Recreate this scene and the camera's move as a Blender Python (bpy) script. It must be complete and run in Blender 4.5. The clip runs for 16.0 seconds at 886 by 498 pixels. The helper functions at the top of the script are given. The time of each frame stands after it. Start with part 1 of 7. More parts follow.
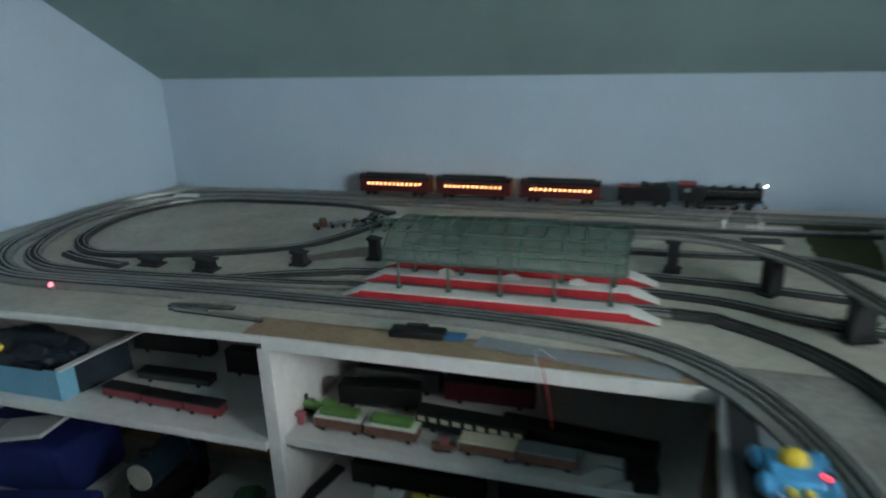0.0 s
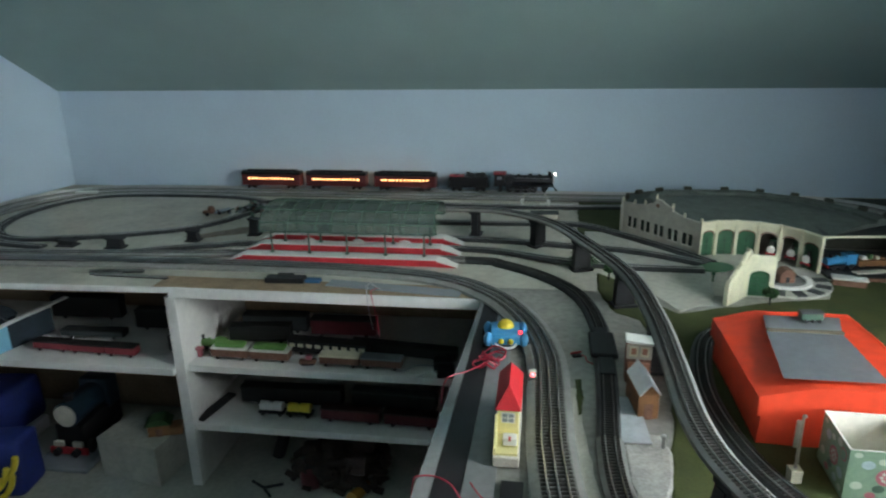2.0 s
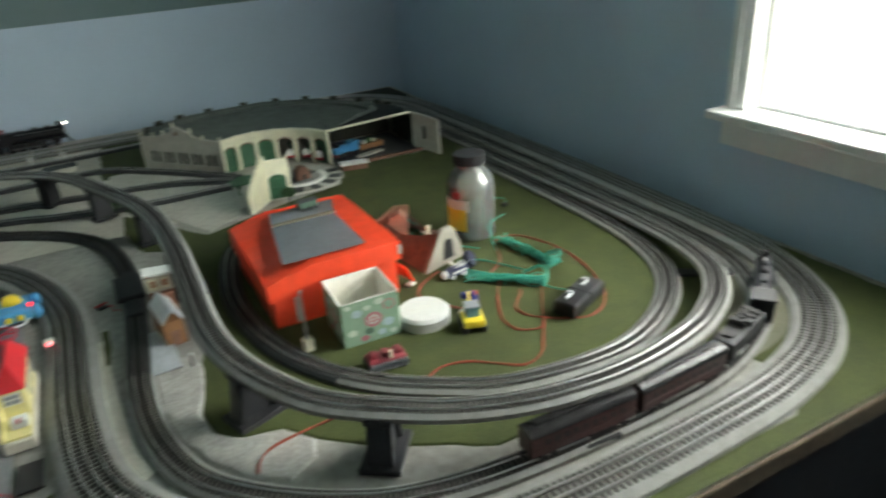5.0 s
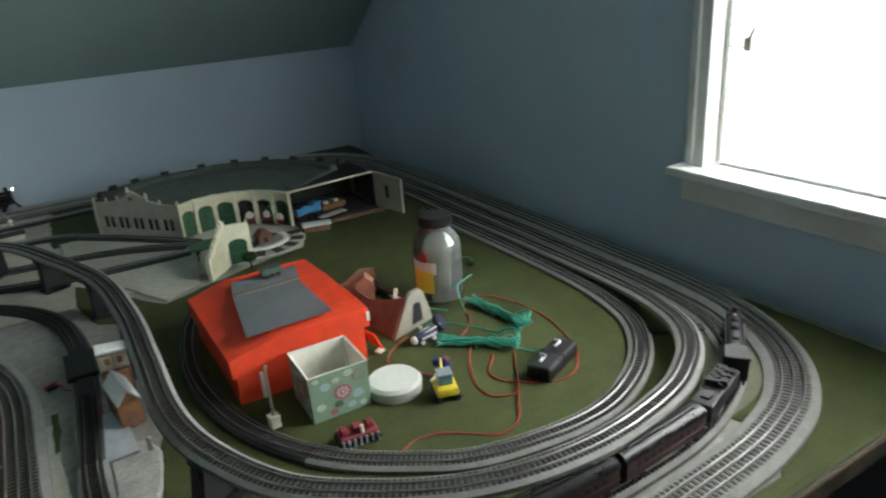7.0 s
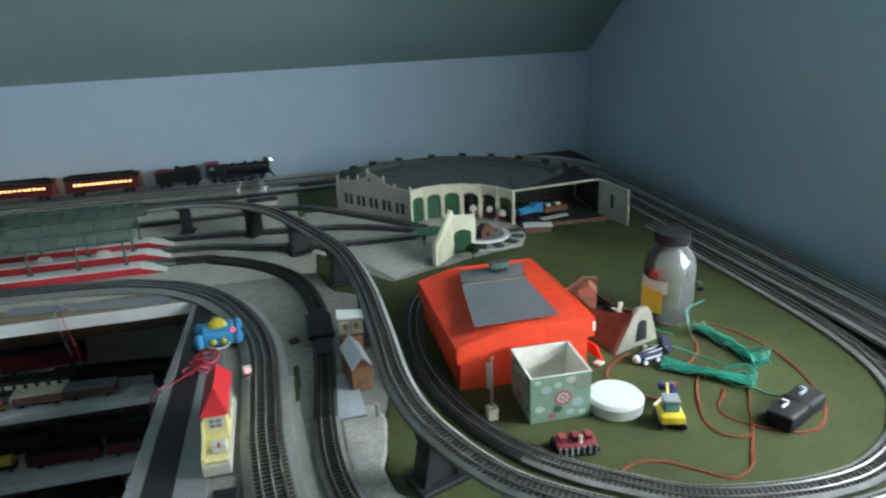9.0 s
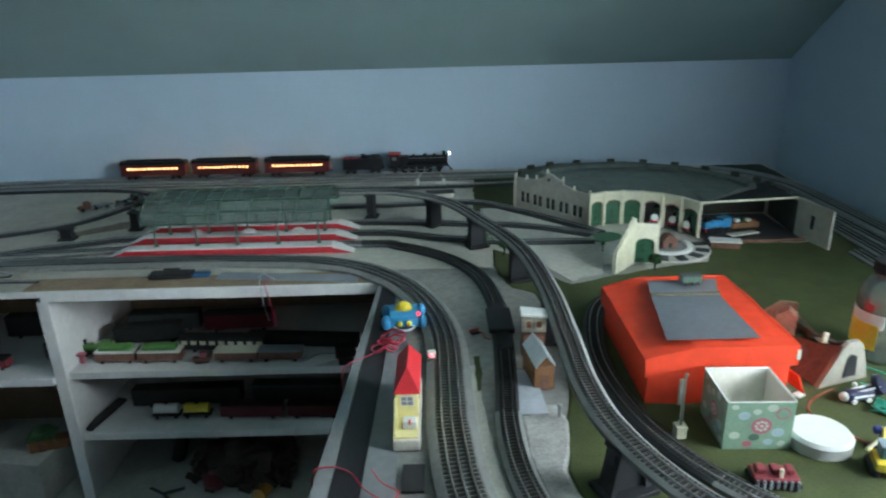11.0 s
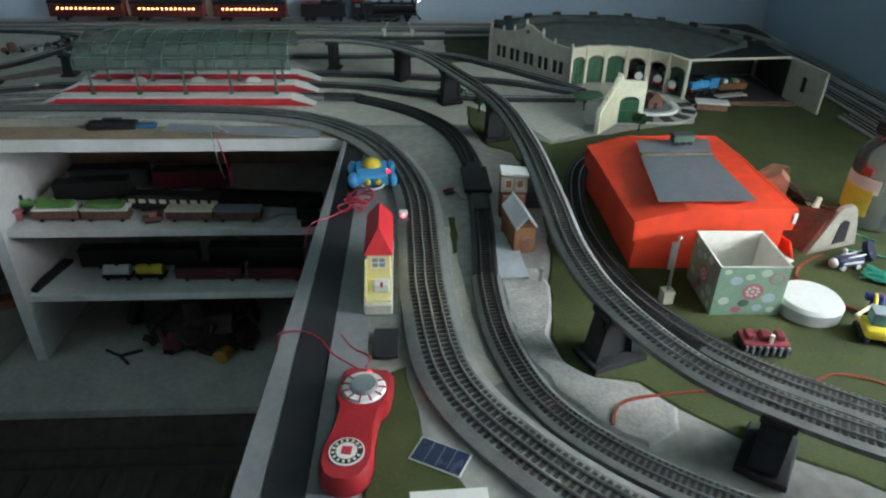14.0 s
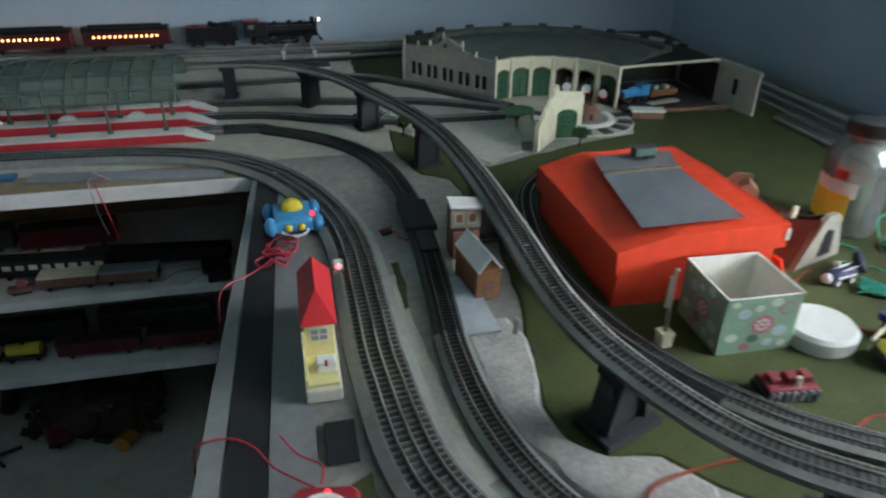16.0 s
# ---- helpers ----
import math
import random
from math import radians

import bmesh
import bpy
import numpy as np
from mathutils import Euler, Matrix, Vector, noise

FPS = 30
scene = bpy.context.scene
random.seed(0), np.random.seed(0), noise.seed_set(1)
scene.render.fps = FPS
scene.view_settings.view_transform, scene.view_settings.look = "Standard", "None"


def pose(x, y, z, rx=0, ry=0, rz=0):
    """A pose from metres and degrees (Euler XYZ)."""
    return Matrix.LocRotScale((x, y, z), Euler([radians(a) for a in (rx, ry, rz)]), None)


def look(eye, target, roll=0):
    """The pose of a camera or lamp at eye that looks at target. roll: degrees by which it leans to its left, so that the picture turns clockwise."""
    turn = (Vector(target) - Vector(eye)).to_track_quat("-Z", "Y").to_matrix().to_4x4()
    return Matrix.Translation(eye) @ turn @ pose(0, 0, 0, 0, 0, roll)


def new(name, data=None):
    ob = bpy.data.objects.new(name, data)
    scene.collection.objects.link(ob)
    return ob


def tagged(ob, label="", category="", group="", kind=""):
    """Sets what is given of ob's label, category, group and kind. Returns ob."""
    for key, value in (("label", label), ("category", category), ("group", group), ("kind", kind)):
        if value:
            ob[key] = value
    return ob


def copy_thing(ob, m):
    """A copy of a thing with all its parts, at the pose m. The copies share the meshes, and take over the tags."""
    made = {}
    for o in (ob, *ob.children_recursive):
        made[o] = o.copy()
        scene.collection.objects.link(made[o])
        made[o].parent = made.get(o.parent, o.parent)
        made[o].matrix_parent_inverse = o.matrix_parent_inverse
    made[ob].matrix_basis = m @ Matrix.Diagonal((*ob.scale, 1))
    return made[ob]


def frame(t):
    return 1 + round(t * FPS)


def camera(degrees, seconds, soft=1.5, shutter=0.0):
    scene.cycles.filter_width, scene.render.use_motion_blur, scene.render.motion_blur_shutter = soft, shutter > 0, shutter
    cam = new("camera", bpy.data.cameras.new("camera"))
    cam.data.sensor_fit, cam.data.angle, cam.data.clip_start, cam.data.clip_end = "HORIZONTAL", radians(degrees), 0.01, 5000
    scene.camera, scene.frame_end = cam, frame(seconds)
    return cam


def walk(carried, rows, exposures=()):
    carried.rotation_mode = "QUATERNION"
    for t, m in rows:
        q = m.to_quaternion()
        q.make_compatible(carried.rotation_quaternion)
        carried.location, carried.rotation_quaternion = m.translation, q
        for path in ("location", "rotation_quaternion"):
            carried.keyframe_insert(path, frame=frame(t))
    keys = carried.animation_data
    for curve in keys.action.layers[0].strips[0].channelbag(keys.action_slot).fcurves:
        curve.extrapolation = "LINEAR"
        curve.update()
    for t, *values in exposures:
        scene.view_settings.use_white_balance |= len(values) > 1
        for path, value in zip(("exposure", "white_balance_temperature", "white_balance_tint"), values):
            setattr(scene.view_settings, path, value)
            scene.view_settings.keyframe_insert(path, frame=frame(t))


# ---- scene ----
cam = camera(66.4, 16.0, soft=2.1, shutter=0.6)
PATH = [
    (0, (-0.110, 0.606, 1.347), (-0.694, 2.415, 0.718), -1.95),
    (0.5, (0.123, 0.231, 1.341), (-0.473, 2.072, 0.835), -1.64),
    (1, (0.166, 0.024, 1.438), (-0.299, 1.884, 0.869), -1.9),
    (1.5, (0.162, 0.038, 1.438), (-0.206, 1.907, 0.828), -1.4),
    (2, (0.168, 0.042, 1.437), (-0.109, 1.921, 0.808), -1.0),
    (2.5, (0.167, 0.044, 1.43), (-0.007, 1.925, 0.773), -0.8),
    (3, (0.199, 0.031, 1.423), (0.157, 1.897, 0.703), -2.0),
    (3.5, (0.236, 0.013, 1.427), (0.402, 1.846, 0.646), -2.4),
    (4, (0.274, 0.007, 1.422), (0.64, 1.79, 0.595), -3.0),
    (4.5, (0.318, 0.003, 1.418), (0.867, 1.719, 0.552), -4.1),
    (5, (0.365, -0.017, 1.411), (1.154, 1.604, 0.543), -4.4),
    (5.2, (0.377, -0.023, 1.414), (1.266, 1.548, 0.552), -4.1),
    (6.2, (0.374, 0.001, 1.424), (1.392, 1.527, 0.624), -4.30),
    (7.3, (0.361, 0.032, 1.428), (1.217, 1.687, 0.703), -4.4),
    (7.5, (0.352, 0.042, 1.428), (1.151, 1.726, 0.704), -4.3),
    (8, (0.329, 0.055, 1.427), (0.974, 1.806, 0.708), -3.8),
    (8.5, (0.309, 0.062, 1.427), (0.842, 1.854, 0.716), -3.2),
    (9, (0.288, 0.062, 1.428), (0.711, 1.887, 0.729), -2.4),
    (11.5, (0.181, 0.065, 1.433), (0.071, 1.941, 0.747), -1.6),
    (12, (0.171, 0.068, 1.427), (-0.064, 1.931, 0.737), -1.9),
    (12.5, (0.153, 0.066, 1.428), (-0.199, 1.907, 0.731), -2.0),
    (13, (0.153, 0.121, 1.401), (-0.223, 1.955, 0.698), -1.31),
    (13.5, (0.176, 0.159, 1.362), (0.168, 1.939, 0.450), 0.08),
    (14, (0.168, 0.159, 1.363), (0.279, 1.866, 0.328), 1.12),
    (14.5, (0.170, 0.163, 1.363), (0.346, 1.864, 0.326), 1.28),
    (15, (0.171, 0.169, 1.367), (0.501, 1.890, 0.402), 2.28),
    (15.5, (0.139, 0.236, 1.336), (0.565, 1.952, 0.401), 2.19),
    (16, (0.125, 0.367, 1.298), (0.507, 2.068, 0.318), 0.56),
]
walk(cam, [(t, look(eye, target, roll)) for t, eye, target, roll in PATH], [(0, -0.3, 6550, 10), (1.0, -0.13, 6650, 10), (1.5, -0.13, 6700, 10), (2.5, -0.13, 6850, 10), (4, -0.25, 7250, 10), (5, -0.28, 7350, 10), (7.5, -0.78, 6950, 12), (8, -0.43, 6800, 12), (8.5, -0.2, 6650, 11), (9, -0.16, 6350, 10), (11.5, -0.09, 6150, 8), (12.5, -0.1, 6100, 8), (13.5, -0.17, 6300, 10), (14, -0.24, 6500, 12), (15, -0.34, 6550, 13), (16, -0.52, 6500, 14)])

# ---- light ----
EXPOSURE = 0.0
scene.view_settings.exposure = EXPOSURE

world = bpy.data.worlds.new("sky")
scene.world = world
world.use_nodes = True
wn = world.node_tree.nodes
sky = wn.new("ShaderNodeTexSky")
sky.sky_type, sky.sun_disc = "NISHITA", False
sky.sun_elevation, sky.sun_rotation = radians(35), radians(90)
world.node_tree.links.new(sky.outputs[0], wn["Background"].inputs[0])
wn["Background"].inputs[1].default_value = 0.12

# daylight that comes in through the side window
day = bpy.data.lights.new("window_daylight", "AREA")
day.shape, day.size, day.size_y, day.energy, day.color = "RECTANGLE", 1.0, 0.95, 34.5, (0.84, 0.96, 1.0)
new("window_daylight", day).matrix_world = look((1.99, 0.59, 1.43), (0.62, 1.85, 1.22))
# an added fill lamp behind the camera; no window is built there
day2 = bpy.data.lights.new("rear_fill", "AREA")
day2.shape, day2.size, day2.size_y, day2.energy, day2.color = "RECTANGLE", 0.8, 0.9, 3.8, (0.95, 0.97, 1.0)
new("rear_fill", day2).matrix_world = look((1.42, -1.5, 1.6), (0.65, 3.0, 0.95))

# ---- materials ----


def material(name, color, rough=0.6, metal=0.0, vary=0.18, scale=30.0, bump=0.15, second=None, fine=6.0, coat=0.0):
    m = bpy.data.materials.new(name)
    m.use_nodes = True
    n, l = m.node_tree.nodes, m.node_tree.links
    b = n["Principled BSDF"]
    b.inputs["Roughness"].default_value, b.inputs["Metallic"].default_value = rough, metal
    b.inputs["Coat Weight"].default_value = coat
    at = n.new("ShaderNodeTexCoord")
    big, small = n.new("ShaderNodeTexNoise"), n.new("ShaderNodeTexNoise")
    big.inputs["Scale"].default_value, small.inputs["Scale"].default_value = scale, scale * fine
    big.inputs["Detail"].default_value, small.inputs["Detail"].default_value = 5, 3
    for t in (big, small):
        l.new(at.outputs["Object"], t.inputs["Vector"])
    add = n.new("ShaderNodeMath")
    add.operation = "MULTIPLY_ADD"
    l.new(small.outputs["Fac"], add.inputs[0])
    add.inputs[1].default_value = 0.45
    half = n.new("ShaderNodeMath")
    half.operation = "MULTIPLY"
    half.inputs[1].default_value = 0.55
    l.new(big.outputs["Fac"], half.inputs[0])
    l.new(half.outputs[0], add.inputs[2])
    ramp = n.new("ShaderNodeValToRGB")
    low = second or tuple(c * (1 - vary) for c in color)
    high = color if second else tuple(min(1, c * (1 + vary)) for c in color)
    ramp.color_ramp.elements[0].position, ramp.color_ramp.elements[0].color = 0.36, (*low, 1)
    ramp.color_ramp.elements[1].position, ramp.color_ramp.elements[1].color = 0.64, (*high, 1)
    l.new(add.outputs[0], ramp.inputs["Fac"])
    l.new(ramp.outputs["Color"], b.inputs["Base Color"])
    if bump:
        bp = n.new("ShaderNodeBump")
        bp.inputs["Strength"].default_value, bp.inputs["Distance"].default_value = bump, 0.002
        l.new(add.outputs[0], bp.inputs["Height"])
        l.new(bp.outputs["Normal"], b.inputs["Normal"])
    rr = n.new("ShaderNodeMapRange")
    rr.inputs["To Min"].default_value, rr.inputs["To Max"].default_value = max(0.05, rough - 0.1), min(1, rough + 0.1)
    l.new(big.outputs["Fac"], rr.inputs["Value"])
    l.new(rr.outputs["Result"], b.inputs["Roughness"])
    return m


def glowing(name, color, strength):
    m = bpy.data.materials.new(name)
    m.use_nodes = True
    b = m.node_tree.nodes["Principled BSDF"]
    b.inputs["Base Color"].default_value = (*color, 1)
    b.inputs["Emission Color"].default_value = (*color, 1)
    b.inputs["Emission Strength"].default_value = strength
    return m


def clear(name, color, rough=0.05, ior=1.3, alpha=1.0):
    m = bpy.data.materials.new(name)
    m.use_nodes = True
    b = m.node_tree.nodes["Principled BSDF"]
    b.inputs["Base Color"].default_value = (*color, 1)
    b.inputs["Transmission Weight"].default_value = 1.0
    b.inputs["Roughness"].default_value, b.inputs["IOR"].default_value, b.inputs["Alpha"].default_value = rough, ior, alpha
    return m


M_WALL = material("blue_wall_paint", (0.51, 0.625, 0.73), 0.75, vary=0.05, scale=3, bump=0.06, fine=60)
M_CEIL = material("ceiling_paint", (0.285, 0.395, 0.385), 0.9, vary=0.06, scale=4, bump=0.12, fine=60)
M_CARPET = material("brown_carpet", (0.05, 0.038, 0.028), 0.95, vary=0.35, scale=25, bump=0.5)
M_TRIM = material("white_trim_paint", (0.78, 0.78, 0.75), 0.45, vary=0.05, scale=12, bump=0.08)
M_SHELF = material("white_shelf_melamine", (0.74, 0.72, 0.69), 0.5, vary=0.08, scale=9, bump=0.05)
M_PLY = material("grey_beige_plywood", (0.49, 0.465, 0.395), 0.85, vary=0.14, scale=7, bump=0.15)
M_GREYTOP = material("grey_painted_board", (0.36, 0.35, 0.315), 0.85, scale=6, bump=0.25, second=(0.22, 0.213, 0.195), fine=10)
M_DUSTY = material("dusty_ground_paper", (0.175, 0.17, 0.125), 0.95, scale=14, bump=0.3, second=(0.125, 0.13, 0.08), fine=12)
M_BROWNEDGE = material("bare_fibreboard", (0.30, 0.215, 0.135), 0.85, vary=0.18, scale=14, bump=0.15)
M_GRASS = material("green_grass_mat", (0.065, 0.081, 0.020), 0.95, scale=16, bump=0.6, second=(0.037, 0.048, 0.011), fine=14)
M_GRAVEL = material("pale_gravel_sheet", (0.47, 0.455, 0.42), 0.95, scale=18, bump=0.9, second=(0.28, 0.27, 0.25), fine=9)
M_YARD = material("pale_yard_sheet", (0.46, 0.445, 0.39), 0.9, vary=0.15, scale=9, bump=0.3)
M_BED = material("grey_plastic_roadbed", (0.245, 0.243, 0.228), 0.85, vary=0.22, scale=60, bump=0.35)
M_BEDLIGHT = material("light_grey_roadbed_slope", (0.26, 0.258, 0.242), 0.85, vary=0.15, scale=60, bump=0.3)
M_BEDDARK = material("black_plastic_roadbed", (0.042, 0.043, 0.045), 0.5, vary=0.25, scale=60, bump=0.3)
M_TIE = material("dark_plastic_ties", (0.022, 0.019, 0.017), 0.7, vary=0.3, scale=50, bump=0.2)
M_TIEBROWN = material("brown_plastic_ties", (0.045, 0.04, 0.035), 0.6, vary=0.3, scale=50, bump=0.2)
M_PLANKGREY = material("mid_grey_board_paint", (0.22, 0.225, 0.23), 0.6, vary=0.12, scale=12, bump=0.08)
M_RAIL = material("nickel_rail", (0.54, 0.535, 0.52), 0.34, metal=1.0, vary=0.06, scale=40, bump=0.0)
M_PIER = material("charcoal_pier_plastic", (0.014, 0.0145, 0.017), 0.65, vary=0.3, scale=30, bump=0.2)
M_BLACK = material("black_plastic", (0.014, 0.014, 0.016), 0.55, vary=0.3, scale=40, bump=0.1)
M_LOCO = material("black_enamel", (0.012, 0.012, 0.014), 0.45, vary=0.3, scale=60, bump=0.06)
M_STEEL = material("bare_steel", (0.55, 0.55, 0.54), 0.3, metal=1.0, vary=0.15, scale=40, bump=0.05)
M_MAROON = material("maroon_coach_paint", (0.042, 0.012, 0.012), 0.34, vary=0.25, scale=50, bump=0.06)
M_COACHROOF = material("dark_coach_roof", (0.020, 0.019, 0.020), 0.22, vary=0.3, scale=50, bump=0.06)
M_RED = material("red_plastic", (0.33, 0.016, 0.022), 0.38, vary=0.12, scale=30, bump=0.05)
M_REDMATT = material("red_painted_edge", (0.50, 0.03, 0.04), 0.6, vary=0.15, scale=30, bump=0.08)
M_CREAM = material("cream_model_wall", (0.72, 0.68, 0.51), 0.7, vary=0.12, scale=25, bump=0.15)
M_STONE = material("stone_model_wall", (0.60, 0.565, 0.48), 0.8, scale=35, bump=0.35, second=(0.45, 0.42, 0.355))
M_GREEN = material("green_door_paint", (0.032, 0.115, 0.058), 0.5, vary=0.2, scale=40, bump=0.1)
M_CANOPY = material("green_canopy_plastic", (0.070, 0.135, 0.098), 0.4, vary=0.15, scale=30, bump=0.05)
M_SLATE = material("dark_slate_roof", (0.05, 0.06, 0.062), 0.75, vary=0.25, scale=30, bump=0.3)
M_ORANGE = material("orange_cardboard", (0.86, 0.066, 0.022), 0.55, vary=0.10, scale=14, bump=0.45, fine=3)
M_GREYCARD = material("blue_grey_card", (0.25, 0.275, 0.30), 0.8, vary=0.08, scale=12, bump=0.06)
M_WHITE = material("white_plastic", (0.70, 0.70, 0.67), 0.5, vary=0.06, scale=20, bump=0.03)
M_WHITECARD = material("white_card", (0.74, 0.73, 0.69), 0.8, vary=0.06, scale=20, bump=0.05)
M_LINING = material("pale_card_lining", (0.80, 0.77, 0.69), 0.85, vary=0.08, scale=18, bump=0.05)
M_FOLD = material("brown_tape", (0.17, 0.145, 0.10), 0.7, vary=0.15, scale=20, bump=0.05)
M_TISSUE = material("green_printed_card", (0.25, 0.38, 0.265), 0.6, scale=22, bump=0.05, second=(0.185, 0.30, 0.215))
M_PINK = material("dusky_pink_print", (0.42, 0.13, 0.16), 0.6, vary=0.1, scale=30, bump=0)
M_PALEPRINT = material("pale_print", (0.48, 0.55, 0.46), 0.6, vary=0.1, scale=30, bump=0)
M_BLUEPRINT = material("pale_blue_print", (0.36, 0.47, 0.52), 0.6, vary=0.1, scale=30, bump=0)
M_YELLOW = material("yellow_plastic", (0.80, 0.60, 0.05), 0.4, vary=0.1, scale=30, bump=0.04)
M_YELLOWWALL = material("pale_yellow_wall", (0.72, 0.65, 0.30), 0.55, vary=0.08, scale=30, bump=0.05)
M_BLUE = material("bright_blue_plastic", (0.06, 0.30, 0.56), 0.35, vary=0.12, scale=30, bump=0.04)
M_NAVY = material("royal_blue_fabric", (0.010, 0.022, 0.15), 0.7, vary=0.25, scale=20, bump=0.2)
M_SKYBLUE = material("sky_blue_card", (0.17, 0.40, 0.54), 0.65, vary=0.08, scale=15, bump=0.05)
M_PURPLE = material("dark_blue_plastic", (0.020, 0.022, 0.075), 0.4, vary=0.2, scale=40, bump=0.04)
M_TEAL = material("teal_glass_plastic", (0.12, 0.26, 0.30), 0.3, vary=0.1, scale=30, bump=0.03)
M_WOOD = material("brown_model_wood", (0.26, 0.12, 0.05), 0.75, vary=0.25, scale=40, bump=0.3)
M_BRICK = material("brown_brick_model", (0.21, 0.105, 0.072), 0.85, vary=0.3, scale=45, bump=0.5)
M_PEACH = material("terracotta_model_wall", (0.45, 0.21, 0.14), 0.85, vary=0.2, scale=40, bump=0.3)
M_SILVER = material("silver_model_roof", (0.74, 0.76, 0.78), 0.35, vary=0.1, scale=30, bump=0.08)
M_WIREGREEN = material("green_wire", (0.05, 0.40, 0.30), 0.4, vary=0.1, scale=40, bump=0)
M_WIRERED = material("orange_red_wire", (0.31, 0.06, 0.032), 0.4, vary=0.1, scale=40, bump=0)
M_WIREPINK = material("bright_red_wire", (0.52, 0.03, 0.06), 0.4, vary=0.1, scale=40, bump=0)
M_EARTH = material("brown_earth_mound", (0.09, 0.065, 0.04), 0.95, vary=0.35, scale=20, bump=0.8)
M_LEAF = material("model_tree_leaves", (0.045, 0.11, 0.04), 0.9, vary=0.4, scale=60, bump=0.3)
M_PORTAL = material("bright_cream_plaster", (0.82, 0.79, 0.60), 0.7, vary=0.10, scale=30, bump=0.25)
M_BEDTOP = material("grey_moulded_ballast", (0.165, 0.155, 0.14), 0.85, vary=0.3, scale=90, bump=0.4)
M_ROOFRED = material("bright_red_roof_plastic", (0.55, 0.028, 0.034), 0.4, vary=0.1, scale=30, bump=0.05)
M_SOLAR = material("dark_blue_cell", (0.018, 0.028, 0.065), 0.25, vary=0.2, scale=60, bump=0.02)
M_GABLE = material("weathered_grey_gable", (0.36, 0.335, 0.275), 0.85, scale=40, bump=0.3, second=(0.27, 0.25, 0.205))
M_LOADGREEN = material("leaf_green_plastic", (0.13, 0.29, 0.075), 0.5, vary=0.15, scale=40, bump=0.05)
# wrapping colour, also used to paint shade on the carton's side
M_SMOKEBLUE = material("smoky_blue_wrap_and_shade", (0.016, 0.026, 0.036), 0.35, vary=0.25, scale=14, bump=0.1)
M_CARTRED = material("dull_dark_red_plastic", (0.24, 0.035, 0.045), 0.5, vary=0.2, scale=50, bump=0.08)
M_DARKTEAL = material("dark_teal_enamel", (0.012, 0.030, 0.045), 0.35, vary=0.2, scale=20, bump=0.04)
M_ROOFFAN = material("mossy_slate_fan_roof", (0.12, 0.145, 0.13), 0.8, scale=26, bump=0.4, second=(0.07, 0.086, 0.076), fine=5)
M_SCRAP = material("grimy_brown_black_scrap", (0.030, 0.018, 0.013), 0.8, vary=0.5, scale=20, bump=0.3)
M_NAVYDARK = material("dark_navy_plastic", (0.012, 0.014, 0.038), 0.4, vary=0.2, scale=40, bump=0.05)
M_DEEPRED = material("deep_red_coach_paint", (0.105, 0.014, 0.020), 0.4, vary=0.25, scale=50, bump=0.06)
M_COACHBLACK = material("sooty_black_paint", (0.010, 0.011, 0.011), 0.6, vary=0.4, scale=50, bump=0.15)
M_PALECARD = material("pale_blue_grey_card", (0.42, 0.45, 0.48), 0.7, vary=0.12, scale=18, bump=0.05)
M_RAILDARK = material("blackened_rail", (0.16, 0.16, 0.155), 0.45, metal=1.0, vary=0.15, scale=40, bump=0.0)
M_COTTAGE = material("weathered_brown_brick", (0.165, 0.105, 0.078), 0.9, vary=0.3, scale=45, bump=0.5)
M_JARGLASS = bpy.data.materials.new("clear_jar_plastic")
M_JARGLASS.use_nodes = True
jn, jl = M_JARGLASS.node_tree.nodes, M_JARGLASS.node_tree.links
haze, see, gloss, fres, mix1, mix2 = jn["Principled BSDF"], jn.new("ShaderNodeBsdfTransparent"), jn.new("ShaderNodeBsdfGlossy"), jn.new("ShaderNodeFresnel"), jn.new("ShaderNodeMixShader"), jn.new("ShaderNodeMixShader")
haze.inputs["Base Color"].default_value, haze.inputs["Roughness"].default_value = (0.80, 0.82, 0.79, 1), 0.5
see.inputs["Color"].default_value, gloss.inputs["Roughness"].default_value, fres.inputs["IOR"].default_value = (0.95, 0.97, 0.95, 1), 0.025, 1.6
mix1.inputs["Fac"].default_value = 0.16
jl.new(see.outputs[0], mix1.inputs[1])
jl.new(haze.outputs[0], mix1.inputs[2])
jl.new(fres.outputs[0], mix2.inputs["Fac"])
jl.new(mix1.outputs[0], mix2.inputs[1])
jl.new(gloss.outputs[0], mix2.inputs[2])
jl.new(mix2.outputs[0], jn["Material Output"].inputs["Surface"])
M_PANE = clear("window_glass", (1, 1, 1), 0.0, 1.05)
M_CANOPYGLASS = clear("green_tinted_roof", (0.15, 0.20, 0.175), 0.5, 1.2)
for key, value in (("Transmission Weight", 0.0), ("Alpha", 0.50)):
    M_CANOPYGLASS.node_tree.nodes["Principled BSDF"].inputs[key].default_value = value
# table corner ground and roof vents; doubles as painted shade in the open bay
M_CORNER = material("dark_ground_and_bay_shade", (0.075, 0.080, 0.062), 0.95, scale=12, bump=0.5, second=(0.045, 0.048, 0.036), fine=9)
M_DIRT = material("rusty_dirt_patch", (0.17, 0.115, 0.085), 0.95, scale=24, bump=0.5, second=(0.30, 0.275, 0.235), fine=9)
# redder maroon: the windows' glow on the coach sides is put into it
M_LITMAROON = material("maroon_paint_with_glow", (0.115, 0.020, 0.022), 0.38, vary=0.25, scale=50, bump=0.06)
M_TAGBLUE = material("dull_blue_plastic", (0.030, 0.11, 0.23), 0.5, vary=0.2, scale=40, bump=0.05)
M_CARTONGREY = material("dull_grey_carton", (0.42, 0.41, 0.36), 0.9, vary=0.15, scale=10, bump=0.15)
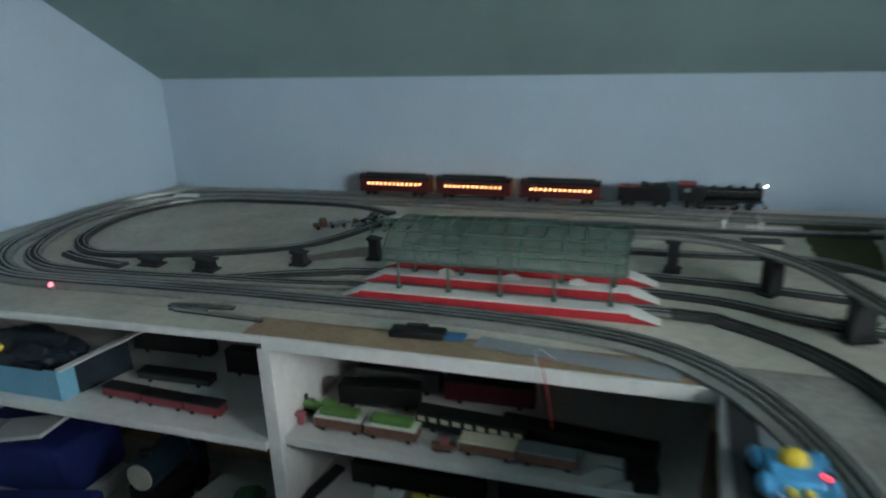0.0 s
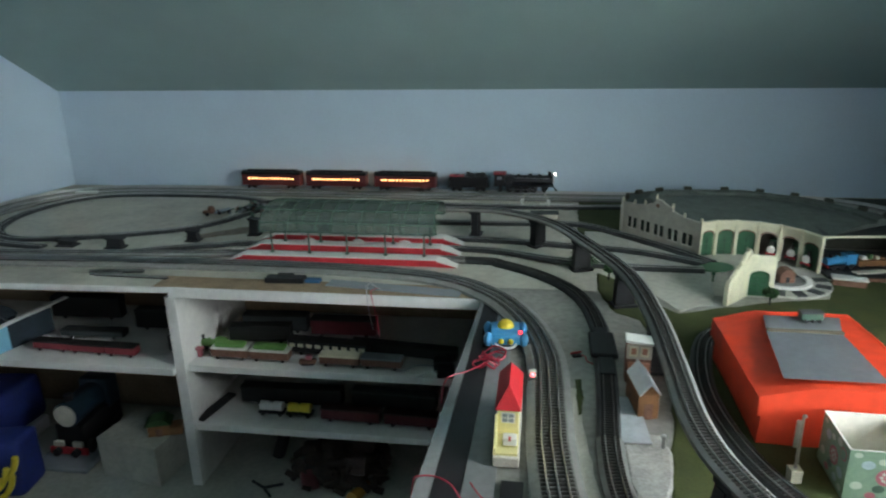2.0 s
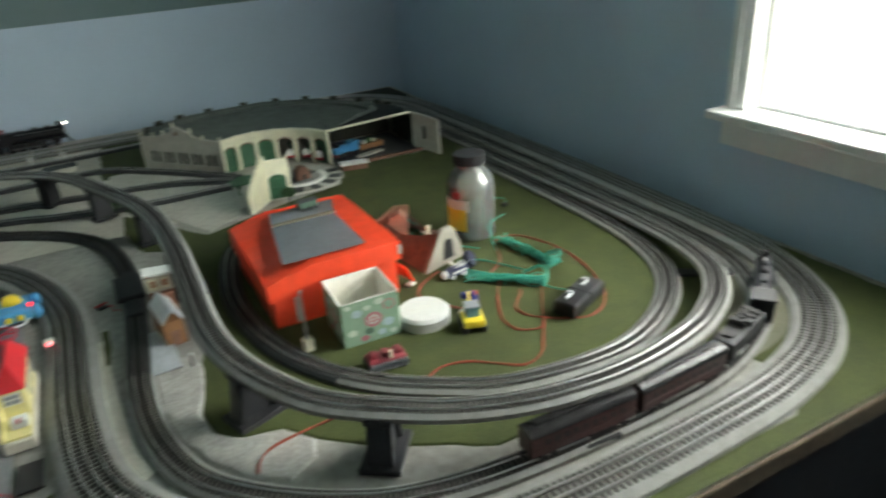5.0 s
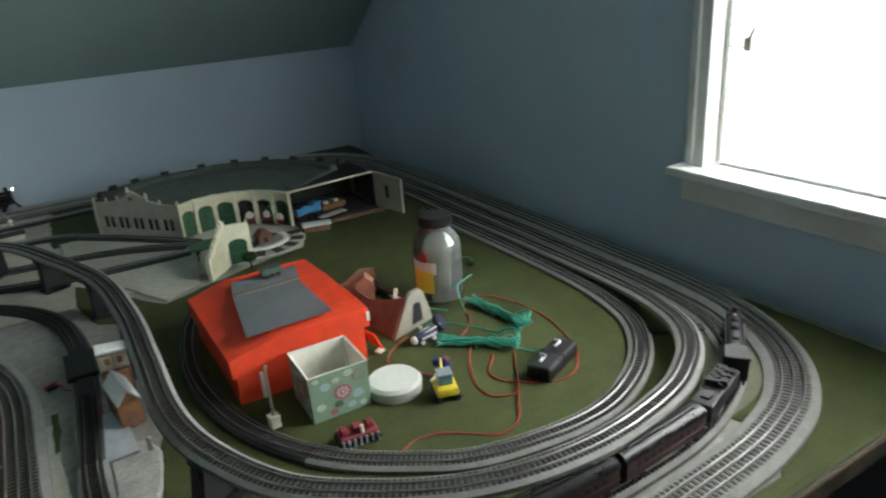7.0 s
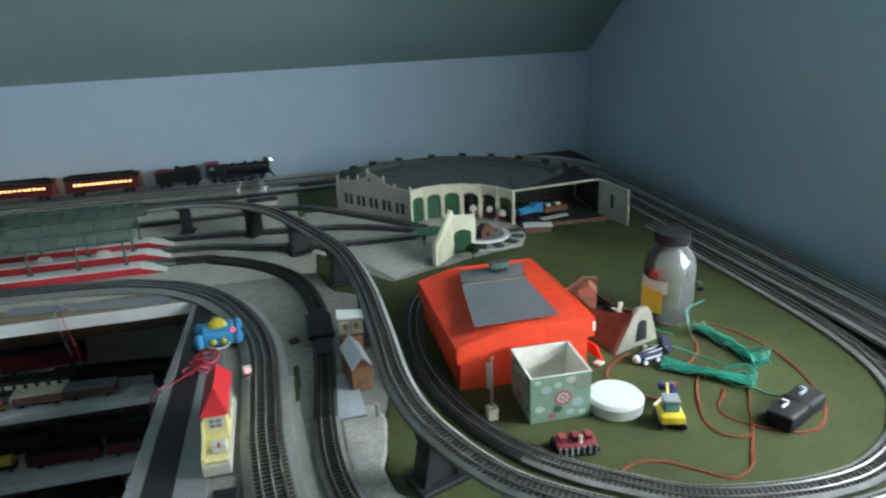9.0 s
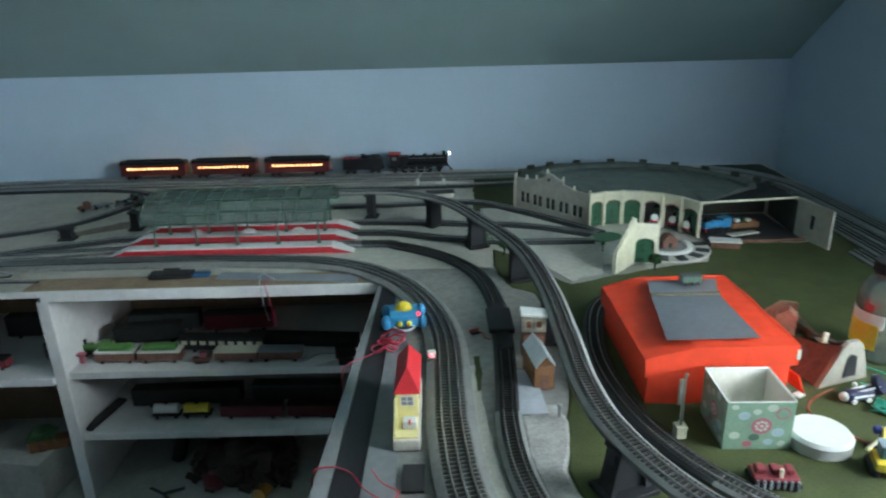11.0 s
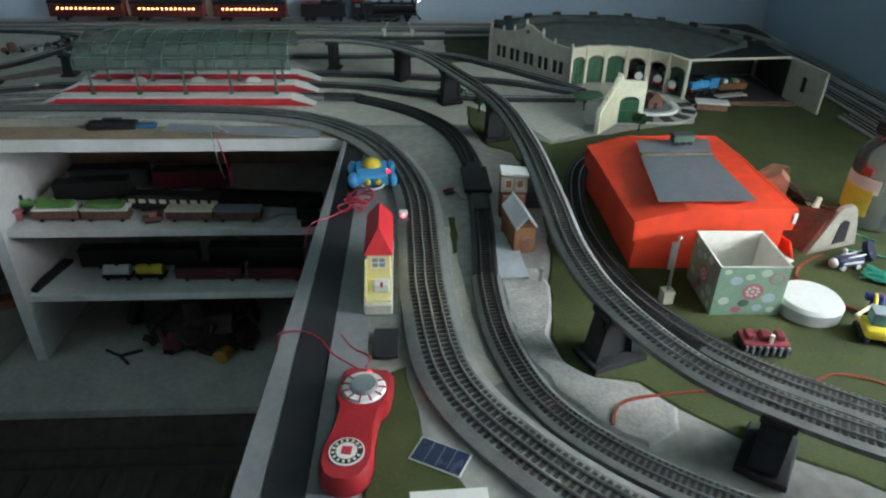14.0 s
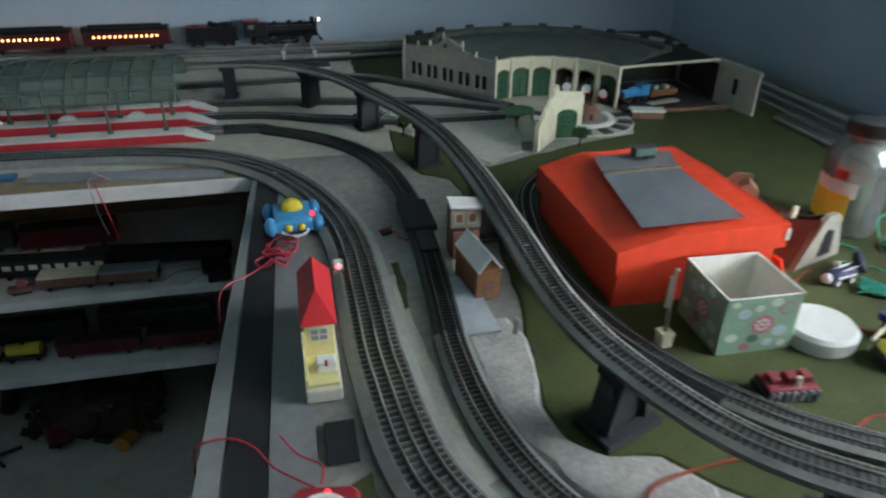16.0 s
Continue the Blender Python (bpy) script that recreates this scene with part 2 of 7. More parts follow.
M_PALESTRIP = material("pale_bare_board", (0.56, 0.535, 0.46), 0.9, scale=16, bump=0.2, second=(0.40, 0.38, 0.325), fine=9)
M_RUG = material("dark_brown_rug", (0.072, 0.062, 0.046), 0.95, scale=30, bump=0.7, second=(0.040, 0.034, 0.026), fine=10)
M_GLOWWIN = glowing("lit_coach_window", (1.0, 0.50, 0.19), 7.0)
M_HEADLAMP = glowing("lit_headlamp", (1.0, 0.93, 0.85), 40.0)
M_LEDRED = glowing("lit_red_led", (1.0, 0.03, 0.04), 4.0)
M_LEDPINK = glowing("lit_pink_led", (1.0, 0.16, 0.19), 4.0)
M_SKYGLOW = glowing("overcast_sky", (0.93, 0.97, 1.0), 9.0)

# ---- building helpers ----
T = 0.72  # top of the layout table


def thing(name, label, category, x=0.0, y=0.0, z=0.0, rz=0.0, group=""):
    ob = new(name)
    ob.empty_display_size = 0.02
    ob.matrix_basis = pose(x, y, z, 0, 0, rz)
    return tagged(ob, label, category, group, "")


def part(name, bm, mat, parent, label="", world=False, smooth=False, kind=""):
    if world and parent is not None:
        m = parent.matrix_basis.copy()
        up = parent.parent
        while up is not None:
            m = up.matrix_basis @ m
            up = up.parent
        bmesh.ops.transform(bm, matrix=m.inverted(), verts=bm.verts)
    bmesh.ops.recalc_face_normals(bm, faces=bm.faces)
    me = bpy.data.meshes.new(name)
    bm.to_mesh(me)
    bm.free()
    me.materials.append(mat)
    if smooth:
        for p in me.polygons:
            p.use_smooth = True
        me.set_sharp_from_angle(angle=radians(38))
    ob = new(name, me)
    ob.parent = parent
    return tagged(ob, label, kind=kind)


def structure(name, bm, mat, label, category):
    return tagged(part(name, bm, mat, None), label, category, kind="structure")


def box(bm, x0, x1, y0, y1, z0, z1, bevel=0.0, segs=2, m=None):
    made = bmesh.ops.create_cube(bm, size=1)["verts"]
    for v in made:
        v.co = Vector(((x0 + x1) / 2 + v.co.x * (x1 - x0), (y0 + y1) / 2 + v.co.y * (y1 - y0), (z0 + z1) / 2 + v.co.z * (z1 - z0)))
    if m is not None:
        bmesh.ops.transform(bm, matrix=m, verts=made)
    if bevel:
        edges = list({e for v in made for e in v.link_edges})
        bmesh.ops.bevel(bm, geom=edges, offset=bevel, segments=segs, affect="EDGES", profile=0.5)
    return bm


def boxed(*a, **k):
    return box(bmesh.new(), *a, **k)


def rod(bm, a, b, r0, r1=None, seg=12):
    """A round bar from a to b."""
    a, b = Vector(a), Vector(b)
    m = Matrix.Translation((a + b) / 2) @ (b - a).to_track_quat("Z", "Y").to_matrix().to_4x4()
    bmesh.ops.create_cone(bm, cap_ends=True, segments=seg, radius1=r0, radius2=r0 if r1 is None else r1, depth=(b - a).length, matrix=m)
    return bm


def ball(bm, c, r, sx=1, sy=1, sz=1, seg=12):
    bmesh.ops.create_uvsphere(bm, u_segments=seg, v_segments=seg // 2 + 2, radius=r, matrix=Matrix.Translation(c) @ Matrix.Diagonal((sx, sy, sz, 1)))
    return bm


def prism(bm, pts, depth, m=None):
    """A flat outline in x and z, thickened along y by depth; m puts it in place."""
    front = [bm.verts.new((x, 0, z)) for x, z in pts]
    back = [bm.verts.new((x, depth, z)) for x, z in pts]
    bm.faces.new(front)
    bm.faces.new(back[::-1])
    for i in range(len(pts)):
        j = (i + 1) % len(pts)
        bm.faces.new((front[j], front[i], back[i], back[j]))
    if m is not None:
        bmesh.ops.transform(bm, matrix=m, verts=front + back)
    return bm


def sheet(bm, outline, z0, z1, rough=0.006, step=0.03, slope=0.004):
    """A flat sheet with an uneven outline whose border slopes from z1 down to z0."""
    pts = []
    for i, a in enumerate(outline):
        b = outline[(i + 1) % len(outline)]
        a, b = Vector(a), Vector(b)
        n = max(1, int((b - a).length / step))
        for k in range(n):
            p = a.lerp(b, k / n)
            pts.append(Vector((p.x + random.uniform(-rough, rough), p.y + random.uniform(-rough, rough))))
    area = sum(p.x * q.y - q.x * p.y for p, q in zip(pts, pts[1:] + pts[:1]))
    turn = 1 if area > 0 else -1
    low = [bm.verts.new((p.x, p.y, z0)) for p in pts]
    top = []
    for i, p in enumerate(pts):
        d = (pts[(i + 1) % len(pts)] - pts[i - 1]).normalized()
        top.append(bm.verts.new((p.x - turn * d.y * slope, p.y + turn * d.x * slope, z1)))
    bm.faces.new(top)
    for i in range(len(pts)):
        j = (i + 1) % len(pts)
        bm.faces.new((top[j], top[i], low[i], low[j]))
    bmesh.ops.triangulate(bm, faces=[f for f in bm.faces if len(f.verts) > 4])
    return bm


def curve(pts, closed=False, n=10):
    """A smooth line through the points."""
    p = [Vector(q) if len(q) == 3 else Vector((*q, 0)) for q in pts]
    count, out = len(p), []
    for i in range(count if closed else count - 1):
        a, b, c, d = [p[(i + k) % count] if closed else p[min(max(i + k, 0), count - 1)] for k in (-1, 0, 1, 2)]
        for j in range(n):
            t = j / n
            out.append(0.5 * (2 * b + (c - a) * t + (2 * a - 5 * b + 4 * c - d) * t * t + (3 * b - a - 3 * c + d) * t**3))
    if not closed:
        out.append(p[-1])
    return out


def even(line, step, closed=False):
    """Points and headings at even steps along a line."""
    pts = line + ([line[0]] if closed else [])
    out, carry = [], 0.0
    for a, b in zip(pts, pts[1:]):
        d = b - a
        length = d.length
        if length < 1e-9:
            continue
        while carry <= length:
            out.append((a + d * (carry / length), d / length))
            carry += step
        carry -= length
    return out


def sweep(line, profile, closed=False):
    """Draws a profile (pairs of sideways and up) along a line."""
    bm, rings, n = bmesh.new(), [], len(line)
    for i, p in enumerate(line):
        a = line[i - 1] if closed or i else p
        b = line[(i + 1) % n] if closed or i < n - 1 else p
        side = Vector((-(b - a).y, (b - a).x, 0)).normalized()
        rings.append([bm.verts.new(p + side * u + Vector((0, 0, v))) for u, v in profile])
    k = len(profile)
    for i in range(n if closed else n - 1):
        r, s = rings[i], rings[(i + 1) % n]
        for j in range(k):
            bm.faces.new((r[j], r[(j + 1) % k], s[(j + 1) % k], s[j]))
    if not closed:
        bm.faces.new(rings[0][::-1])
        bm.faces.new(rings[-1])
    return bm


def tube(bm, pts, r, seg=6):
    rings = []
    for i, p in enumerate(pts):
        a, b = pts[max(i - 1, 0)], pts[min(i + 1, len(pts) - 1)]
        t = (b - a).normalized() if (b - a).length > 1e-9 else Vector((1, 0, 0))
        u = t.cross(Vector((0, 0, 1)))
        u = u.normalized() if u.length > 1e-4 else Vector((1, 0, 0))
        w = u.cross(t)
        rings.append([bm.verts.new(p + (u * math.cos(k * math.tau / seg) + w * math.sin(k * math.tau / seg)) * r) for k in range(seg)])
    for r0, r1 in zip(rings, rings[1:]):
        for k in range(seg):
            bm.faces.new((r0[k], r0[(k + 1) % seg], r1[(k + 1) % seg], r1[k]))
    bm.faces.new(rings[0][::-1])
    bm.faces.new(rings[-1])
    return bm


def disc(bm, c, r0, r1, z0, z1, seg=32):
    """A round body standing on z0."""
    bmesh.ops.create_cone(bm, cap_ends=True, segments=seg, radius1=r0, radius2=r1, depth=z1 - z0, matrix=Matrix.Translation((c[0], c[1], (z0 + z1) / 2)))
    return bm


# ---- the room ----
structure("floor", boxed(-3.2, 1.9, -1.6, 3.2, -0.1, 0), M_CARPET, "worn dark brown carpet under the train table", "floor")
structure("wall_north", boxed(-2.3, 1.9, 3.02, 3.14, 0, 1.35), M_WALL, "low light blue painted knee wall below the slope", "wall")
bm = bmesh.new()
for y0, y1, z0, z1 in ((-1.6, 0.15, 0, 2.5), (1.035, 3.14, 0, 2.5), (0.15, 1.035, 0, 0.953), (0.15, 1.035, 1.92, 2.5)):
    box(bm, 1.69, 1.83, y0, y1, z0, z1)
structure("wall_east", bm, M_WALL, "light blue painted gable wall with a window", "wall")
bm = bmesh.new()
prism(bm, [(0, 0), (4.72, 0), (4.72, 2.5), (0, 2.5)], -0.12, Matrix.Translation((-2.09, 3.05, 0)) @ Matrix.Rotation(radians(-101.3), 4, "Z"))
structure("wall_west", bm, M_WALL, "light blue painted end wall with daylight on it", "wall")
structure("wall_south", boxed(-3.3, 1.9, -1.72, -1.6, 0, 2.5), M_WALL, "light blue painted wall behind the viewer", "wall")
bm = bmesh.new()
prism(bm, [(3.16, 1.17 - 0.14 * 0.70), (3.16, 1.30), (1.20, 2.60), (1.28, 2.388)], 5.4, Matrix.Translation((1.95, 0, 0)) @ Matrix.Rotation(radians(90), 4, "Z"))
structure("ceiling_slope", bm, M_CEIL, "sloping grey-green painted attic ceiling", "ceiling")
structure("ceiling_flat", boxed(-3.4, 1.95, -1.75, 1.30, 2.386, 2.5), M_CEIL, "flat grey-green painted ceiling above the slope", "ceiling")
structure("backdrop", boxed(3.6, 3.62, -3.0, 4.2, -0.5, 4.5), M_SKYGLOW, "blank white overcast sky outside the window", "sky")

# the side window
win = tagged(new("window_1"), "white painted sash window full of white daylight", "window", kind="structure")
win.matrix_basis = pose(1.680, 0.56, 1.0)
bm = bmesh.new()
for y0, y1 in ((1.030, 1.086), (0.108, 0.155)):
    box(bm, 1.666, 1.692, y0, y1, 0.975, 1.99, 0.004)
    box(bm, 1.661, 1.672, y0 + 0.030, y0 + 0.044, 0.975, 1.99, 0.002)
box(bm, 1.664, 1.692, 0.09, 1.105, 1.99, 2.06, 0.004)
part("casing", bm, M_TRIM, win, world=True)
bm = bmesh.new()
for y0, y1 in ((1.017, 1.0285), (0.1565, 0.168)):
    box(bm, 1.710, 1.760, y0, y1, 0.983, 1.914, 0.003)
for z0, z1 in ((0.976, 0.983), (1.465, 1.485), (1.902, 1.914)):
    box(bm, 1.710, 1.760, 0.168, 1.017, z0, z1, 0.003)
part("sash", bm, M_TRIM, win, world=True)
bm = boxed(1.615, 1.760, 0.05, 1.098, 0.954, 0.975, 0.004)
part("window_sill", bm, M_TRIM, win, "deep white painted sill", world=True)
bm = boxed(1.662, 1.692, 0.095, 1.086, 0.886, 0.954, 0.003)
part("apron", bm, M_TRIM, win, world=True)
for x0, x1, y0, y1, z0, z1 in ((1.692, 1.828, 1.029, 1.0345, 0.976, 1.915), (1.692, 1.828, 0.1505, 0.156, 0.976, 1.915), (1.692, 1.828, 0.1505, 1.0345, 1.915, 1.9195)):
    part("jamb", boxed(x0, x1, y0, y1, z0, z1), M_TRIM, win, world=True)
for z0, z1 in ((0.983, 1.465), (1.485, 1.902)):
    p = part("pane", boxed(1.732, 1.735, 0.168, 1.017, z0, z1), M_PANE, win, world=True)
    p.visible_shadow = False
bm = bmesh.new()
for k in range(18):
    rod(bm, (1.702, 1.010, 1.06 + k * 0.046), (1.706, 0.977, 1.06 + k * 0.046), 0.0016, seg=5)
for y in (1.009, 0.978):
    rod(bm, (1.704, y, 1.01), (1.704, y, 1.912), 0.0011, seg=5)
part("blind_cord", bm, M_STONE, win, "ladder cord of a raised blind", world=True)
bm = boxed(1.700, 1.715, 0.958, 0.975, 1.235, 1.265, 0.003)
rod(bm, (1.705, 0.965, 1.262), (1.705, 0.953, 1.285), 0.004)
part("cord_toggle", bm, M_STONE, win, "grey cord toggle", world=True)

# a pale disc added in place of a highlight on the slope
lamp = thing("ceiling_highlight", "grey-white disc standing in for a highlight on the sloping ceiling", "ceiling light", -0.95, 1.95, 1.915)
lamp.matrix_basis = Matrix.Translation((-1.25, 2.20, 1.17 + 0.82 * 0.70)) @ Matrix.Rotation(math.atan(0.70), 4, "X").inverted()
bm = bmesh.new()
disc(bm, (0, 0), 0.29, 0.31, -0.03, 0.0, 56)
part("pale_disc", bm, M_CARTONGREY, lamp, smooth=True)
bm = bmesh.new()
disc(bm, (0, 0), 0.33, 0.33, -0.012, 0.004, 56)
part("rim", bm, M_TRIM, lamp, smooth=True)

# the rug in front of the shelves
rug = thing("floor_rug", "dark brown corded rug with two black border lines", "rug", -.6, 1.1, 0)
part("weave", boxed(-1.75, .45, .60, 1.535, .0005, .006, .002), M_RUG, rug, world=True)
for y in (1.432, 1.372):
    part("border_line", boxed(-1.74, .44, y - .006, y + .006, .0062, .0075), M_BLACK, rug, "black border line", world=True)
for k in range(34):
    x = -1.70 + k * .062
    part("cord", rod(bmesh.new(), (x, .62, .003), (x, 1.345, .003), .011, seg=10), M_RUG, rug, world=True, smooth=True)

# ---- table and shelves ----
table = thing("layout_table", "large L-shaped train table with painted board tops", "table", 0, 2.4, 0)
part("top_back", boxed(-2.34, 1.625, 1.850, 3.015, T - 0.03, T), M_PLY, table, "grey-beige plywood top", world=True)
up = Matrix.Translation((0, 0, T)) @ Matrix.Rotation(radians(-90), 4, "X")


def edge(y, x, slope):
    """Where a slanting line along the table's inner edge stands at y."""
    return x + slope * (y - .885)


part("top_side", prism(bmesh.new(), [(edge(.43, -.022, .05), .43), (1.625, .43), (1.625, 1.848), (edge(1.848, -.022, .05), 1.848)], .03, up), M_GREYTOP, table, "grey painted board top", world=True)
part("front_strip", boxed(-0.952, 0.021, 1.762, 1.848, T - 0.014, T), M_BROWNEDGE, table, "bare brown board along the front", world=True)
part("front_board", prism(bmesh.new(), [(-2.4, 1.708), (-0.954, 1.760), (-0.954, 1.848), (-2.4, 1.848)], .014, up), M_PLY, table, "grey-beige board along the front", world=True)
part("front_edge", boxed(-1.50, 0, -.005, .005, T - 0.016, T + 0.001, 0.002, m=Matrix.Translation((-.904, 1.7535, 0)) @ Matrix.Rotation(radians(1.95), 4, "Z")), M_SHELF, table, "white edging", world=True)
part("front_edge", boxed(-0.902, 0.019, 1.750, 1.760, T - 0.030, T + 0.001, 0.002), M_SHELF, table, "white edging", world=True)
part("side_edge", boxed(-0.012, 1.62, 0.420, 0.428, T - 0.034, T + 0.001, 0.002), M_EARTH, table, "worn dark brown edge band", world=True)
# added black board that stands in for the shade below the table edge
part("apron", boxed(0.70, 1.61, 0.432, 0.440, 0.05, T - 0.031), M_BLACK, table, "added black board in place of the shade under the table", world=True)
for x, y in ((0.04, 0.49), (1.56, 0.49), (0.04, 1.70), (0.8, 0.49)):
    part("leg", boxed(x - 0.035, x + 0.035, y - 0.035, y + 0.035, 0, T - 0.03, 0.004), M_EARTH, table, world=True)

unit = thing("shelf_unit", "white melamine shelf unit under the train table", "shelf", -1.2, 1.93, 0)
Z0, Z1, Z2 = 0.03, 0.459, 0.251
part("bottom_board", boxed(-2.4, 0.60, 1.545, 2.20, 0.002, Z0), M_CARTONGREY, unit, "grey bottom board", world=True)
part("divider", boxed(-0.918, -0.885, 1.755, 2.20, Z0, T - 0.031, 0.001), M_SHELF, unit, world=True)
part("side_panel", boxed(0.58, 0.60, 1.755, 2.20, Z0, T - 0.031), M_SHELF, unit, world=True)
part("shelf", boxed(-0.885, 0.58, 1.772, 2.20, Z1 - 0.022, Z1, 0.001), M_SHELF, unit, world=True)
part("shelf", boxed(-0.885, 0.58, 1.772, 2.20, Z2 - 0.022, Z2, 0.001), M_SHELF, unit, world=True)
part("shelf", boxed(-2.4, -0.918, 1.742, 2.20, Z1 - 0.024, Z1 - 0.002, 0.001), M_SHELF, unit, world=True)
part("back_panel", boxed(-2.4, 0.60, 2.202, 2.21, 0.002, T - 0.031), M_BROWNEDGE, unit, "dark brown hardboard back", world=True)

for name, x0, k0, x1, k1, mat, label, h in (
    ("grey_plank", -0.0225, .05, 0.005, .028, M_PLANKGREY, "narrow pale grey board along the table edge", 0.004),
    ("black_plank", 0.0065, .028, 0.055, .021, M_BLACK, "matt black strip along the table edge", 0.003),
    ("dark_grey_plank", 0.0565, .021, 0.110, .004, M_PLANKGREY, "mid grey strip beside the black one", 0.004),
):
    plank = thing(name, label, "board", (x0 + x1) / 2, 1.2, T)
    outline = [(edge(y, x, k), y) for y, x, k in ((.47, x0, k0), (.47, x1, k1), (1.748, x1, k1), (1.748, x0, k0))]
    part("board", prism(bmesh.new(), outline, h - .0005, Matrix.Translation((0, 0, h)) @ up), mat, plank, world=True)

grass = bmesh.new()
sheet(grass, [(0.40, 0.87), (0.385, 0.957), (0.41, 1.1), (0.43, 1.2), (0.45, 1.4), (0.43, 1.66), (0.372, 1.70), (0.335, 1.86), (0.347, 2.0), (0.39, 1.96), (0.45, 1.83),
              (0.53, 1.71), (0.63, 1.755), (0.84, 1.83), (0.95, 1.85), (0.99, 1.995), (1.31, 1.99), (1.42, 2.25), (1.61, 2.3), (1.61, 0.434), (0.82, 0.434), (0.82, 0.455), (1.15, 0.458), (1.24, 0.50), (1.2, 0.66), (1.0, 0.63),
              (0.75, 0.645), (0.62, 0.72), (0.53, 0.80), (0.49, 0.85)], T + 0.0005, T + 0.0022, 0.004)
sheet(grass, [(0.116, 0.60), (0.115, 0.87), (0.165, 0.90), (0.19, 0.75), (0.28, 0.62)], T + 0.0005, T + 0.0022, 0.003)
sheet(grass, [(0.31, 2.39), (0.33, 2.86), (0.52, 2.85), (0.47, 2.42)], T + 0.0005, T + 0.0022, 0.004)
sheet(grass, [(.252, 1.20), (.262, 1.20), (.268, 1.27), (.266, 1.34), (.256, 1.34), (.250, 1.27)], T + .0005, T + .0015, .002)
box(grass, .80, 1.614, .4305, .462, T + .0004, T + .0017)
tagged(part("grass_mat", grass, M_GRASS, None), "green felt grass mat with ragged edges on the table", "grass mat", kind="stuff")
gravel = sheet(bmesh.new(), [(0.335, 1.15), (0.40, 1.145), (0.412, 1.09), (0.404, 1.04), (0.385, 0.96), (0.392, 0.90), (0.43, 0.865), (0.49, 0.845), (0.525, 0.80), (0.515, 0.76), (0.47, 0.735), (0.425, 0.765), (0.378, 0.825), (0.343, 0.90), (0.325, 1.0), (0.326, 1.08)], T + 0.0010, T + 0.0040, 0.003, 0.018, 0.006)
tagged(part("gravel_sheet", gravel, M_GRAVEL, None), "crumpled pale grey gravel paper beside the track", "gravel", kind="stuff")
strip = bmesh.new()
outer = curve([(1.05, .585), (1.175, .590), (1.320, .610), (1.445, .70), (1.508, .80), (1.53, .90), (1.535, 1.25), (1.535, 2.1)], False, 8)
inner = curve([(1.05, .612), (1.16, .638), (1.25, .68), (1.35, .76), (1.40, .86), (1.425, .95), (1.445, 1.25), (1.445, 2.1)], False, 8)
pairs = [(strip.verts.new((a.x, a.y, T + .0036)), strip.verts.new((b.x + random.uniform(-.004, .004), b.y + random.uniform(-.004, .004), T + .0036))) for a, b in zip(outer, inner)]
for (a, b), (c, d) in zip(pairs, pairs[1:]):
    strip.faces.new((a, b, d, c))
bmesh.ops.recalc_face_normals(strip, faces=strip.faces[:])
if sum(f.normal.z for f in strip.faces) < 0:
    bmesh.ops.reverse_faces(strip, faces=strip.faces[:])
bmesh.ops.solidify(strip, geom=strip.faces[:], thickness=.0008)
tagged(part("grey_ground_sheet", strip, M_DUSTY, None), "dusty grey ground paper between the curved tracks", "ground sheet", kind="stuff")
pale = sheet(bmesh.new(), [(.243, 1.30), (.258, 1.30), (.262, 1.17), (.275, .99), (.284, .916), (.302, .86), (.285, .85), (.262, .905), (.247, .99), (.243, 1.1)], T + .0005, T + .0012, .002, .03, .002)
tagged(part("pale_strip", pale, M_PALESTRIP, None), "pale bare strip of board between two tracks", "ground sheet", kind="stuff")
yard = sheet(bmesh.new(), [(0.335, 2.42), (0.45, 2.41), (0.63, 2.24), (0.69, 2.10), (0.66, 1.90), (0.628, 1.775), (0.535, 1.72), (0.445, 1.91), (0.39, 1.98), (0.33, 2.1)], T + 0.0026, T + 0.0048, 0.004)
tagged(part("yard_sheet", yard, M_YARD, None), "pale grey paper yard in front of the roundhouse", "ground sheet", kind="stuff")

# ---- tracks ----
O_LINE = curve([(x, y, T + 0.0045) for x, y in (
    (.229, .864), (.204, 1.05), (.200, 1.2), (.195, 1.393), (.169, 1.533), (.119, 1.662), (.048, 1.771), (-.071, 1.868), (-.245, 1.920), (-.54, 1.943), (-.929, 1.945),
    (-1.33, 1.934), (-1.60, 1.922), (-1.78, 1.926), (-1.90, 1.972), (-2.005, 2.06), (-2.08, 2.20), (-2.12, 2.45), (-2.085, 2.68), (-1.95, 2.85), (-1.7, 2.93), (-1.2, 2.945), (0, 2.945), (1.1, 2.945),
    (1.40, 2.87), (1.55, 2.65), (1.575, 2.3), (1.578, 1.6), (1.572, 1.2), (1.56, .95), (1.525, .79), (1.45, .655), (1.344, .567), (1.223, .525), (1.079, .508), (.813, .502),
    (.62, .525), (.44, .61), (.31, .73))], True, 12)
HO_LINE = curve([(x, y, T + 0.0045) for x, y in (
    (.314, 1.235), (.304, 1.077), (.312, .935), (.349, .812), (.417, .727), (.512, .655), (.605, .612), (.75, .588), (1, .583), (1.18, .605), (1.34, .68), (1.44, .80), (1.485, .97),
    (1.50, 1.3), (1.505, 2.2), (1.47, 2.58), (1.33, 2.79), (1.08, 2.868), (.8, 2.873), (-1.2, 2.873), (-1.68, 2.862), (-1.89, 2.785), (-2.00, 2.65), (-2.04, 2.50),
    (-2.04, 2.37), (-1.985, 2.215), (-1.91, 2.10), (-1.82, 2.034), (-1.70, 2.000), (-1.486, 2.004), (-1.24, 2.022), (-1.05, 2.036), (-.9, 2.052), (-.75, 2.065), (-.056, 2.062), (.066, 2.03), (.2, 1.928), (.286, 1.792), (.322, 1.612), (.322, 1.406))], True, 12)
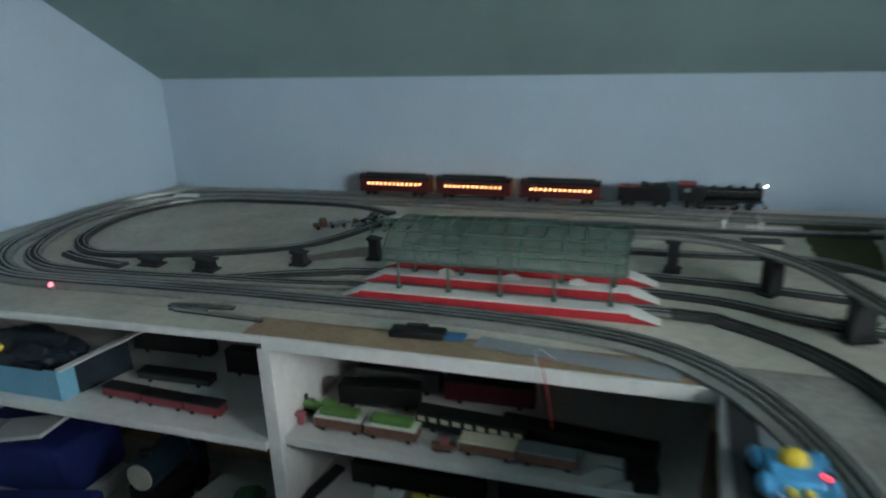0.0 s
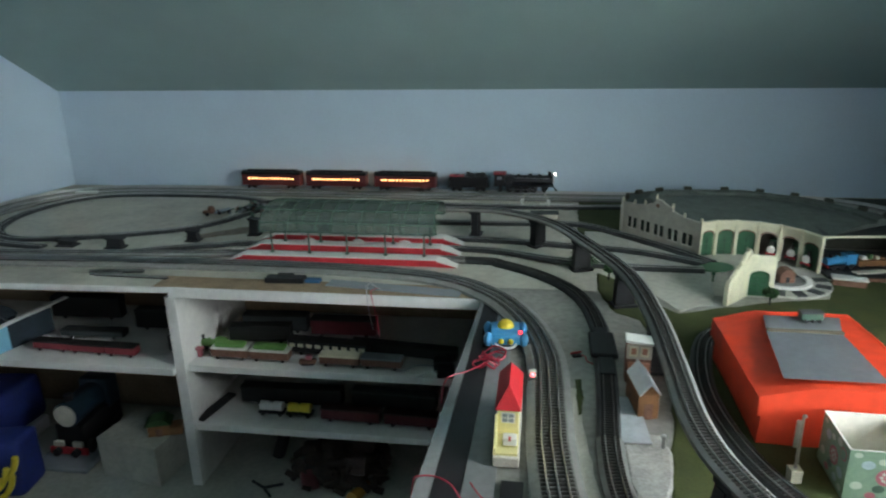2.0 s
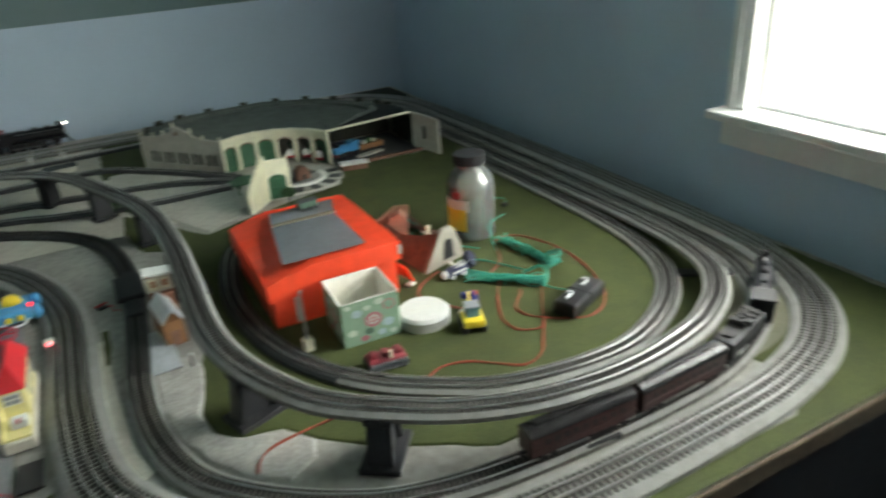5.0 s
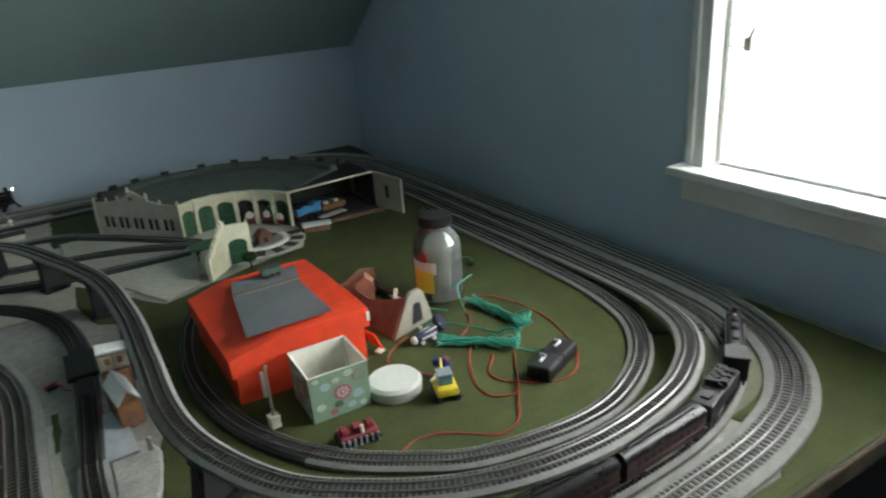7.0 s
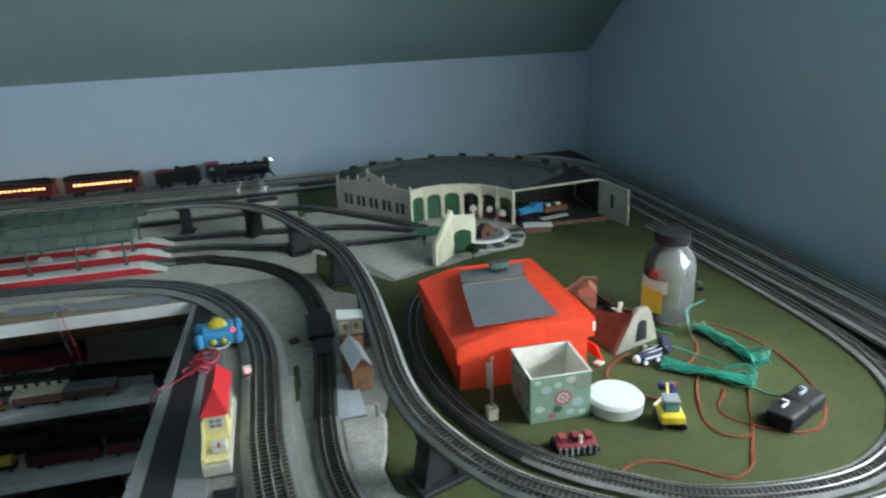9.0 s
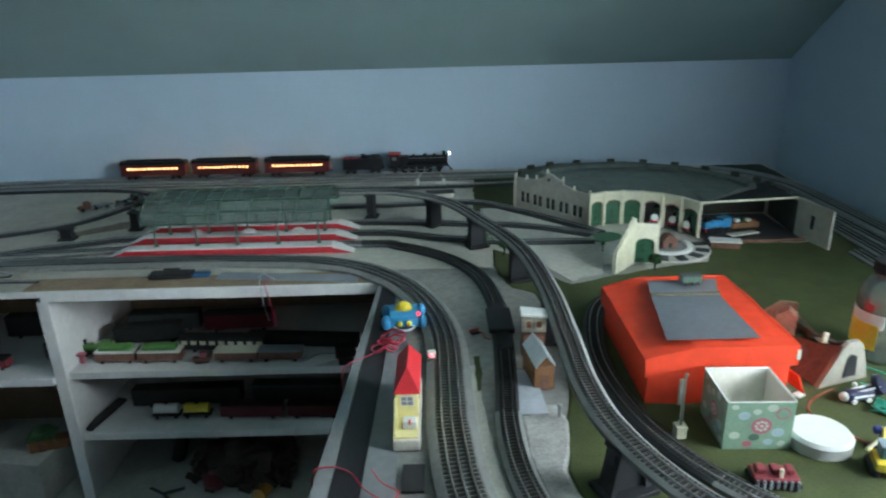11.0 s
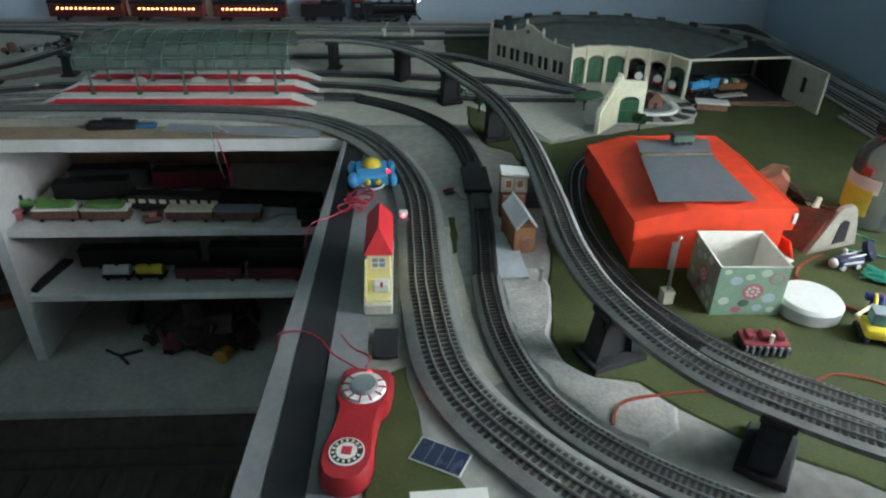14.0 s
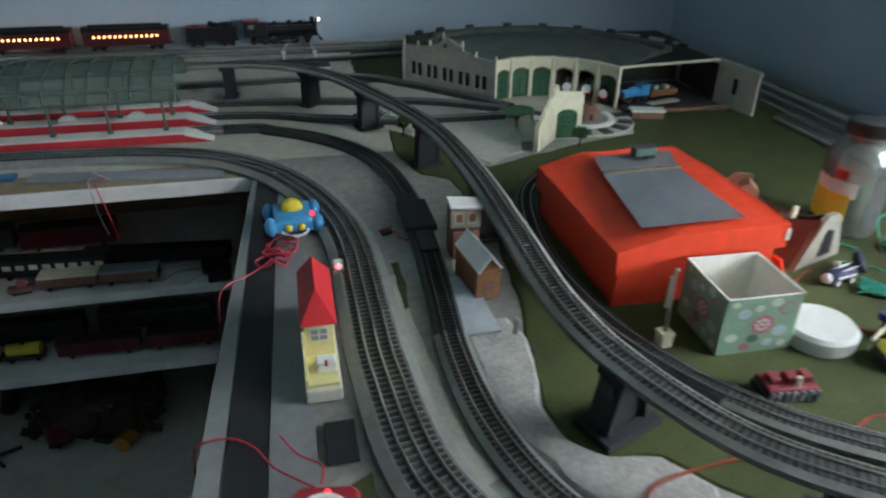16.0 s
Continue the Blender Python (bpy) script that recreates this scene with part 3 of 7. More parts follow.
OVAL_LINE = curve([(x, y, T + 0.0045) for x, y in (
    (-.98, 2.735), (-1.11, 2.80), (-1.28, 2.825), (-1.50, 2.825), (-1.68, 2.81), (-1.80, 2.765), (-1.88, 2.68), (-1.925, 2.561), (-1.932, 2.44), (-1.912, 2.345), (-1.872, 2.255),
    (-1.79, 2.178), (-1.68, 2.145), (-1.51, 2.174), (-1.314, 2.235), (-1.14, 2.325), (-1.06, 2.42), (-1.0, 2.55), (-.93, 2.67), (-.7, 2.72), (-.3, 2.74), (.3, 2.745), (.86, 2.80))], False, 12)
EL_LINE = curve([(-.72, 2.34, .792), (-.5, 2.375, .799), (-.147, 2.354, .812), (.051, 2.318, .816), (.217, 2.185, .816), (.323, 1.958, .816), (.402, 1.729, .816), (.43, 1.481, .816),
    (.432, 1.245, .816), (.432, 1.053, .814), (.458, .92, .810), (.526, .785, .806), (.621, .70, .804), (.725, .642, .80), (.838, .608, .80), (.975, .606, .794), (1.120, .637, .786),
    (1.21, .679, .780), (1.29, .738, .769), (1.352, .815, .762), (1.395, .93, .754), (1.420, 1.06, .745), (1.437, 1.25, .736), (1.445, 1.5, .729), (1.445, 1.8, T + .0045), (1.442, 2.2, T + .0045), (1.39, 2.52, T + .0045), (1.24, 2.72, T + .0045), (1.03, 2.80, T + .0045)], False, 12)
IN_LINE = curve([(x, y, T + 0.0045) for x, y in (
    (.80, 1.70), (.70, 1.665), (.60, 1.60), (.545, 1.50), (.512, 1.309), (.528, 1.123), (.579, .981), (.657, .874), (.75, .80), (.816, .760), (.90, .737), (1.01, .725), (1.104, .737), (1.205, .784), (1.282, .848), (1.335, .925), (1.366, 1.02), (1.381, 1.12), (1.387, 1.25), (1.388, 1.5), (1.385, 1.88))], False, 12)
YARD_A = curve([(-1.30, 2.020, T + .0045), (-1.19, 2.040, T + .0045), (-1.109, 2.078, T + .0045), (-1.02, 2.114, T + .0045), (-.92, 2.145, T + .0045), (-.79, 2.172, T + .0045), (-.06, 2.175, T + .0045), (.2, 2.09, T + .0085), (.40, 2.04, T + .0085), (.66, 2.03, T + .0085)], False, 12)
YARD_B = curve([(-.79, 2.30, T + .0045), (-.06, 2.285, T + .0045), (.3, 2.235, T + .0045), (.5, 2.18, T + .0085), (.68, 2.08, T + .0085)], False, 12)
YARD_C = curve([(-.79, 2.47, T + .0045), (0, 2.49, T + .0045), (.3, 2.50, T + .0045), (.46, 2.37, T + .0085), (.62, 2.20, T + .0085), (.70, 2.10, T + .0085)], False, 12)


def track(name, label, line, closed, gauge, foot, top, high, tie, gap, rails, bedmat, group, tiemat=M_TIE, shoulder=False):
    ob = thing(name, label, "track", *line[len(line) // 2], group=group)
    part("roadbed", sweep(line, [(-foot / 2, -0.0035), (foot / 2, -0.0035), (foot / 2 - 0.001, high * 0.35), (top / 2, high), (-top / 2, high), (-foot / 2 + 0.001, high * 0.35)], closed), bedmat, ob, world=True)
    if shoulder:
        for s in (-1, 1):
            part("shoulder", sweep(line, [(s * (foot / 2 - .0004), high * .35 + .0004), (s * (foot / 2 - .0004), high * .35 + .0009), (s * top / 2, high + .0006), (s * top / 2, high + .0001)], closed), M_BEDLIGHT, ob, "pale sloping shoulder", world=True)
    spots = even(line, gap, closed)
    close = set(sorted(range(len(spots)), key=lambda k: (spots[k][0].x - .42) ** 2 + (spots[k][0].y - .85) ** 2)[: 280 if group == "tracks" else 0])
    one = bmesh.new()
    box(one, -tie / 2, tie / 2, -gap * 0.27, gap * 0.27, high - 0.001, high + 0.0014)
    single = bpy.data.meshes.new("tie")
    one.to_mesh(single)
    one.free()
    single.materials.append(tiemat)
    inv = ob.matrix_basis.inverted()
    verts, faces = [], []
    for k, (p, d) in enumerate(spots):
        side, n = Vector((-d.y, d.x, 0)).normalized(), len(verts)
        if k in close and (p.x > -.1 and p.y < 1.9):
            t = new("tie", single)
            t.parent = ob
            t.matrix_basis = inv @ Matrix.Translation(p) @ Matrix.Rotation(math.atan2(d.y, d.x) + math.pi / 2, 4, "Z")
            continue
        for s, f, z in ((-1, -1, 0), (1, -1, 0), (1, 1, 0), (-1, 1, 0), (-1, -1, 1), (1, -1, 1), (1, 1, 1), (-1, 1, 1)):
            verts.append(p + side * (s * tie / 2) + d * (f * gap * 0.27) + Vector((0, 0, high - 0.001 + z * 0.0024)))
        faces += [tuple(n + i for i in q) for q in ((4, 5, 6, 7), (0, 1, 5, 4), (1, 2, 6, 5), (2, 3, 7, 6), (3, 0, 4, 7))]
    if verts:
        me = bpy.data.meshes.new("tie_strip")
        me.from_pydata([inv @ v for v in verts], [], faces)
        me.materials.append(tiemat)
        strip = new("tie_strip", me)
        strip.parent = ob
        tagged(strip, kind="stuff")
    for u in rails:
        h = high + 0.0012
        w = gauge * (0.045 if len(rails) == 3 else 0.06)
        k = gauge * 0.13
        part("rail", sweep(line, [(u - w, h), (u + w, h), (u + w, h + k * .55), (u + w * .6, h + k * .88), (u, h + k), (u - w * .6, h + k * .88), (u - w, h + k * .55)], closed), M_RAILDARK if name == "black_track" else M_RAIL, ob, world=True, smooth=True)
    return ob


track("three_rail_track", "wide grey three-rail track on ridged plastic roadbed", O_LINE, True, 0.034, 0.090, 0.062, 0.010, 0.055, 0.0105, (-0.017, 0, 0.017), M_BED, "tracks", M_TIEBROWN, True)
cut0, cut1 = (min(range(len(HO_LINE)), key=lambda k: (HO_LINE[k].x - x) ** 2 + (HO_LINE[k].y - y) ** 2) for x, y in ((.30, 1.12), (-.06, 2.062)))
DARK_LINE, GREY_LINE = HO_LINE[cut1:] + HO_LINE[: cut0 + 1], HO_LINE[cut0 : cut1 + 1]
track("black_track", "narrow two-rail track curve on black roadbed", DARK_LINE, False, 0.0175, 0.046, 0.034, 0.008, 0.029, 0.0080, (-0.0085, 0.0085), M_BEDDARK, "tracks")
track("two_rail_track", "narrow two-rail track loop on grey roadbed", GREY_LINE, False, 0.0175, 0.050, 0.034, 0.008, 0.0325, 0.0086, (-0.0085, 0.0085), M_BEDTOP, "tracks", M_TIE, True)
track("raised_track", "two-rail track rising onto dark plastic piers", EL_LINE, False, 0.0175, 0.050, 0.034, 0.008, 0.0325, 0.0086, (-0.0085, 0.0085), M_BEDTOP, "tracks", M_TIE, True)
bend = min(range(len(IN_LINE)), key=lambda k: (IN_LINE[k].x - .62) ** 2 + (IN_LINE[k].y - .92) ** 2)
track("inner_track", "two-rail track on black roadbed beside the grass mat", IN_LINE[: bend + 1], False, 0.0175, 0.048, 0.034, 0.008, 0.029, 0.0080, (-0.0085, 0.0085), M_BEDDARK, "tracks")
track("inner_track", "two-rail inner track around the grass mat", IN_LINE[bend:], False, 0.0175, 0.050, 0.034, 0.008, 0.0325, 0.0086, (-0.0085, 0.0085), M_BEDTOP, "tracks", M_TIE, True)
track("oval_track", "narrow dark track bending into an oval on bare plywood", OVAL_LINE, False, 0.0175, 0.042, 0.032, 0.006, 0.029, 0.0080, (-0.0085, 0.0085), M_BEDDARK, "tracks")
STUB = curve([(-1.80, 2.125, T + .0045), (-1.72, 2.094, T + .0045), (-1.63, 2.078, T + .0045), (-1.54, 2.068, T + .0045)], False, 8)
track("track_stub", "short dead-end of dark track beside the oval", STUB, False, 0.0175, 0.040, 0.032, 0.006, 0.029, 0.0080, (-0.0085, 0.0085), M_BEDDARK, "yard tracks")
for line in (YARD_A, YARD_B, YARD_C):
    track("yard_track", "narrow dark yard track leading to the roundhouse", line, False, 0.0175, 0.042, 0.032, 0.006, 0.029, 0.0080, (-0.0085, 0.0085), M_BEDDARK, "yard tracks")


def nearest(line, x, y):
    i = min(range(1, len(line) - 1), key=lambda k: (line[k].x - x) ** 2 + (line[k].y - y) ** 2)
    return line[i], math.degrees(math.atan2(line[i + 1].y - line[i - 1].y, line[i + 1].x - line[i - 1].x))


def pier(x, y, slim=1.0):
    p, a = nearest(EL_LINE, x, y)
    h = p.z - T - .0023
    ob = thing("track_pier", "charcoal plastic trestle pier under the raised track", "pier", p.x, p.y, T + .0023, a, "track piers")
    part("foot", boxed(-0.030 * slim, 0.030 * slim, -0.045 * slim, 0.045 * slim, 0, min(0.010, h * 0.3) * slim, 0.002), M_PIER, ob)
    lo, z1 = min(0.009, h * 0.25), h - min(0.010, h * 0.3)
    for s in (-1, 1):
        part("leg", prism(bmesh.new(), [(-0.036 * slim, lo * slim), (-0.026 * slim, lo * slim), (-0.016, z1), (-0.024, z1)], 0.034 * slim, Matrix.Rotation(radians(90 * s), 4, "Z") @ Matrix.Translation((0, -0.017 * slim, 0))), M_PIER, ob)
    part("web", boxed(-0.010, 0.010, -0.028 * slim, 0.028 * slim, lo * slim, z1), M_PIER, ob)
    part("cap", boxed(-0.020, 0.020, -0.027, 0.027, z1, h, 0.001), M_PIER, ob)


for x, y in ((-.60, 2.35), (-.05, 2.34), (.16, 2.24), (.30, 2.02), (.395, 1.75), (.432, 1.40), (.462, .905), (.606, .712), (.88, .60)):
    pier(x, y, 0.72 if y > 1.6 else 1.0)
for x, y, h, w in ((-1.470, 2.100, .026, .030), (-1.283, 2.095, .040, .028), (-1.046, 2.195, .043, .020), (-.855, 2.285, .066, .016)):
    ob = thing("spare_pier", "short black plastic pier standing free on the plywood", "pier", x, y, T + .0005, group="spare piers")
    part("foot", boxed(-w - .006, w + .006, -.022, .022, 0, .006, .0015), M_PIER, ob)
    part("block", prism(bmesh.new(), [(-w, .006), (w, .006), (w * .75, h - .008), (-w * .75, h - .004)], .028, Matrix.Translation((0, -.014, 0))), M_PIER, ob)
    part("cap", prism(bmesh.new(), [(-w * 1.1, h - .008), (w * 1.15, h - .010), (w * 1.15, h - .006), (-w * 1.1, h)], .034, Matrix.Translation((0, -.017, 0))), M_PIER, ob)
for x, y, a in ((1.415, .818, -30), (1.343, .862, -35)):
    pad = thing("black_pad", "flat black plastic pad between the tracks", "pad", x, y, T + 0.0052, a, "pads")
    part("pad", boxed(-.022, .022, -.014, .014, 0, .006, .002), M_BLACK, pad)
bridge = thing("track_rerailer", "black plastic rerailer block over the track", "rerailer", .322, 1.48, T + .0135)
part("block", boxed(-.030, .028, -.065, .05, 0, .012, .003), M_BLACK, bridge)
part("ramp", boxed(-.016, .016, -.14, -.066, .0, .006, .002), M_BLACK, bridge)
part("ramp", boxed(-.016, .016, .051, .09, .0, .006, .002), M_BLACK, bridge)

# ---- station ----
for y, n in ((2.000, 0), (2.118, 1), (2.226, 2)):
    pl = thing("station_platform", "white model station platform with a red front edge", "platform", -.432, y + .025, T + .0005, group="station platforms")
    x0, x1, d, h = -.345 + .012 * n, .290 - .004 * n, .026, .024
    part("deck", boxed(x0, x1, -d + .002, d - .002, h - .004, h, .001), M_WHITECARD, pl)
    part("red_edge", boxed(x0, x1, -d, -d + .002, .001, h - .003), M_REDMATT, pl, "red painted front face")
    part("rear_edge", boxed(x0, x1, d - .002, d, .001, h - .003), M_REDMATT, pl)
    for a, b in ((x0, x0 - .055), (x1, x1 + .065)):
        bm = bmesh.new()
        prism(bm, [(a, h - .002), (b, .001), (b, .0), (a, h - .006)], 2 * d, Matrix.Translation((0, -d, 0)))
        part("ramp", bm, M_WHITECARD, pl, "white sloping end ramp")
        bm = bmesh.new()
        prism(bm, [(a, h - .007), (b, .0), (a, 0)], .002, Matrix.Translation((0, -d, 0)))
        part("ramp_side", bm, M_REDMATT, pl)
can = thing("station_canopy", "green arched train shed canopy on slim posts over the platforms", "canopy", -.432, 2.15, T + .0245)
X0, X1, YF, YB = -.705, -.165, 2.030, 2.262
for y in (YF, 2.148, YB):
    for k in range(5):
        x = X0 + .02 + (X1 - X0 - .04) * k / 4
        post = part("post", rod(bmesh.new(), (x, y, T + .0245), (x, y, T + .098), .0036, .0028, 8), M_CANOPY, can, world=True)
        part("foot", boxed(x - .006, x + .006, y - .006, y + .006, T + .0245, T + .030, .001), M_CANOPY, post, world=True)
for y in (YF - .012, 2.148, YB + .012):
    part("beam", boxed(X0 - .01, X1 + .01, y - .003, y + .003, T + .096, T + .103), M_CANOPY, can, world=True)


def vault(k):
    a = math.pi * k / 16
    return 2.146 - .132 * math.cos(a), T + .100 + .066 * math.sin(a)


bm = bmesh.new()
prism(bm, [vault(k) for k in range(17)] + [(y, z - .002) for y, z in [vault(k) for k in range(16, -1, -1)]], X1 - X0 + .03, Matrix.Translation((X1 + .015, 0, 0)) @ Matrix.Rotation(radians(90), 4, "Z"))
part("roof", bm, M_CANOPYGLASS, can, "hazy green translucent vaulted roof", world=True, smooth=True)
for k in range(13):
    x = X0 - .012 + (X1 - X0 + .024) * k / 12
    part("rib", tube(bmesh.new(), [Vector((x, y, z + .001)) for y, z in map(vault, range(17))], .0013), M_CANOPY, can, world=True)
for k in (2, 5, 8, 11, 14):
    y, z = vault(k)
    part("purlin", boxed(X0 - .012, X1 + .012, y - .0012, y + .0012, z, z + .0022), M_CANOPY, can, world=True)
for x in (-.60, -.43, -.27):
    bench = thing("platform_bench", "tiny white rounded bench on the middle platform", "bench", x, 2.142, T + .0245, group="platform benches")
    bm = bmesh.new()
    prism(bm, [(.022 * math.cos(a), .014 * math.sin(a)) for a in [math.pi * k / 10 for k in range(11)]], .008)
    part("seat_back", bm, M_WHITECARD, bench)
    part("seat", boxed(-.02, .02, -.008, 0, .003, .006), M_WHITECARD, bench)


def bmesh_oval(a, b, h):
    bm = disc(bmesh.new(), (0, 0), 1, .95, 0, h, 32)
    bmesh.ops.transform(bm, matrix=Matrix.Diagonal((a, b, 1, 1)), verts=bm.verts)
    return bm


# ---- roundhouse and yard ----
rh = thing("roundhouse", "cream model roundhouse with arched engine bays and dark roof", "roundhouse", .85, 2.3, T + .0023)
A, B = Vector((.462, 2.432, 0)), Vector((.672, 2.168, 0))
run = (B - A).length
place = Matrix.Translation((A.x, A.y, T + .0023)) @ Matrix.Rotation(math.atan2(B.y - A.y, B.x - A.x), 4, "Z")
H = .112
bm = bmesh.new()
prism(bm, [(0, 0), (run, 0), (run, .027), (0, .027)], .008, place)
steps = [(0, .066), (run, .066), (run, H), (run * .80, H + .003), (run * .66, H + .013), (run * .655, H + .024), (run * .60, H + .026), (run * .50, H + .040), (run * .45, H + .040), (run * .42, H + .026),
         (run * .30, H + .010), (run * .16, H + .002), (0, H)]
prism(bm, steps, .008, place)
bays = []
for k in range(5):
    c = run * (.055 + .89 * (k + .5) / 5)
    bays += [c - .0122, c + .0122]
edges = [0] + [v for c in bays for v in (c - .0088, c + .0088)] + [run]
for a, b in zip(edges[::2], edges[1::2]):
    prism(bm, [(a, .027), (b, .027), (b, .066), (a, .066)], .008, place)
part("window_wall", bm, M_STONE, rh, "grey-beige wall with a stepped gable", world=True)
for c in bays:
    w = part("window", prism(bmesh.new(), [(c - .0088, .027), (c + .0088, .027), (c + .0088, .066), (c - .0088, .066)], .002, place @ Matrix.Translation((0, .004, 0))), M_PIER, rh, world=True)
    bm = bmesh.new()
    prism(bm, [(c - .0006, .027), (c + .0006, .027), (c + .0006, .066), (c - .0006, .066)], .0008, place @ Matrix.Translation((0, .0032, 0)))
    prism(bm, [(c - .0088, .047), (c + .0088, .047), (c + .0088, .048), (c - .0088, .048)], .0008, place @ Matrix.Translation((0, .0032, 0)))
    part("glazing_bar", bm, M_GREEN, w, world=True)
    part("window_sill", prism(bmesh.new(), [(c - .009, .0245), (c + .009, .0245), (c + .009, .027), (c - .009, .027)], .002, place @ Matrix.Translation((0, -.002, 0))), M_STONE, w, world=True)
for u in (0, 1.0):
    part("pilaster", prism(bmesh.new(), [(run * u - .003, 0), (run * u + .003, 0), (run * u + .003, H + .010), (run * u - .003, H + .010)], .0025, place @ Matrix.Translation((0, -.0025, 0))), M_STONE, rh, world=True)
for u, z in ((0, H), (.16, H + .002), (.30, H + .010), (.45, H + .040), (.655, H + .024), (.80, H + .003), (1.0, H)):
    c = place @ Vector((run * u, .003, z + .005))
    part("finial", ball(boxed(c.x - .0035, c.x + .0035, c.y - .0035, c.y + .0035, c.z - .006, c.z + .004), (c.x, c.y, c.z + .007), .0038, seg=8), M_CREAM, rh, "small pale finial", world=True)
part("gable_disc", rod(bmesh.new(), place @ Vector((run * .475, -.002, H + .018)), place @ Vector((run * .475, .002, H + .018)), .007, seg=16), M_BRICK, rh, world=True)
arc = [Vector((.674, 2.168, 0)), Vector((.728, 2.196, 0)), Vector((.790, 2.204, 0)), Vector((.852, 2.190, 0)), Vector((.907, 2.158, 0)), Vector((.952, 2.108, 0)), Vector((.986, 2.045, 0))]
for k, (p, q) in enumerate(zip(arc, arc[1:])):
    w = (q - p).length
    m = Matrix.Translation((p.x, p.y, T + .0023)) @ Matrix.Rotation(math.atan2(q.y - p.y, q.x - p.x), 4, "Z")
    arch = [(w * .5 + w * .40 * math.cos(t), .070 + .016 * math.sin(t)) for t in [math.pi - math.pi * j / 8 for j in range(9)]]
    bm = prism(bmesh.new(), [(0, 0), (w * .10, 0), *arch, (w * .90, 0), (w, 0), (w, H - .006), (0, H - .006)], .009, m)
    part("arch_bay", bm, M_CREAM, rh, "cream arched engine bay", world=True)
    part("cornice", prism(bmesh.new(), [(0, H - .006), (w, H - .006), (w, H + .002), (0, H + .002)], .013, m @ Matrix.Translation((0, -.003, 0))), M_CREAM, rh, world=True)
    part("pillar", prism(bmesh.new(), [(-.004, 0), (.004, 0), (.0032, H + .006), (-.0032, H + .006)], .005, m @ Matrix.Translation((0, -.005, 0))), M_CREAM, rh, world=True)
    if k in (0, 1, 2, 5):
        leaf = [(w * .5 + w * .40 * math.cos(t), .070 + .0155 * math.sin(t)) for t in [math.pi - math.pi * j / 8 for j in range(9)]]
        d = part("bay_door", prism(bmesh.new(), [(w * .10, .001), *leaf, (w * .90, .001)], .003, m @ Matrix.Translation((0, .006, 0))), M_GREEN, rh, "closed green engine door", world=True)
        for z in (.012, .036, .058):
            part("door_rail", prism(bmesh.new(), [(w * .15, z), (w * .85, z), (w * .85, z + .004), (w * .15, z + .004)], .0015, m @ Matrix.Translation((0, .0045, 0))), M_GREEN, d, world=True)
        part("door_gap", prism(bmesh.new(), [(w * .49, .001), (w * .51, .001), (w * .51, .066), (w * .49, .066)], .0012, m @ Matrix.Translation((0, .0048, 0))), M_BLACK, d, world=True)
    hood = [(w * .5 + w * .40 * math.cos(t), .070 + .0160 * math.sin(t)) for t in [math.pi - math.pi * j / 8 for j in range(9)]]
    hood += [(w * .5 + w * .36 * math.cos(t), .069 + .0125 * math.sin(t)) for t in [math.pi * j / 8 for j in range(9)]]
    part("arch_trim", prism(bmesh.new(), hood, .002, m @ Matrix.Translation((0, .0015, 0))), M_BRICK, rh, "dull red-brown arch trim", world=True)
back = [(.462, 2.432), (.50, 2.62), (.66, 2.70), (.93, 2.71), (1.14, 2.60), (1.28, 2.40), (1.31, 2.28)]
front = [(p.x, p.y + .004) for p in arc]
bm = bmesh.new()
rows = 12
top = []
for k in range(rows + 1):
    u = k / rows
    f = front[min(int(u * 6), 5)], front[min(int(u * 6) + 1, 6)]
    g = back[min(int(u * 6), 5)], back[min(int(u * 6) + 1, 6)]
    s = u * 6 - min(int(u * 6), 5)
    fx, fy = (f[0][i] + (f[1][i] - f[0][i]) * s for i in (0, 1))
    gx, gy = (g[0][i] + (g[1][i] - g[0][i]) * s for i in (0, 1))
    top.append([bm.verts.new((fx, fy, T + H - .004)), bm.verts.new(((fx + gx) / 2, (fy + gy) / 2, T + H + .012)), bm.verts.new((gx, gy, T + H - .014)), bm.verts.new((gx, gy, T + H - .020)), bm.verts.new((fx, fy, T + H - .010))])
for a, b in zip(top, top[1:]):
    for j in range(5):
        bm.faces.new((a[j], a[(j + 1) % 5], b[(j + 1) % 5], b[j]))
bm.faces.new(top[0][::-1])
bm.faces.new(top[-1])
part("roof", bm, M_ROOFFAN, rh, "dark slate fan-shaped roof", world=True)
ring = []
for k in range(25):
    u = k / 24 * 6
    i = min(int(u), 5)
    f = Vector(front[i]).lerp(Vector(front[i + 1]), u - i)
    g = Vector(back[i]).lerp(Vector(back[i + 1]), u - i)
    c = f.lerp(g, .70)
    ring.append(Vector((c.x, c.y, T + H)))
part("clerestory", sweep(ring[2:], [(-.016, -.006), (.016, -.006), (.016, .014), (0, .020), (-.016, .014)]), M_ROOFFAN, rh, "raised curved roof ridge", world=True)
for a, b in zip(back, back[1:]):
    for u in (.25, .75):
        c = Vector(a).lerp(Vector(b), u)
        part("roof_vent", boxed(-.014, .014, -.007, .007, -.018, .004, .002, m=Matrix.Translation((c.x, c.y - .034, T + H)) @ Matrix.Rotation(math.atan2(b[1] - a[1], b[0] - a[0]), 4, "Z")), M_CORNER, rh, world=True)
for a, b in zip(back, back[1:]):
    d = Vector(b) - Vector(a)
    bm = prism(bmesh.new(), [(0, 0), (d.length, 0), (d.length, H - .018), (0, H - .018)], .006, Matrix.Translation((a[0], a[1], T + .0023)) @ Matrix.Rotation(math.atan2(d.y, d.x), 4, "Z"))
    part("rear_wall", bm, M_STONE, rh, world=True)
bm = bmesh.new()
d = Vector((1.318, 1.912)) - Vector((1.290, 2.055))
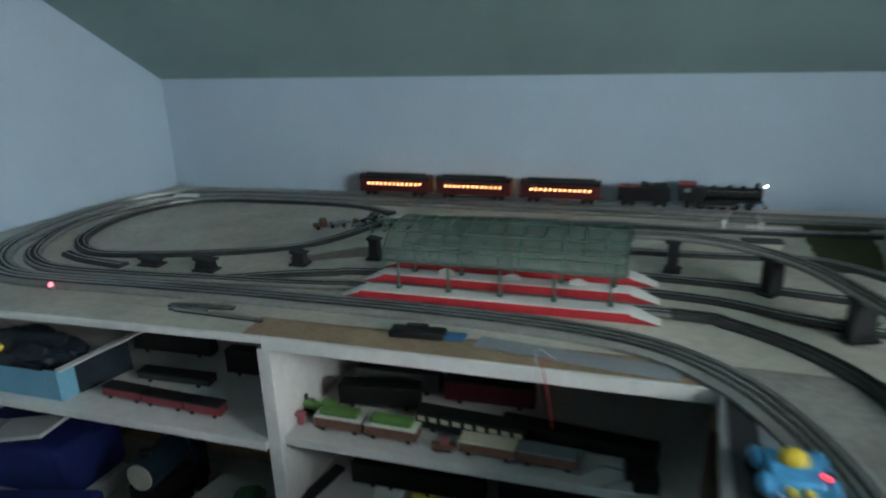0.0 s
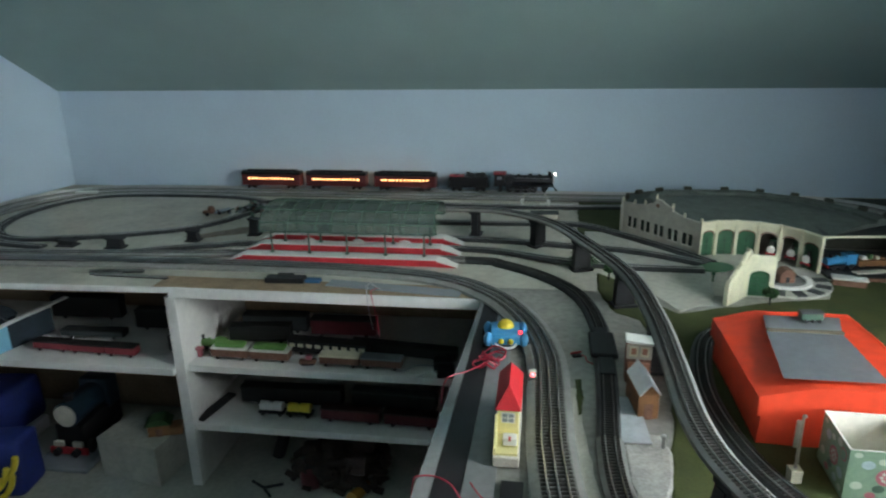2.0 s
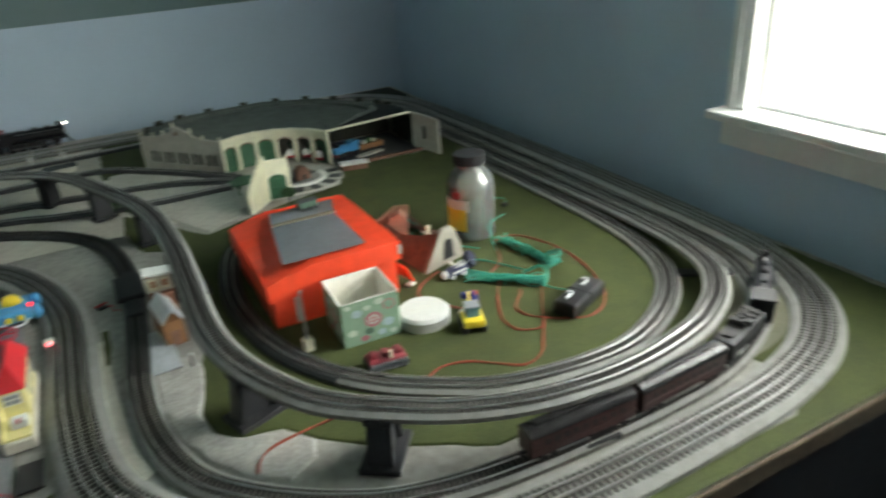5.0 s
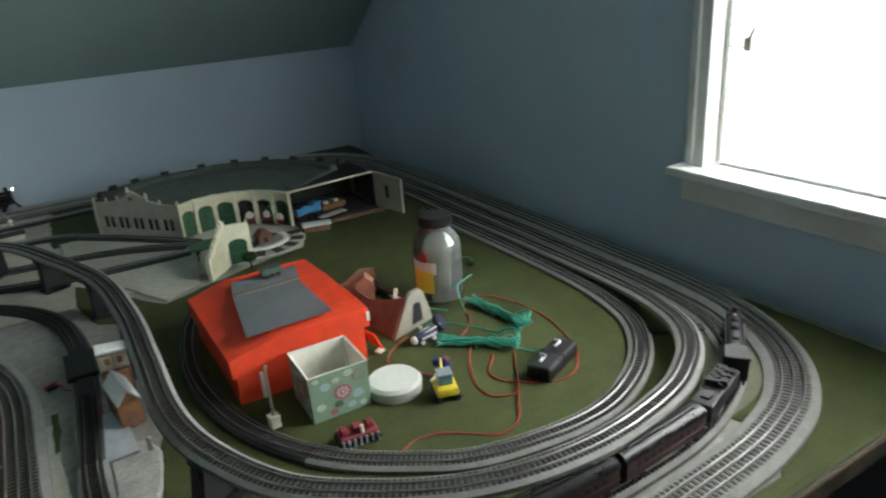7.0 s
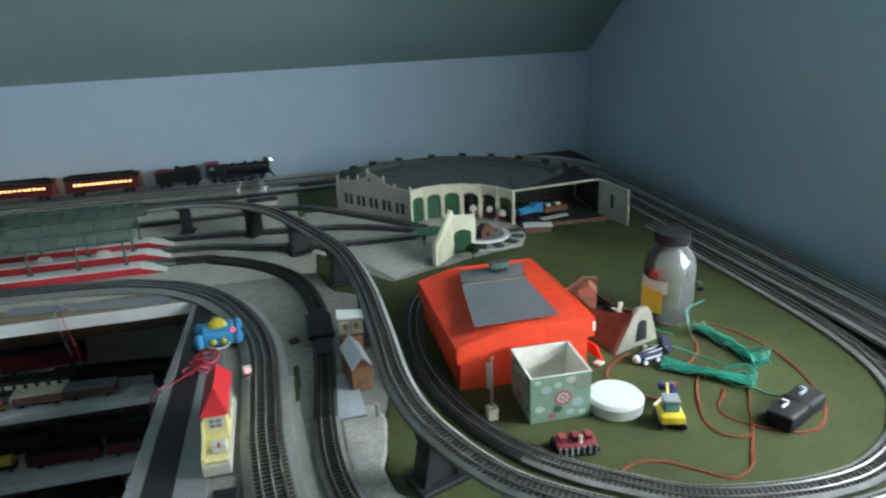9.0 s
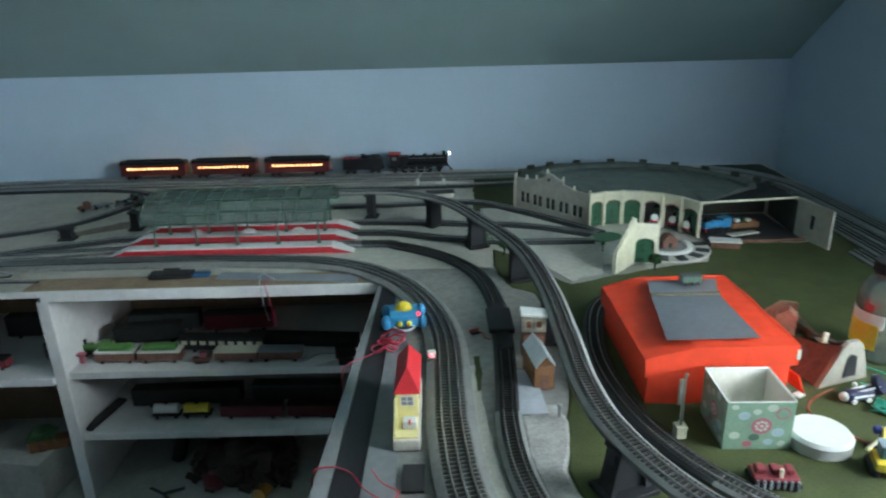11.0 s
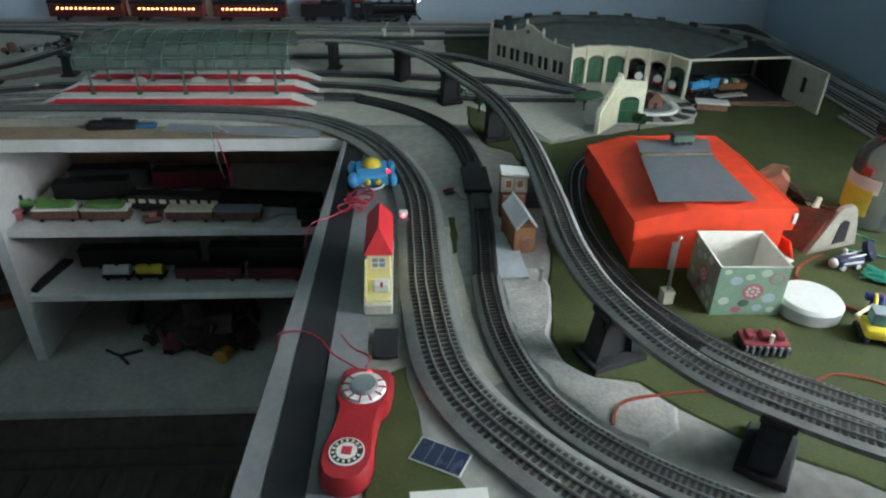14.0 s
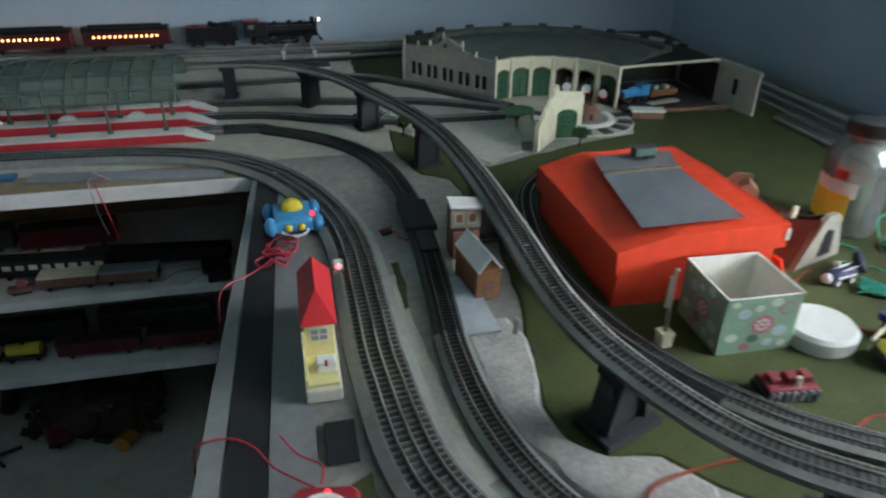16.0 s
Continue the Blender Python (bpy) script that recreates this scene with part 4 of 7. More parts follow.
prism(bm, [(0, 0), (d.length, 0), (d.length, .116), (d.length * .1, .120), (0, .120)], .008, Matrix.Translation((1.290, 2.055, T + .0023)) @ Matrix.Rotation(math.atan2(d.y, d.x), 4, "Z"))
part("end_wall", bm, M_STONE, rh, "plain stone-coloured end wall", world=True)
slot = Matrix.Translation((1.290, 2.055, T + .0023)) @ Matrix.Rotation(math.atan2(d.y, d.x), 4, "Z")
part("window", prism(bmesh.new(), [(.064, .040), (.078, .040), (.078, .082), (.064, .082)], .003, slot @ Matrix.Translation((0, -.0015, 0))), M_PIER, rh, "narrow dark window", world=True)
a, b = Vector((.990, 2.05, T + H + .003)), Vector((1.288, 2.056, T + .122))
part("roof_beam", rod(bmesh.new(), a, b, .004, seg=6), M_CREAM, rh, "long cream eaves beam over an open bay", world=True)
bm = bmesh.new()
vs = [bm.verts.new(v) for v in ((.994, 2.052, T + H), (1.290, 2.056, T + .118), (1.315, 2.30, T + .105), (1.02, 2.30, T + H + .004))]
bm.faces.new(vs)
bmesh.ops.solidify(bm, geom=bm.faces[:], thickness=.003)
part("bay_roof", bm, M_SLATE, rh, world=True)
# inner bay walls, coloured dark in place of the shade under the roof
for p, q in (((1.312, 2.30), (1.022, 2.30)), ((1.296, 2.057), (1.318, 2.297))):
    d = Vector(q) - Vector(p)
    bm = prism(bmesh.new(), [(0, 0), (d.length, 0), (d.length, .100), (0, .106)], .005, Matrix.Translation((*p, T + .0023)) @ Matrix.Rotation(math.atan2(d.y, d.x), 4, "Z"))
    part("bay_wall", bm, M_CORNER, rh, "inner wall of the open bay, shade put into its colour", world=True)
part("bay_floor", boxed(1.000, 1.285, 2.005, 2.26, T + .0023, T + .009), M_BEDDARK, rh, world=True)
part("bay_kerb", boxed(1.09, 1.296, 1.990, 2.003, T + .0023, T + .011, .001), M_BRICK, rh, "low red-brown kerb", world=True)


def engine(name, label, x, y, z, rz, length, body, front_mat, wheel=M_BLACK, group="toy engines"):
    e = thing(name, label, "toy train", x, y, z, rz, group)
    L = length
    part("frame", boxed(-L / 2, L / 2, -.013, .013, .008, .014, .001), M_BLACK, e)
    part("boiler", rod(bmesh.new(), (-L * .15, 0, .026), (L * .46, 0, .026), .0125, seg=16), body, e, smooth=True)
    part("smokebox_door", rod(bmesh.new(), (L * .46, 0, .027), (L * .50, 0, .027), .0130, .0105, 18), front_mat, e, "round pale grey front plate", smooth=True)
    cab = part("cab", boxed(-L * .48, -L * .14, -.014, .014, .014, .042, .001), body, e)
    part("cab_roof", boxed(-L * .50, -L * .12, -.016, .016, .042, .046, .0015), body, cab)
    part("funnel", rod(bmesh.new(), (L * .34, 0, .036), (L * .34, 0, .050), .004, .005, 10), M_BLACK, e)
    part("dome", ball(bmesh.new(), (L * .12, 0, .038), .006), body, e)
    part("buffer_beam", boxed(L * .47, L * .50, -.015, .015, .009, .017), M_REDMATT, e)
    for s in (-1, 1):
        for u in (-.3, 0, .3):
            part("wheel", rod(bmesh.new(), (L * u, s * .0135, .0085), (L * u, s * .0155, .0085), .0085, seg=14), wheel, e)
    return e


for x, y, rz, nm, mat in ((.904, 2.196, -118, "green", M_GREEN), (.958, 2.162, -128, "green", M_GREEN), (.990, 2.100, -142, "black", M_LOCO)):
    engine("toy_engine", nm + " toy steam engine with a pale round front in its bay", x, y, T + .0092, rz, .085, mat, M_WHITECARD)
engine("toy_engine", "bright blue toy tank engine parked in the open bay", 1.055, 2.08, T + .0092, 200, .10, M_BLUE, M_BLUE)
fl = thing("flat_wagon", "low toy flat wagon with a cream deck", "toy wagon", 1.12, 2.03, T + .0092, 15)
part("deck", boxed(-.05, .05, -.013, .013, .008, .012, .001), M_STONE, fl)
part("sole_bar", boxed(-.048, .048, -.010, .010, .004, .008), M_BLACK, fl)
for u in (-.035, .035):
    for s in (-1, 1):
        part("wheel", rod(bmesh.new(), (u, s * .010, .005), (u, s * .012, .005), .005, seg=12), M_BLACK, fl)
fl2 = thing("open_wagon", "brown toy open wagon with pale load", "toy wagon", 1.15, 2.10, T + .0092, 10)
part("body", boxed(-.045, .045, -.014, .014, .008, .026, .001), M_WOOD, fl2)
for u, w, hh, mt, lb in ((-.026, .010, .012, M_WHITECARD, "white crate"), (-.006, .008, .018, M_LEAF, "dark green lump"), (.014, .009, .010, M_CREAM, "cream crate"), (.033, .007, .006, M_WOOD, "brown crate")):
    part("load", boxed(u - w * .8, u + w * .8, -w, w * .8, .026, .026 + hh, .003), mt, fl2, lb)
for u in (-.03, .03):
    for s in (-1, 1):
        part("wheel", rod(bmesh.new(), (u, s * .011, .005), (u, s * .013, .005), .005, seg=12), M_BLACK, fl2)
plat = thing("loading_dock", "small brown dock with a white top in the open bay", "model dock", 1.038, 1.962, T + .0023, -14)
part("base", boxed(-.041, .041, -.016, .016, 0, .018), M_BRICK, plat)
part("top", boxed(-.045, .045, -.02, .02, .018, .023, .001), M_WHITECARD, plat)

tt = thing("turntable", "grey model turntable with short radiating tracks", "turntable", .860, 1.972, T + .0026)
part("pit_ring", disc(bmesh.new(), (0, 0), .133, .130, 0, .004, 48), M_YARD, tt)
part("deck", disc(bmesh.new(), (0, 0), .064, .064, .004, .0065, 40), M_BED, tt)
part("bridge", boxed(-.062, .062, -.014, .014, .0065, .010, .001, m=Matrix.Rotation(radians(35), 4, "Z")), M_BEDDARK, tt)
for a in (-142, -108, -82, -54, -26, 4, 150, 185):
    m = Matrix.Rotation(radians(a), 4, "Z")
    part("stub_track", boxed(.090, .128, -.013, .013, .004, .007, m=m), M_BEDDARK, tt)
part("kerb", sweep([Vector((.074 * math.cos(radians(a)), .074 * math.sin(radians(a)), .004)) for a in range(-160, 21, 6)], [(-.008, -.0005), (.008, -.0005), (.007, .006), (-.007, .006)]), M_WHITECARD, tt, "pale curved kerb")
hut = thing("lineside_hut", "tiny red-brown brick hut on the turntable", "model hut", .862, 1.946, T + .0128, 8)
part("wall", boxed(-.021, .021, -.014, .014, 0, .024, .001), M_BRICK, hut)
part("roof", prism(bmesh.new(), [(-.024, .024), (.024, .024), (.008, .040), (-.008, .040)], .034, Matrix.Translation((0, -.017, 0))), M_BRICK, hut)
part("doorway", boxed(-.005, .005, -.0155, -.0145, .001, .017), M_BLACK, hut)

mat_ = thing("green_oval_mat", "flat dark green oval mat on the pale yard", "mat", .700, 2.050, T + .0115, 25)
part("mat", bmesh_oval(.056, .040, .003), M_GREEN, mat_)
post = thing("yard_post", "tiny dark green post beside the oval mat", "model post", .668, 1.945, T + .0048)
part("stem", rod(bmesh.new(), (0, 0, 0), (0, 0, .024), .0025, .0018, 8), M_GREEN, post)
part("head", boxed(-.005, .005, -.003, .003, .020, .030, .001), M_GREEN, post)

gate = thing("tunnel_portal", "cream toy tunnel portal with a green door and ragged parapet", "model portal", .75, 1.84, T + .0023)
m = Matrix.Translation((.722, 1.850, T + .0023)) @ Matrix.Rotation(radians(-4), 4, "Z")
arch = [(.040 + .026 * math.cos(t), .058 + .016 * math.sin(t)) for t in [math.pi - math.pi * j / 10 for j in range(11)]]
part("front", prism(bmesh.new(), [(0, 0), (.014, 0), *arch, (.066, 0), (.078, 0), (.078, .108), (.070, .116), (.006, .118), (0, .122)], .010, m), M_PORTAL, gate, world=True)
part("door", prism(bmesh.new(), [(.014, 0), *arch, (.066, 0)], .003, m @ Matrix.Translation((0, .006, 0))), M_GREEN, gate, "green arched door", world=True)
for x, z in ((.002, .122), (.012, .118), (.074, .112)):
    part("finial", rod(bmesh.new(), m @ Vector((x, .005, z)), m @ Vector((x, .005, z + .014)), .004, .0022, 7), M_PORTAL, gate, world=True)
for z in (.004, .030, .054):
    part("door_band", boxed(.016, .064, .003, .006, z, z + .005, m=m), M_GREEN, gate, world=True)
for x in (.016, .038, .060):
    part("door_stile", boxed(x, x + .004, .0035, .006, .002, .056, m=m), M_GREEN, gate, world=True)
bm = bmesh.new()
a, b = Vector((.724, 1.852, 0)), Vector((.655, 1.778, 0))
d = b - a
crest = []
for k in range(15):
    u = k / 14
    crest.append((d.length * u, .132 - .10 * u + .024 * u * u + (.008 if k % 2 else -.003) + random.uniform(-.003, .003)))
prism(bm, [(0, 0), (0, .132), *crest[1:], (d.length, 0)], .012, Matrix.Translation((a.x, a.y, T + .0023)) @ Matrix.Rotation(math.atan2(d.y, d.x), 4, "Z"))
for k in range(9):
    p = a.lerp(b, .05 + k * .108)
    z = T + .0023 + .128 - .10 * k / 8.5 + .024 * (k / 8.5) ** 2
    box(bm, -.0032, .0032, -.004, .004, -.004, random.uniform(.007, .014), .001, m=Matrix.Translation((p.x + .003, p.y - .004, z)) @ Matrix.Rotation(math.atan2(d.y, d.x), 4, "Z"))
part("wing_wall", bm, M_PORTAL, gate, "ragged-topped wing wall stepping down", world=True)
bm = bmesh.new()
for k in range(12):
    p = a.lerp(b, .06 + k * .075)
    rod(bm, (p.x + .010, p.y - .010, T + .006), (p.x + .010, p.y - .010, T + .120 - .066 * k / 12), .0022, seg=5)
part("ribs", bm, M_PORTAL, gate, world=True)


def tree(x, y, z, h, r, seed):
    rnd = random.Random(seed)
    t = thing("model_tree", "small dark green model tree on a thin trunk", "tree", x, y, z, group="model trees")
    bm = bmesh.new()
    tube(bm, [Vector((0, 0, 0)), Vector((.001, 0, h * .4)), Vector((0, .001, h * .8))], .0025)
    for k in range(5):
        a = k * 1.26
        tube(bm, [Vector((0, 0, h * (.35 + .06 * k))), Vector((r * .7 * math.cos(a), r * .7 * math.sin(a), h * (.55 + .06 * k)))], .0012, 5)
    part("trunk", bm, M_PIER, t)
    verts, faces = [], []
    for k in range(420):
        v = Vector((rnd.gauss(0, 1), rnd.gauss(0, 1), rnd.gauss(0, 1))).normalized() * (rnd.random() ** .4)
        c = Vector((v.x * r, v.y * r, h * .70 + v.z * h * .26))
        u = Vector((rnd.gauss(0, 1), rnd.gauss(0, 1), rnd.gauss(0, .6))).normalized() * .0042
        w = u.cross(Vector((rnd.gauss(0, 1), rnd.gauss(0, 1), 1))).normalized() * .003
        n = len(verts)
        verts += [c - u, c + w, c + u, c - w]
        faces.append((n, n + 1, n + 2, n + 3))
    me = bpy.data.meshes.new("crown")
    me.from_pydata(verts, [], faces)
    me.materials.append(M_LEAF)
    ob = new("crown", me)
    ob.parent = t


tree(.775, 1.79, T + .0023, .050, .020, 5)
tree(.375, 1.94, T + .0023, .05, .016, 8)
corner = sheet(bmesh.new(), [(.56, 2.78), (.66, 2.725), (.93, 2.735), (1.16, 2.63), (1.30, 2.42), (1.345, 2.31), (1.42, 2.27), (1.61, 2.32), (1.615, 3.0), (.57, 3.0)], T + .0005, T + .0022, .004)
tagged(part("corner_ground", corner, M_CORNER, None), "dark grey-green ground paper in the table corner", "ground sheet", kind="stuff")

# ---- boxes and toys on the grass mat ----
G = T + .0024
sb = thing("shoebox", "bright orange cardboard shoebox with its lid on", "box", .69, 1.305, G, 0)


def creased(bm, amount, sag=0.0):
    """Soft dents and a sagging middle for thin card."""
    bmesh.ops.subdivide_edges(bm, edges=[e for e in bm.edges if e.calc_length() > .05], cuts=11, use_grid_fill=True)
    for v in bm.verts:
        c = v.co.copy()
        v.co += Vector((noise.noise(c * 11), noise.noise(c * 11 + Vector((7, 0, 0))), noise.noise(c * 13 + Vector((0, 5, 0))))) * amount
        v.co.z -= sag * max(0, 1 - (c.x / .137) ** 2) * max(0, 1 - (c.y / .173) ** 2)
        if c.z > .04:
            v.co.z -= max(0, -.045 - c.x) * .22 + max(0, c.y - .05) * .05
    return bm


part("body", creased(boxed(-.129, .129, -.164, .164, 0, .100), .0025), M_ORANGE, sb, smooth=False)
lid = part("lid", creased(boxed(-.137, .137, -.173, .173, .113, .119), .003, .006), M_ORANGE, sb, "creased orange lid with a deep rim")
for x0, x1, y0, y1 in ((-.1385, -.134, -.173, .173), (.134, .1385, -.173, .173), (-.137, .137, -.1745, -.170), (-.137, .137, .170, .1745)):
    part("lid_rim", creased(boxed(x0, x1, y0, y1, .081, .120), .003), M_ORANGE, lid)
flap = part("flap", boxed(-.002, .002, -.045, .03, -.022, .020, .001, m=Matrix.Translation((.150, -.115, .030)) @ Euler((0, radians(-24), radians(12))).to_matrix().to_4x4()), M_ORANGE, sb, "loose orange end flap")
part("flap_edge", boxed(-.012, .006, -.009, .006, 0, .004, .001, m=Matrix.Translation((.164, -.150, .002)) @ Matrix.Rotation(radians(30), 4, "Z")), M_WHITECARD, flap, "torn white card end")
# clear tape, drawn plain white for the highlight on it
part("tape", boxed(.133, .1398, -.1764, -.1750, .092, .112, .0005), M_WHITE, lid, "strip of clear tape with its highlight put in as white")
gc = thing("grey_card_folder", "blue-grey folded card lying on the orange shoebox", "card", .69, 1.29, G + .1195, 0)
bm = bmesh.new()
vs = [bm.verts.new(v) for v in ((.594, 1.150, .007 + G + .1195), (.765, 1.152, .006 + G + .1195), (.767, 1.347, .004 + G + .1195), (.625, 1.355, .004 + G + .1195))]
bm.faces.new(vs)
bmesh.ops.solidify(bm, geom=bm.faces[:], thickness=.003)
part("front_flap", bm, M_GREYCARD, gc, world=True)
bm = bmesh.new()
vs = [bm.verts.new(v) for v in ((.627, 1.362, .004 + G + .1195), (.768, 1.354, .004 + G + .1195), (.790, 1.428, .006 + G + .1195), (.640, 1.426, .006 + G + .1195))]
bm.faces.new(vs)
bmesh.ops.solidify(bm, geom=bm.faces[:], thickness=.003)
part("back_flap", bm, M_GREYCARD, gc, world=True)
part("spine", boxed(.627, .770, 1.349, 1.359, G + .1215, G + .1268), M_FOLD, gc, "dull brown taped fold", world=True)
tw = thing("toy_wagon", "small teal toy wagon standing on the grey card", "toy wagon", .725, 1.405, G + .1255, 4)
part("body", boxed(-.022, .022, -.010, .010, .005, .019, .002), M_CANOPY, tw)
part("roof", boxed(-.023, .023, -.011, .011, .019, .022, .001), M_SLATE, tw)
for u in (-.014, 0, .014):
    part("axle", rod(bmesh.new(), (u, -.011, .004), (u, .011, .004), .004, seg=10), M_BLACK, tw)

tb = thing("tissue_box", "empty open tissue cube printed with flowers on pale green", "tissue box", .706, 1.055, G, -2)
w, dp, h, th = .055, .055, .090, .0016
for x0, x1, y0, y1, z1 in ((-w, w, -dp, -dp + th, h), (-w, w, dp - th, dp, h), (-w, -w + th, -dp + th, dp - th, h), (w - th, w, -dp + th, dp - th, h), (-w + th, w - th, -dp + th, dp - th, th)):
    part("card_panel", boxed(x0, x1, y0, y1, 0, z1), M_TISSUE, tb, "pale green printed card panel")
e = .0008
for x0, x1, y0, y1 in ((-w + th, w - th, -dp + th, -dp + th + e), (-w + th, w - th, dp - th - e, dp - th), (-w + th, -w + th + e, -dp + th + e, dp - th - e), (w - th - e, w - th, -dp + th + e, dp - th - e)):
    part("lining", boxed(x0, x1, y0, y1, th, h), M_LINING, tb, "plain pale grey inside")
for s in (-1, 1):
    part("rim", boxed(-w - .0004, w + .0004, s * dp - .0012, s * dp + .0012, h, h + .0008), M_WHITECARD, tb, "torn white rim")
    part("rim", boxed(s * w - .0012, s * w + .0012, -dp + .0014, dp - .0014, h, h + .0008), M_WHITECARD, tb, "torn white rim")


def printed(name, mat, pts, face, lift=.0004):
    pts = [(x, z * .9) for x, z in pts]
    m = Matrix.Translation((0, -dp - lift, 0)) if face == "front" else Matrix.Rotation(radians(-90), 4, "Z") @ Matrix.Translation((0, -w - lift, 0)) @ Matrix.Diagonal((dp / w, 1, 1, 1))
    part(name, prism(bmesh.new(), pts, lift - .0001, m), mat, tb)


def round_(cx, cz, r, k=18, sq=1.0):
    return [(cx + r * math.cos(math.tau * i / k), cz + r * sq * math.sin(math.tau * i / k)) for i in range(k)]


for face in ("front", "side"):
    printed("print_flower", M_PINK, round_(.004, .050, .017), face)
    for k in range(8):
        a = math.tau * k / 8
        printed("petal", M_PALEPRINT, round_(.004 + .009 * math.cos(a), .050 + .009 * math.sin(a), .0028, 8), face, .0007)
    printed("petal", M_PALEPRINT, round_(.004, .050, .003, 8), face, .0007)
    for mat, cx, cz, r in ((M_BLUEPRINT, -.026, .072, .010), (M_PALEPRINT, -.006, .080, .007), (M_PALEPRINT, .018, .088, .009), (M_BLUEPRINT, .032, .036, .011), (M_PALEPRINT, -.038, .030, .009),
                           (M_PINK, -.016, .012, .008), (M_BLUEPRINT, .018, .016, .008), (M_PALEPRINT, .040, .012, .007), (M_CANOPY, -.006, .026, .009), (M_PALEPRINT, -.042, .090, .006)):
        printed("print_spot", mat, round_(cx, cz, r, 14, .85), face)
    ring = round_(.036, .076, .012)
    printed("print_ring", M_PINK, ring, face, .0005)
    printed("print_ring_centre", M_TISSUE, round_(.036, .076, .0095), face, .0008)

dish = thing("round_tub", "round glossy white plastic tub lid lying on the grass mat", "tub", .814, 1.012, G)
part("wall", disc(bmesh.new(), (0, 0), .050, .0515, 0, .020, 48), M_WHITE, dish, smooth=True)
bm = disc(bmesh.new(), (0, 0), .0515, .046, .020, .026, 48)
part("top", bm, M_WHITE, dish, smooth=True)

jar = thing("plastic_jar", "tall empty clear plastic jar with a dark screw cap", "jar", 1.092, 1.302, G)
prof = [(.046, 0), (.054, .004), (.056, .012), (.056, .124)] + [(.056 - .058 * (1 - math.cos(a)), .124 + .058 * math.sin(a)) for a in [radians(8 * k) for k in range(1, 8)]] + [(.036, .178), (.036, .186)]
bm = bmesh.new()
rings = []
for r, z in prof + [(r - .0015, z + (.0015 if i == 0 else 0)) for i, (r, z) in reversed(list(enumerate(prof)))]:
    rings.append([bm.verts.new((r * math.cos(math.tau * k / 40), r * math.sin(math.tau * k / 40), z)) for k in range(40)])
for a, b in zip(rings, rings[1:]):
    for k in range(40):
        bm.faces.new((a[k], a[(k + 1) % 40], b[(k + 1) % 40], b[k]))
bm.faces.new(rings[0][::-1])
bm.faces.new(rings[-1])
part("body", bm, M_JARGLASS, jar, "clear plastic body with shoulders", smooth=True)
cap = part("cap", disc(bmesh.new(), (0, 0), .0375, .0365, .183, .206, 40), M_BLACK, jar, "dark ribbed screw cap", smooth=True)
bm = bmesh.new()
for k in range(36):
    a = math.tau * k / 36
    rod(bm, (.0375 * math.cos(a), .0375 * math.sin(a), .185), (.0368 * math.cos(a), .0368 * math.sin(a), .204), .0012, seg=5)
part("cap_ribs", bm, M_BLACK, cap)


def wrap(name, mat, a0, a1, z0, z1, r, label=""):
    b = bmesh.new()
    cols = []
    for k in range(13):
        a = radians(a0 + (a1 - a0) * k / 12)
        cols.append([b.verts.new((q * math.cos(a), q * math.sin(a), z)) for q, z in ((r, z0), (r, z1), (r + .0005, z1), (r + .0005, z0))])
    for p, q in zip(cols, cols[1:]):
        for j in range(4):
            b.faces.new((p[j], p[(j + 1) % 4], q[(j + 1) % 4], q[j]))
    b.faces.new(cols[0][::-1])
    b.faces.new(cols[-1])
    part(name, b, mat, jar, label)


wrap("label_white", M_WHITECARD, 148, 234, .078, .106, .0564, "torn white label")
wrap("label_yellow", M_YELLOW, 149, 226, .030, .084, .0570, "yellow printed label")
wrap("label_red", M_RED, 192, 212, .110, .126, .0564)

cot = thing("ruined_cottage", "broken brown model cottage with a grey stone gable", "model house", .955, 1.30, G, 0)


def wall(pts, mat, x0, y0, x1, y1, thick, name, label=""):
    a = math.atan2(y1 - y0, x1 - x0)
    return part(name, prism(bmesh.new(), pts, thick, Matrix.Translation((x0, y0, G)) @ Matrix.Rotation(a, 4, "Z")), mat, cot, label, world=True)


wall([(0, 0), (.122, 0), (.114, .032), (.098, .076), (.086, .086), (.062, .086), (.050, .078), (.018, .028)], M_GABLE, .900, 1.176, 1.014, 1.214, .010, "stone_gable", "grey stone gable with a dark doorway")
wall([(.058, .012), (.090, .012), (.086, .054), (.072, .060), (.063, .054)], M_BLACK, .9005, 1.1745, 1.0145, 1.2125, .002, "doorway")
for name, low, high in (("side_slope", ((.900, 1.180), (.866, 1.400)), ((.946, 1.196, .080), (.925, 1.25, .060), (.908, 1.31, .046), (.900, 1.38, .050))),
                        ("side_slope", ((1.014, 1.218), (.985, 1.43)), ((.984, 1.214, .080), (.972, 1.26, .052), (.968, 1.33, .036), (.965, 1.42, .046)))):
    bm = bmesh.new()
    vs = [bm.verts.new((x, y, G)) for x, y in low[::-1]] + [bm.verts.new((x, y, G + z)) for x, y, z in high]
    bm.faces.new(vs)
    bmesh.ops.triangulate(bm, faces=bm.faces[:])
    bmesh.ops.solidify(bm, geom=bm.faces[:], thickness=.006)
    part(name, bm, M_COTTAGE, cot, "sloping brown broken side", world=True)
wall([(0, 0), (.115, 0), (.115, .060), (.075, .070), (.030, .052), (0, .050)], M_PEACH, .872, 1.40, .985, 1.43, .010, "rear_gable", "terracotta rear wall")
wall([(0, 0), (.040, 0), (.040, .062), (.022, .078), (0, .062)], M_PEACH, .905, 1.37, .940, 1.35, .030, "chimney_breast")
part("plank", boxed(-.005, .005, -.003, .003, 0, .062, .001, m=Matrix.Translation((.952, 1.275, G + .006)) @ Matrix.Rotation(radians(8), 4, "Y")), M_CREAM, cot, "upright cream plank", world=True)
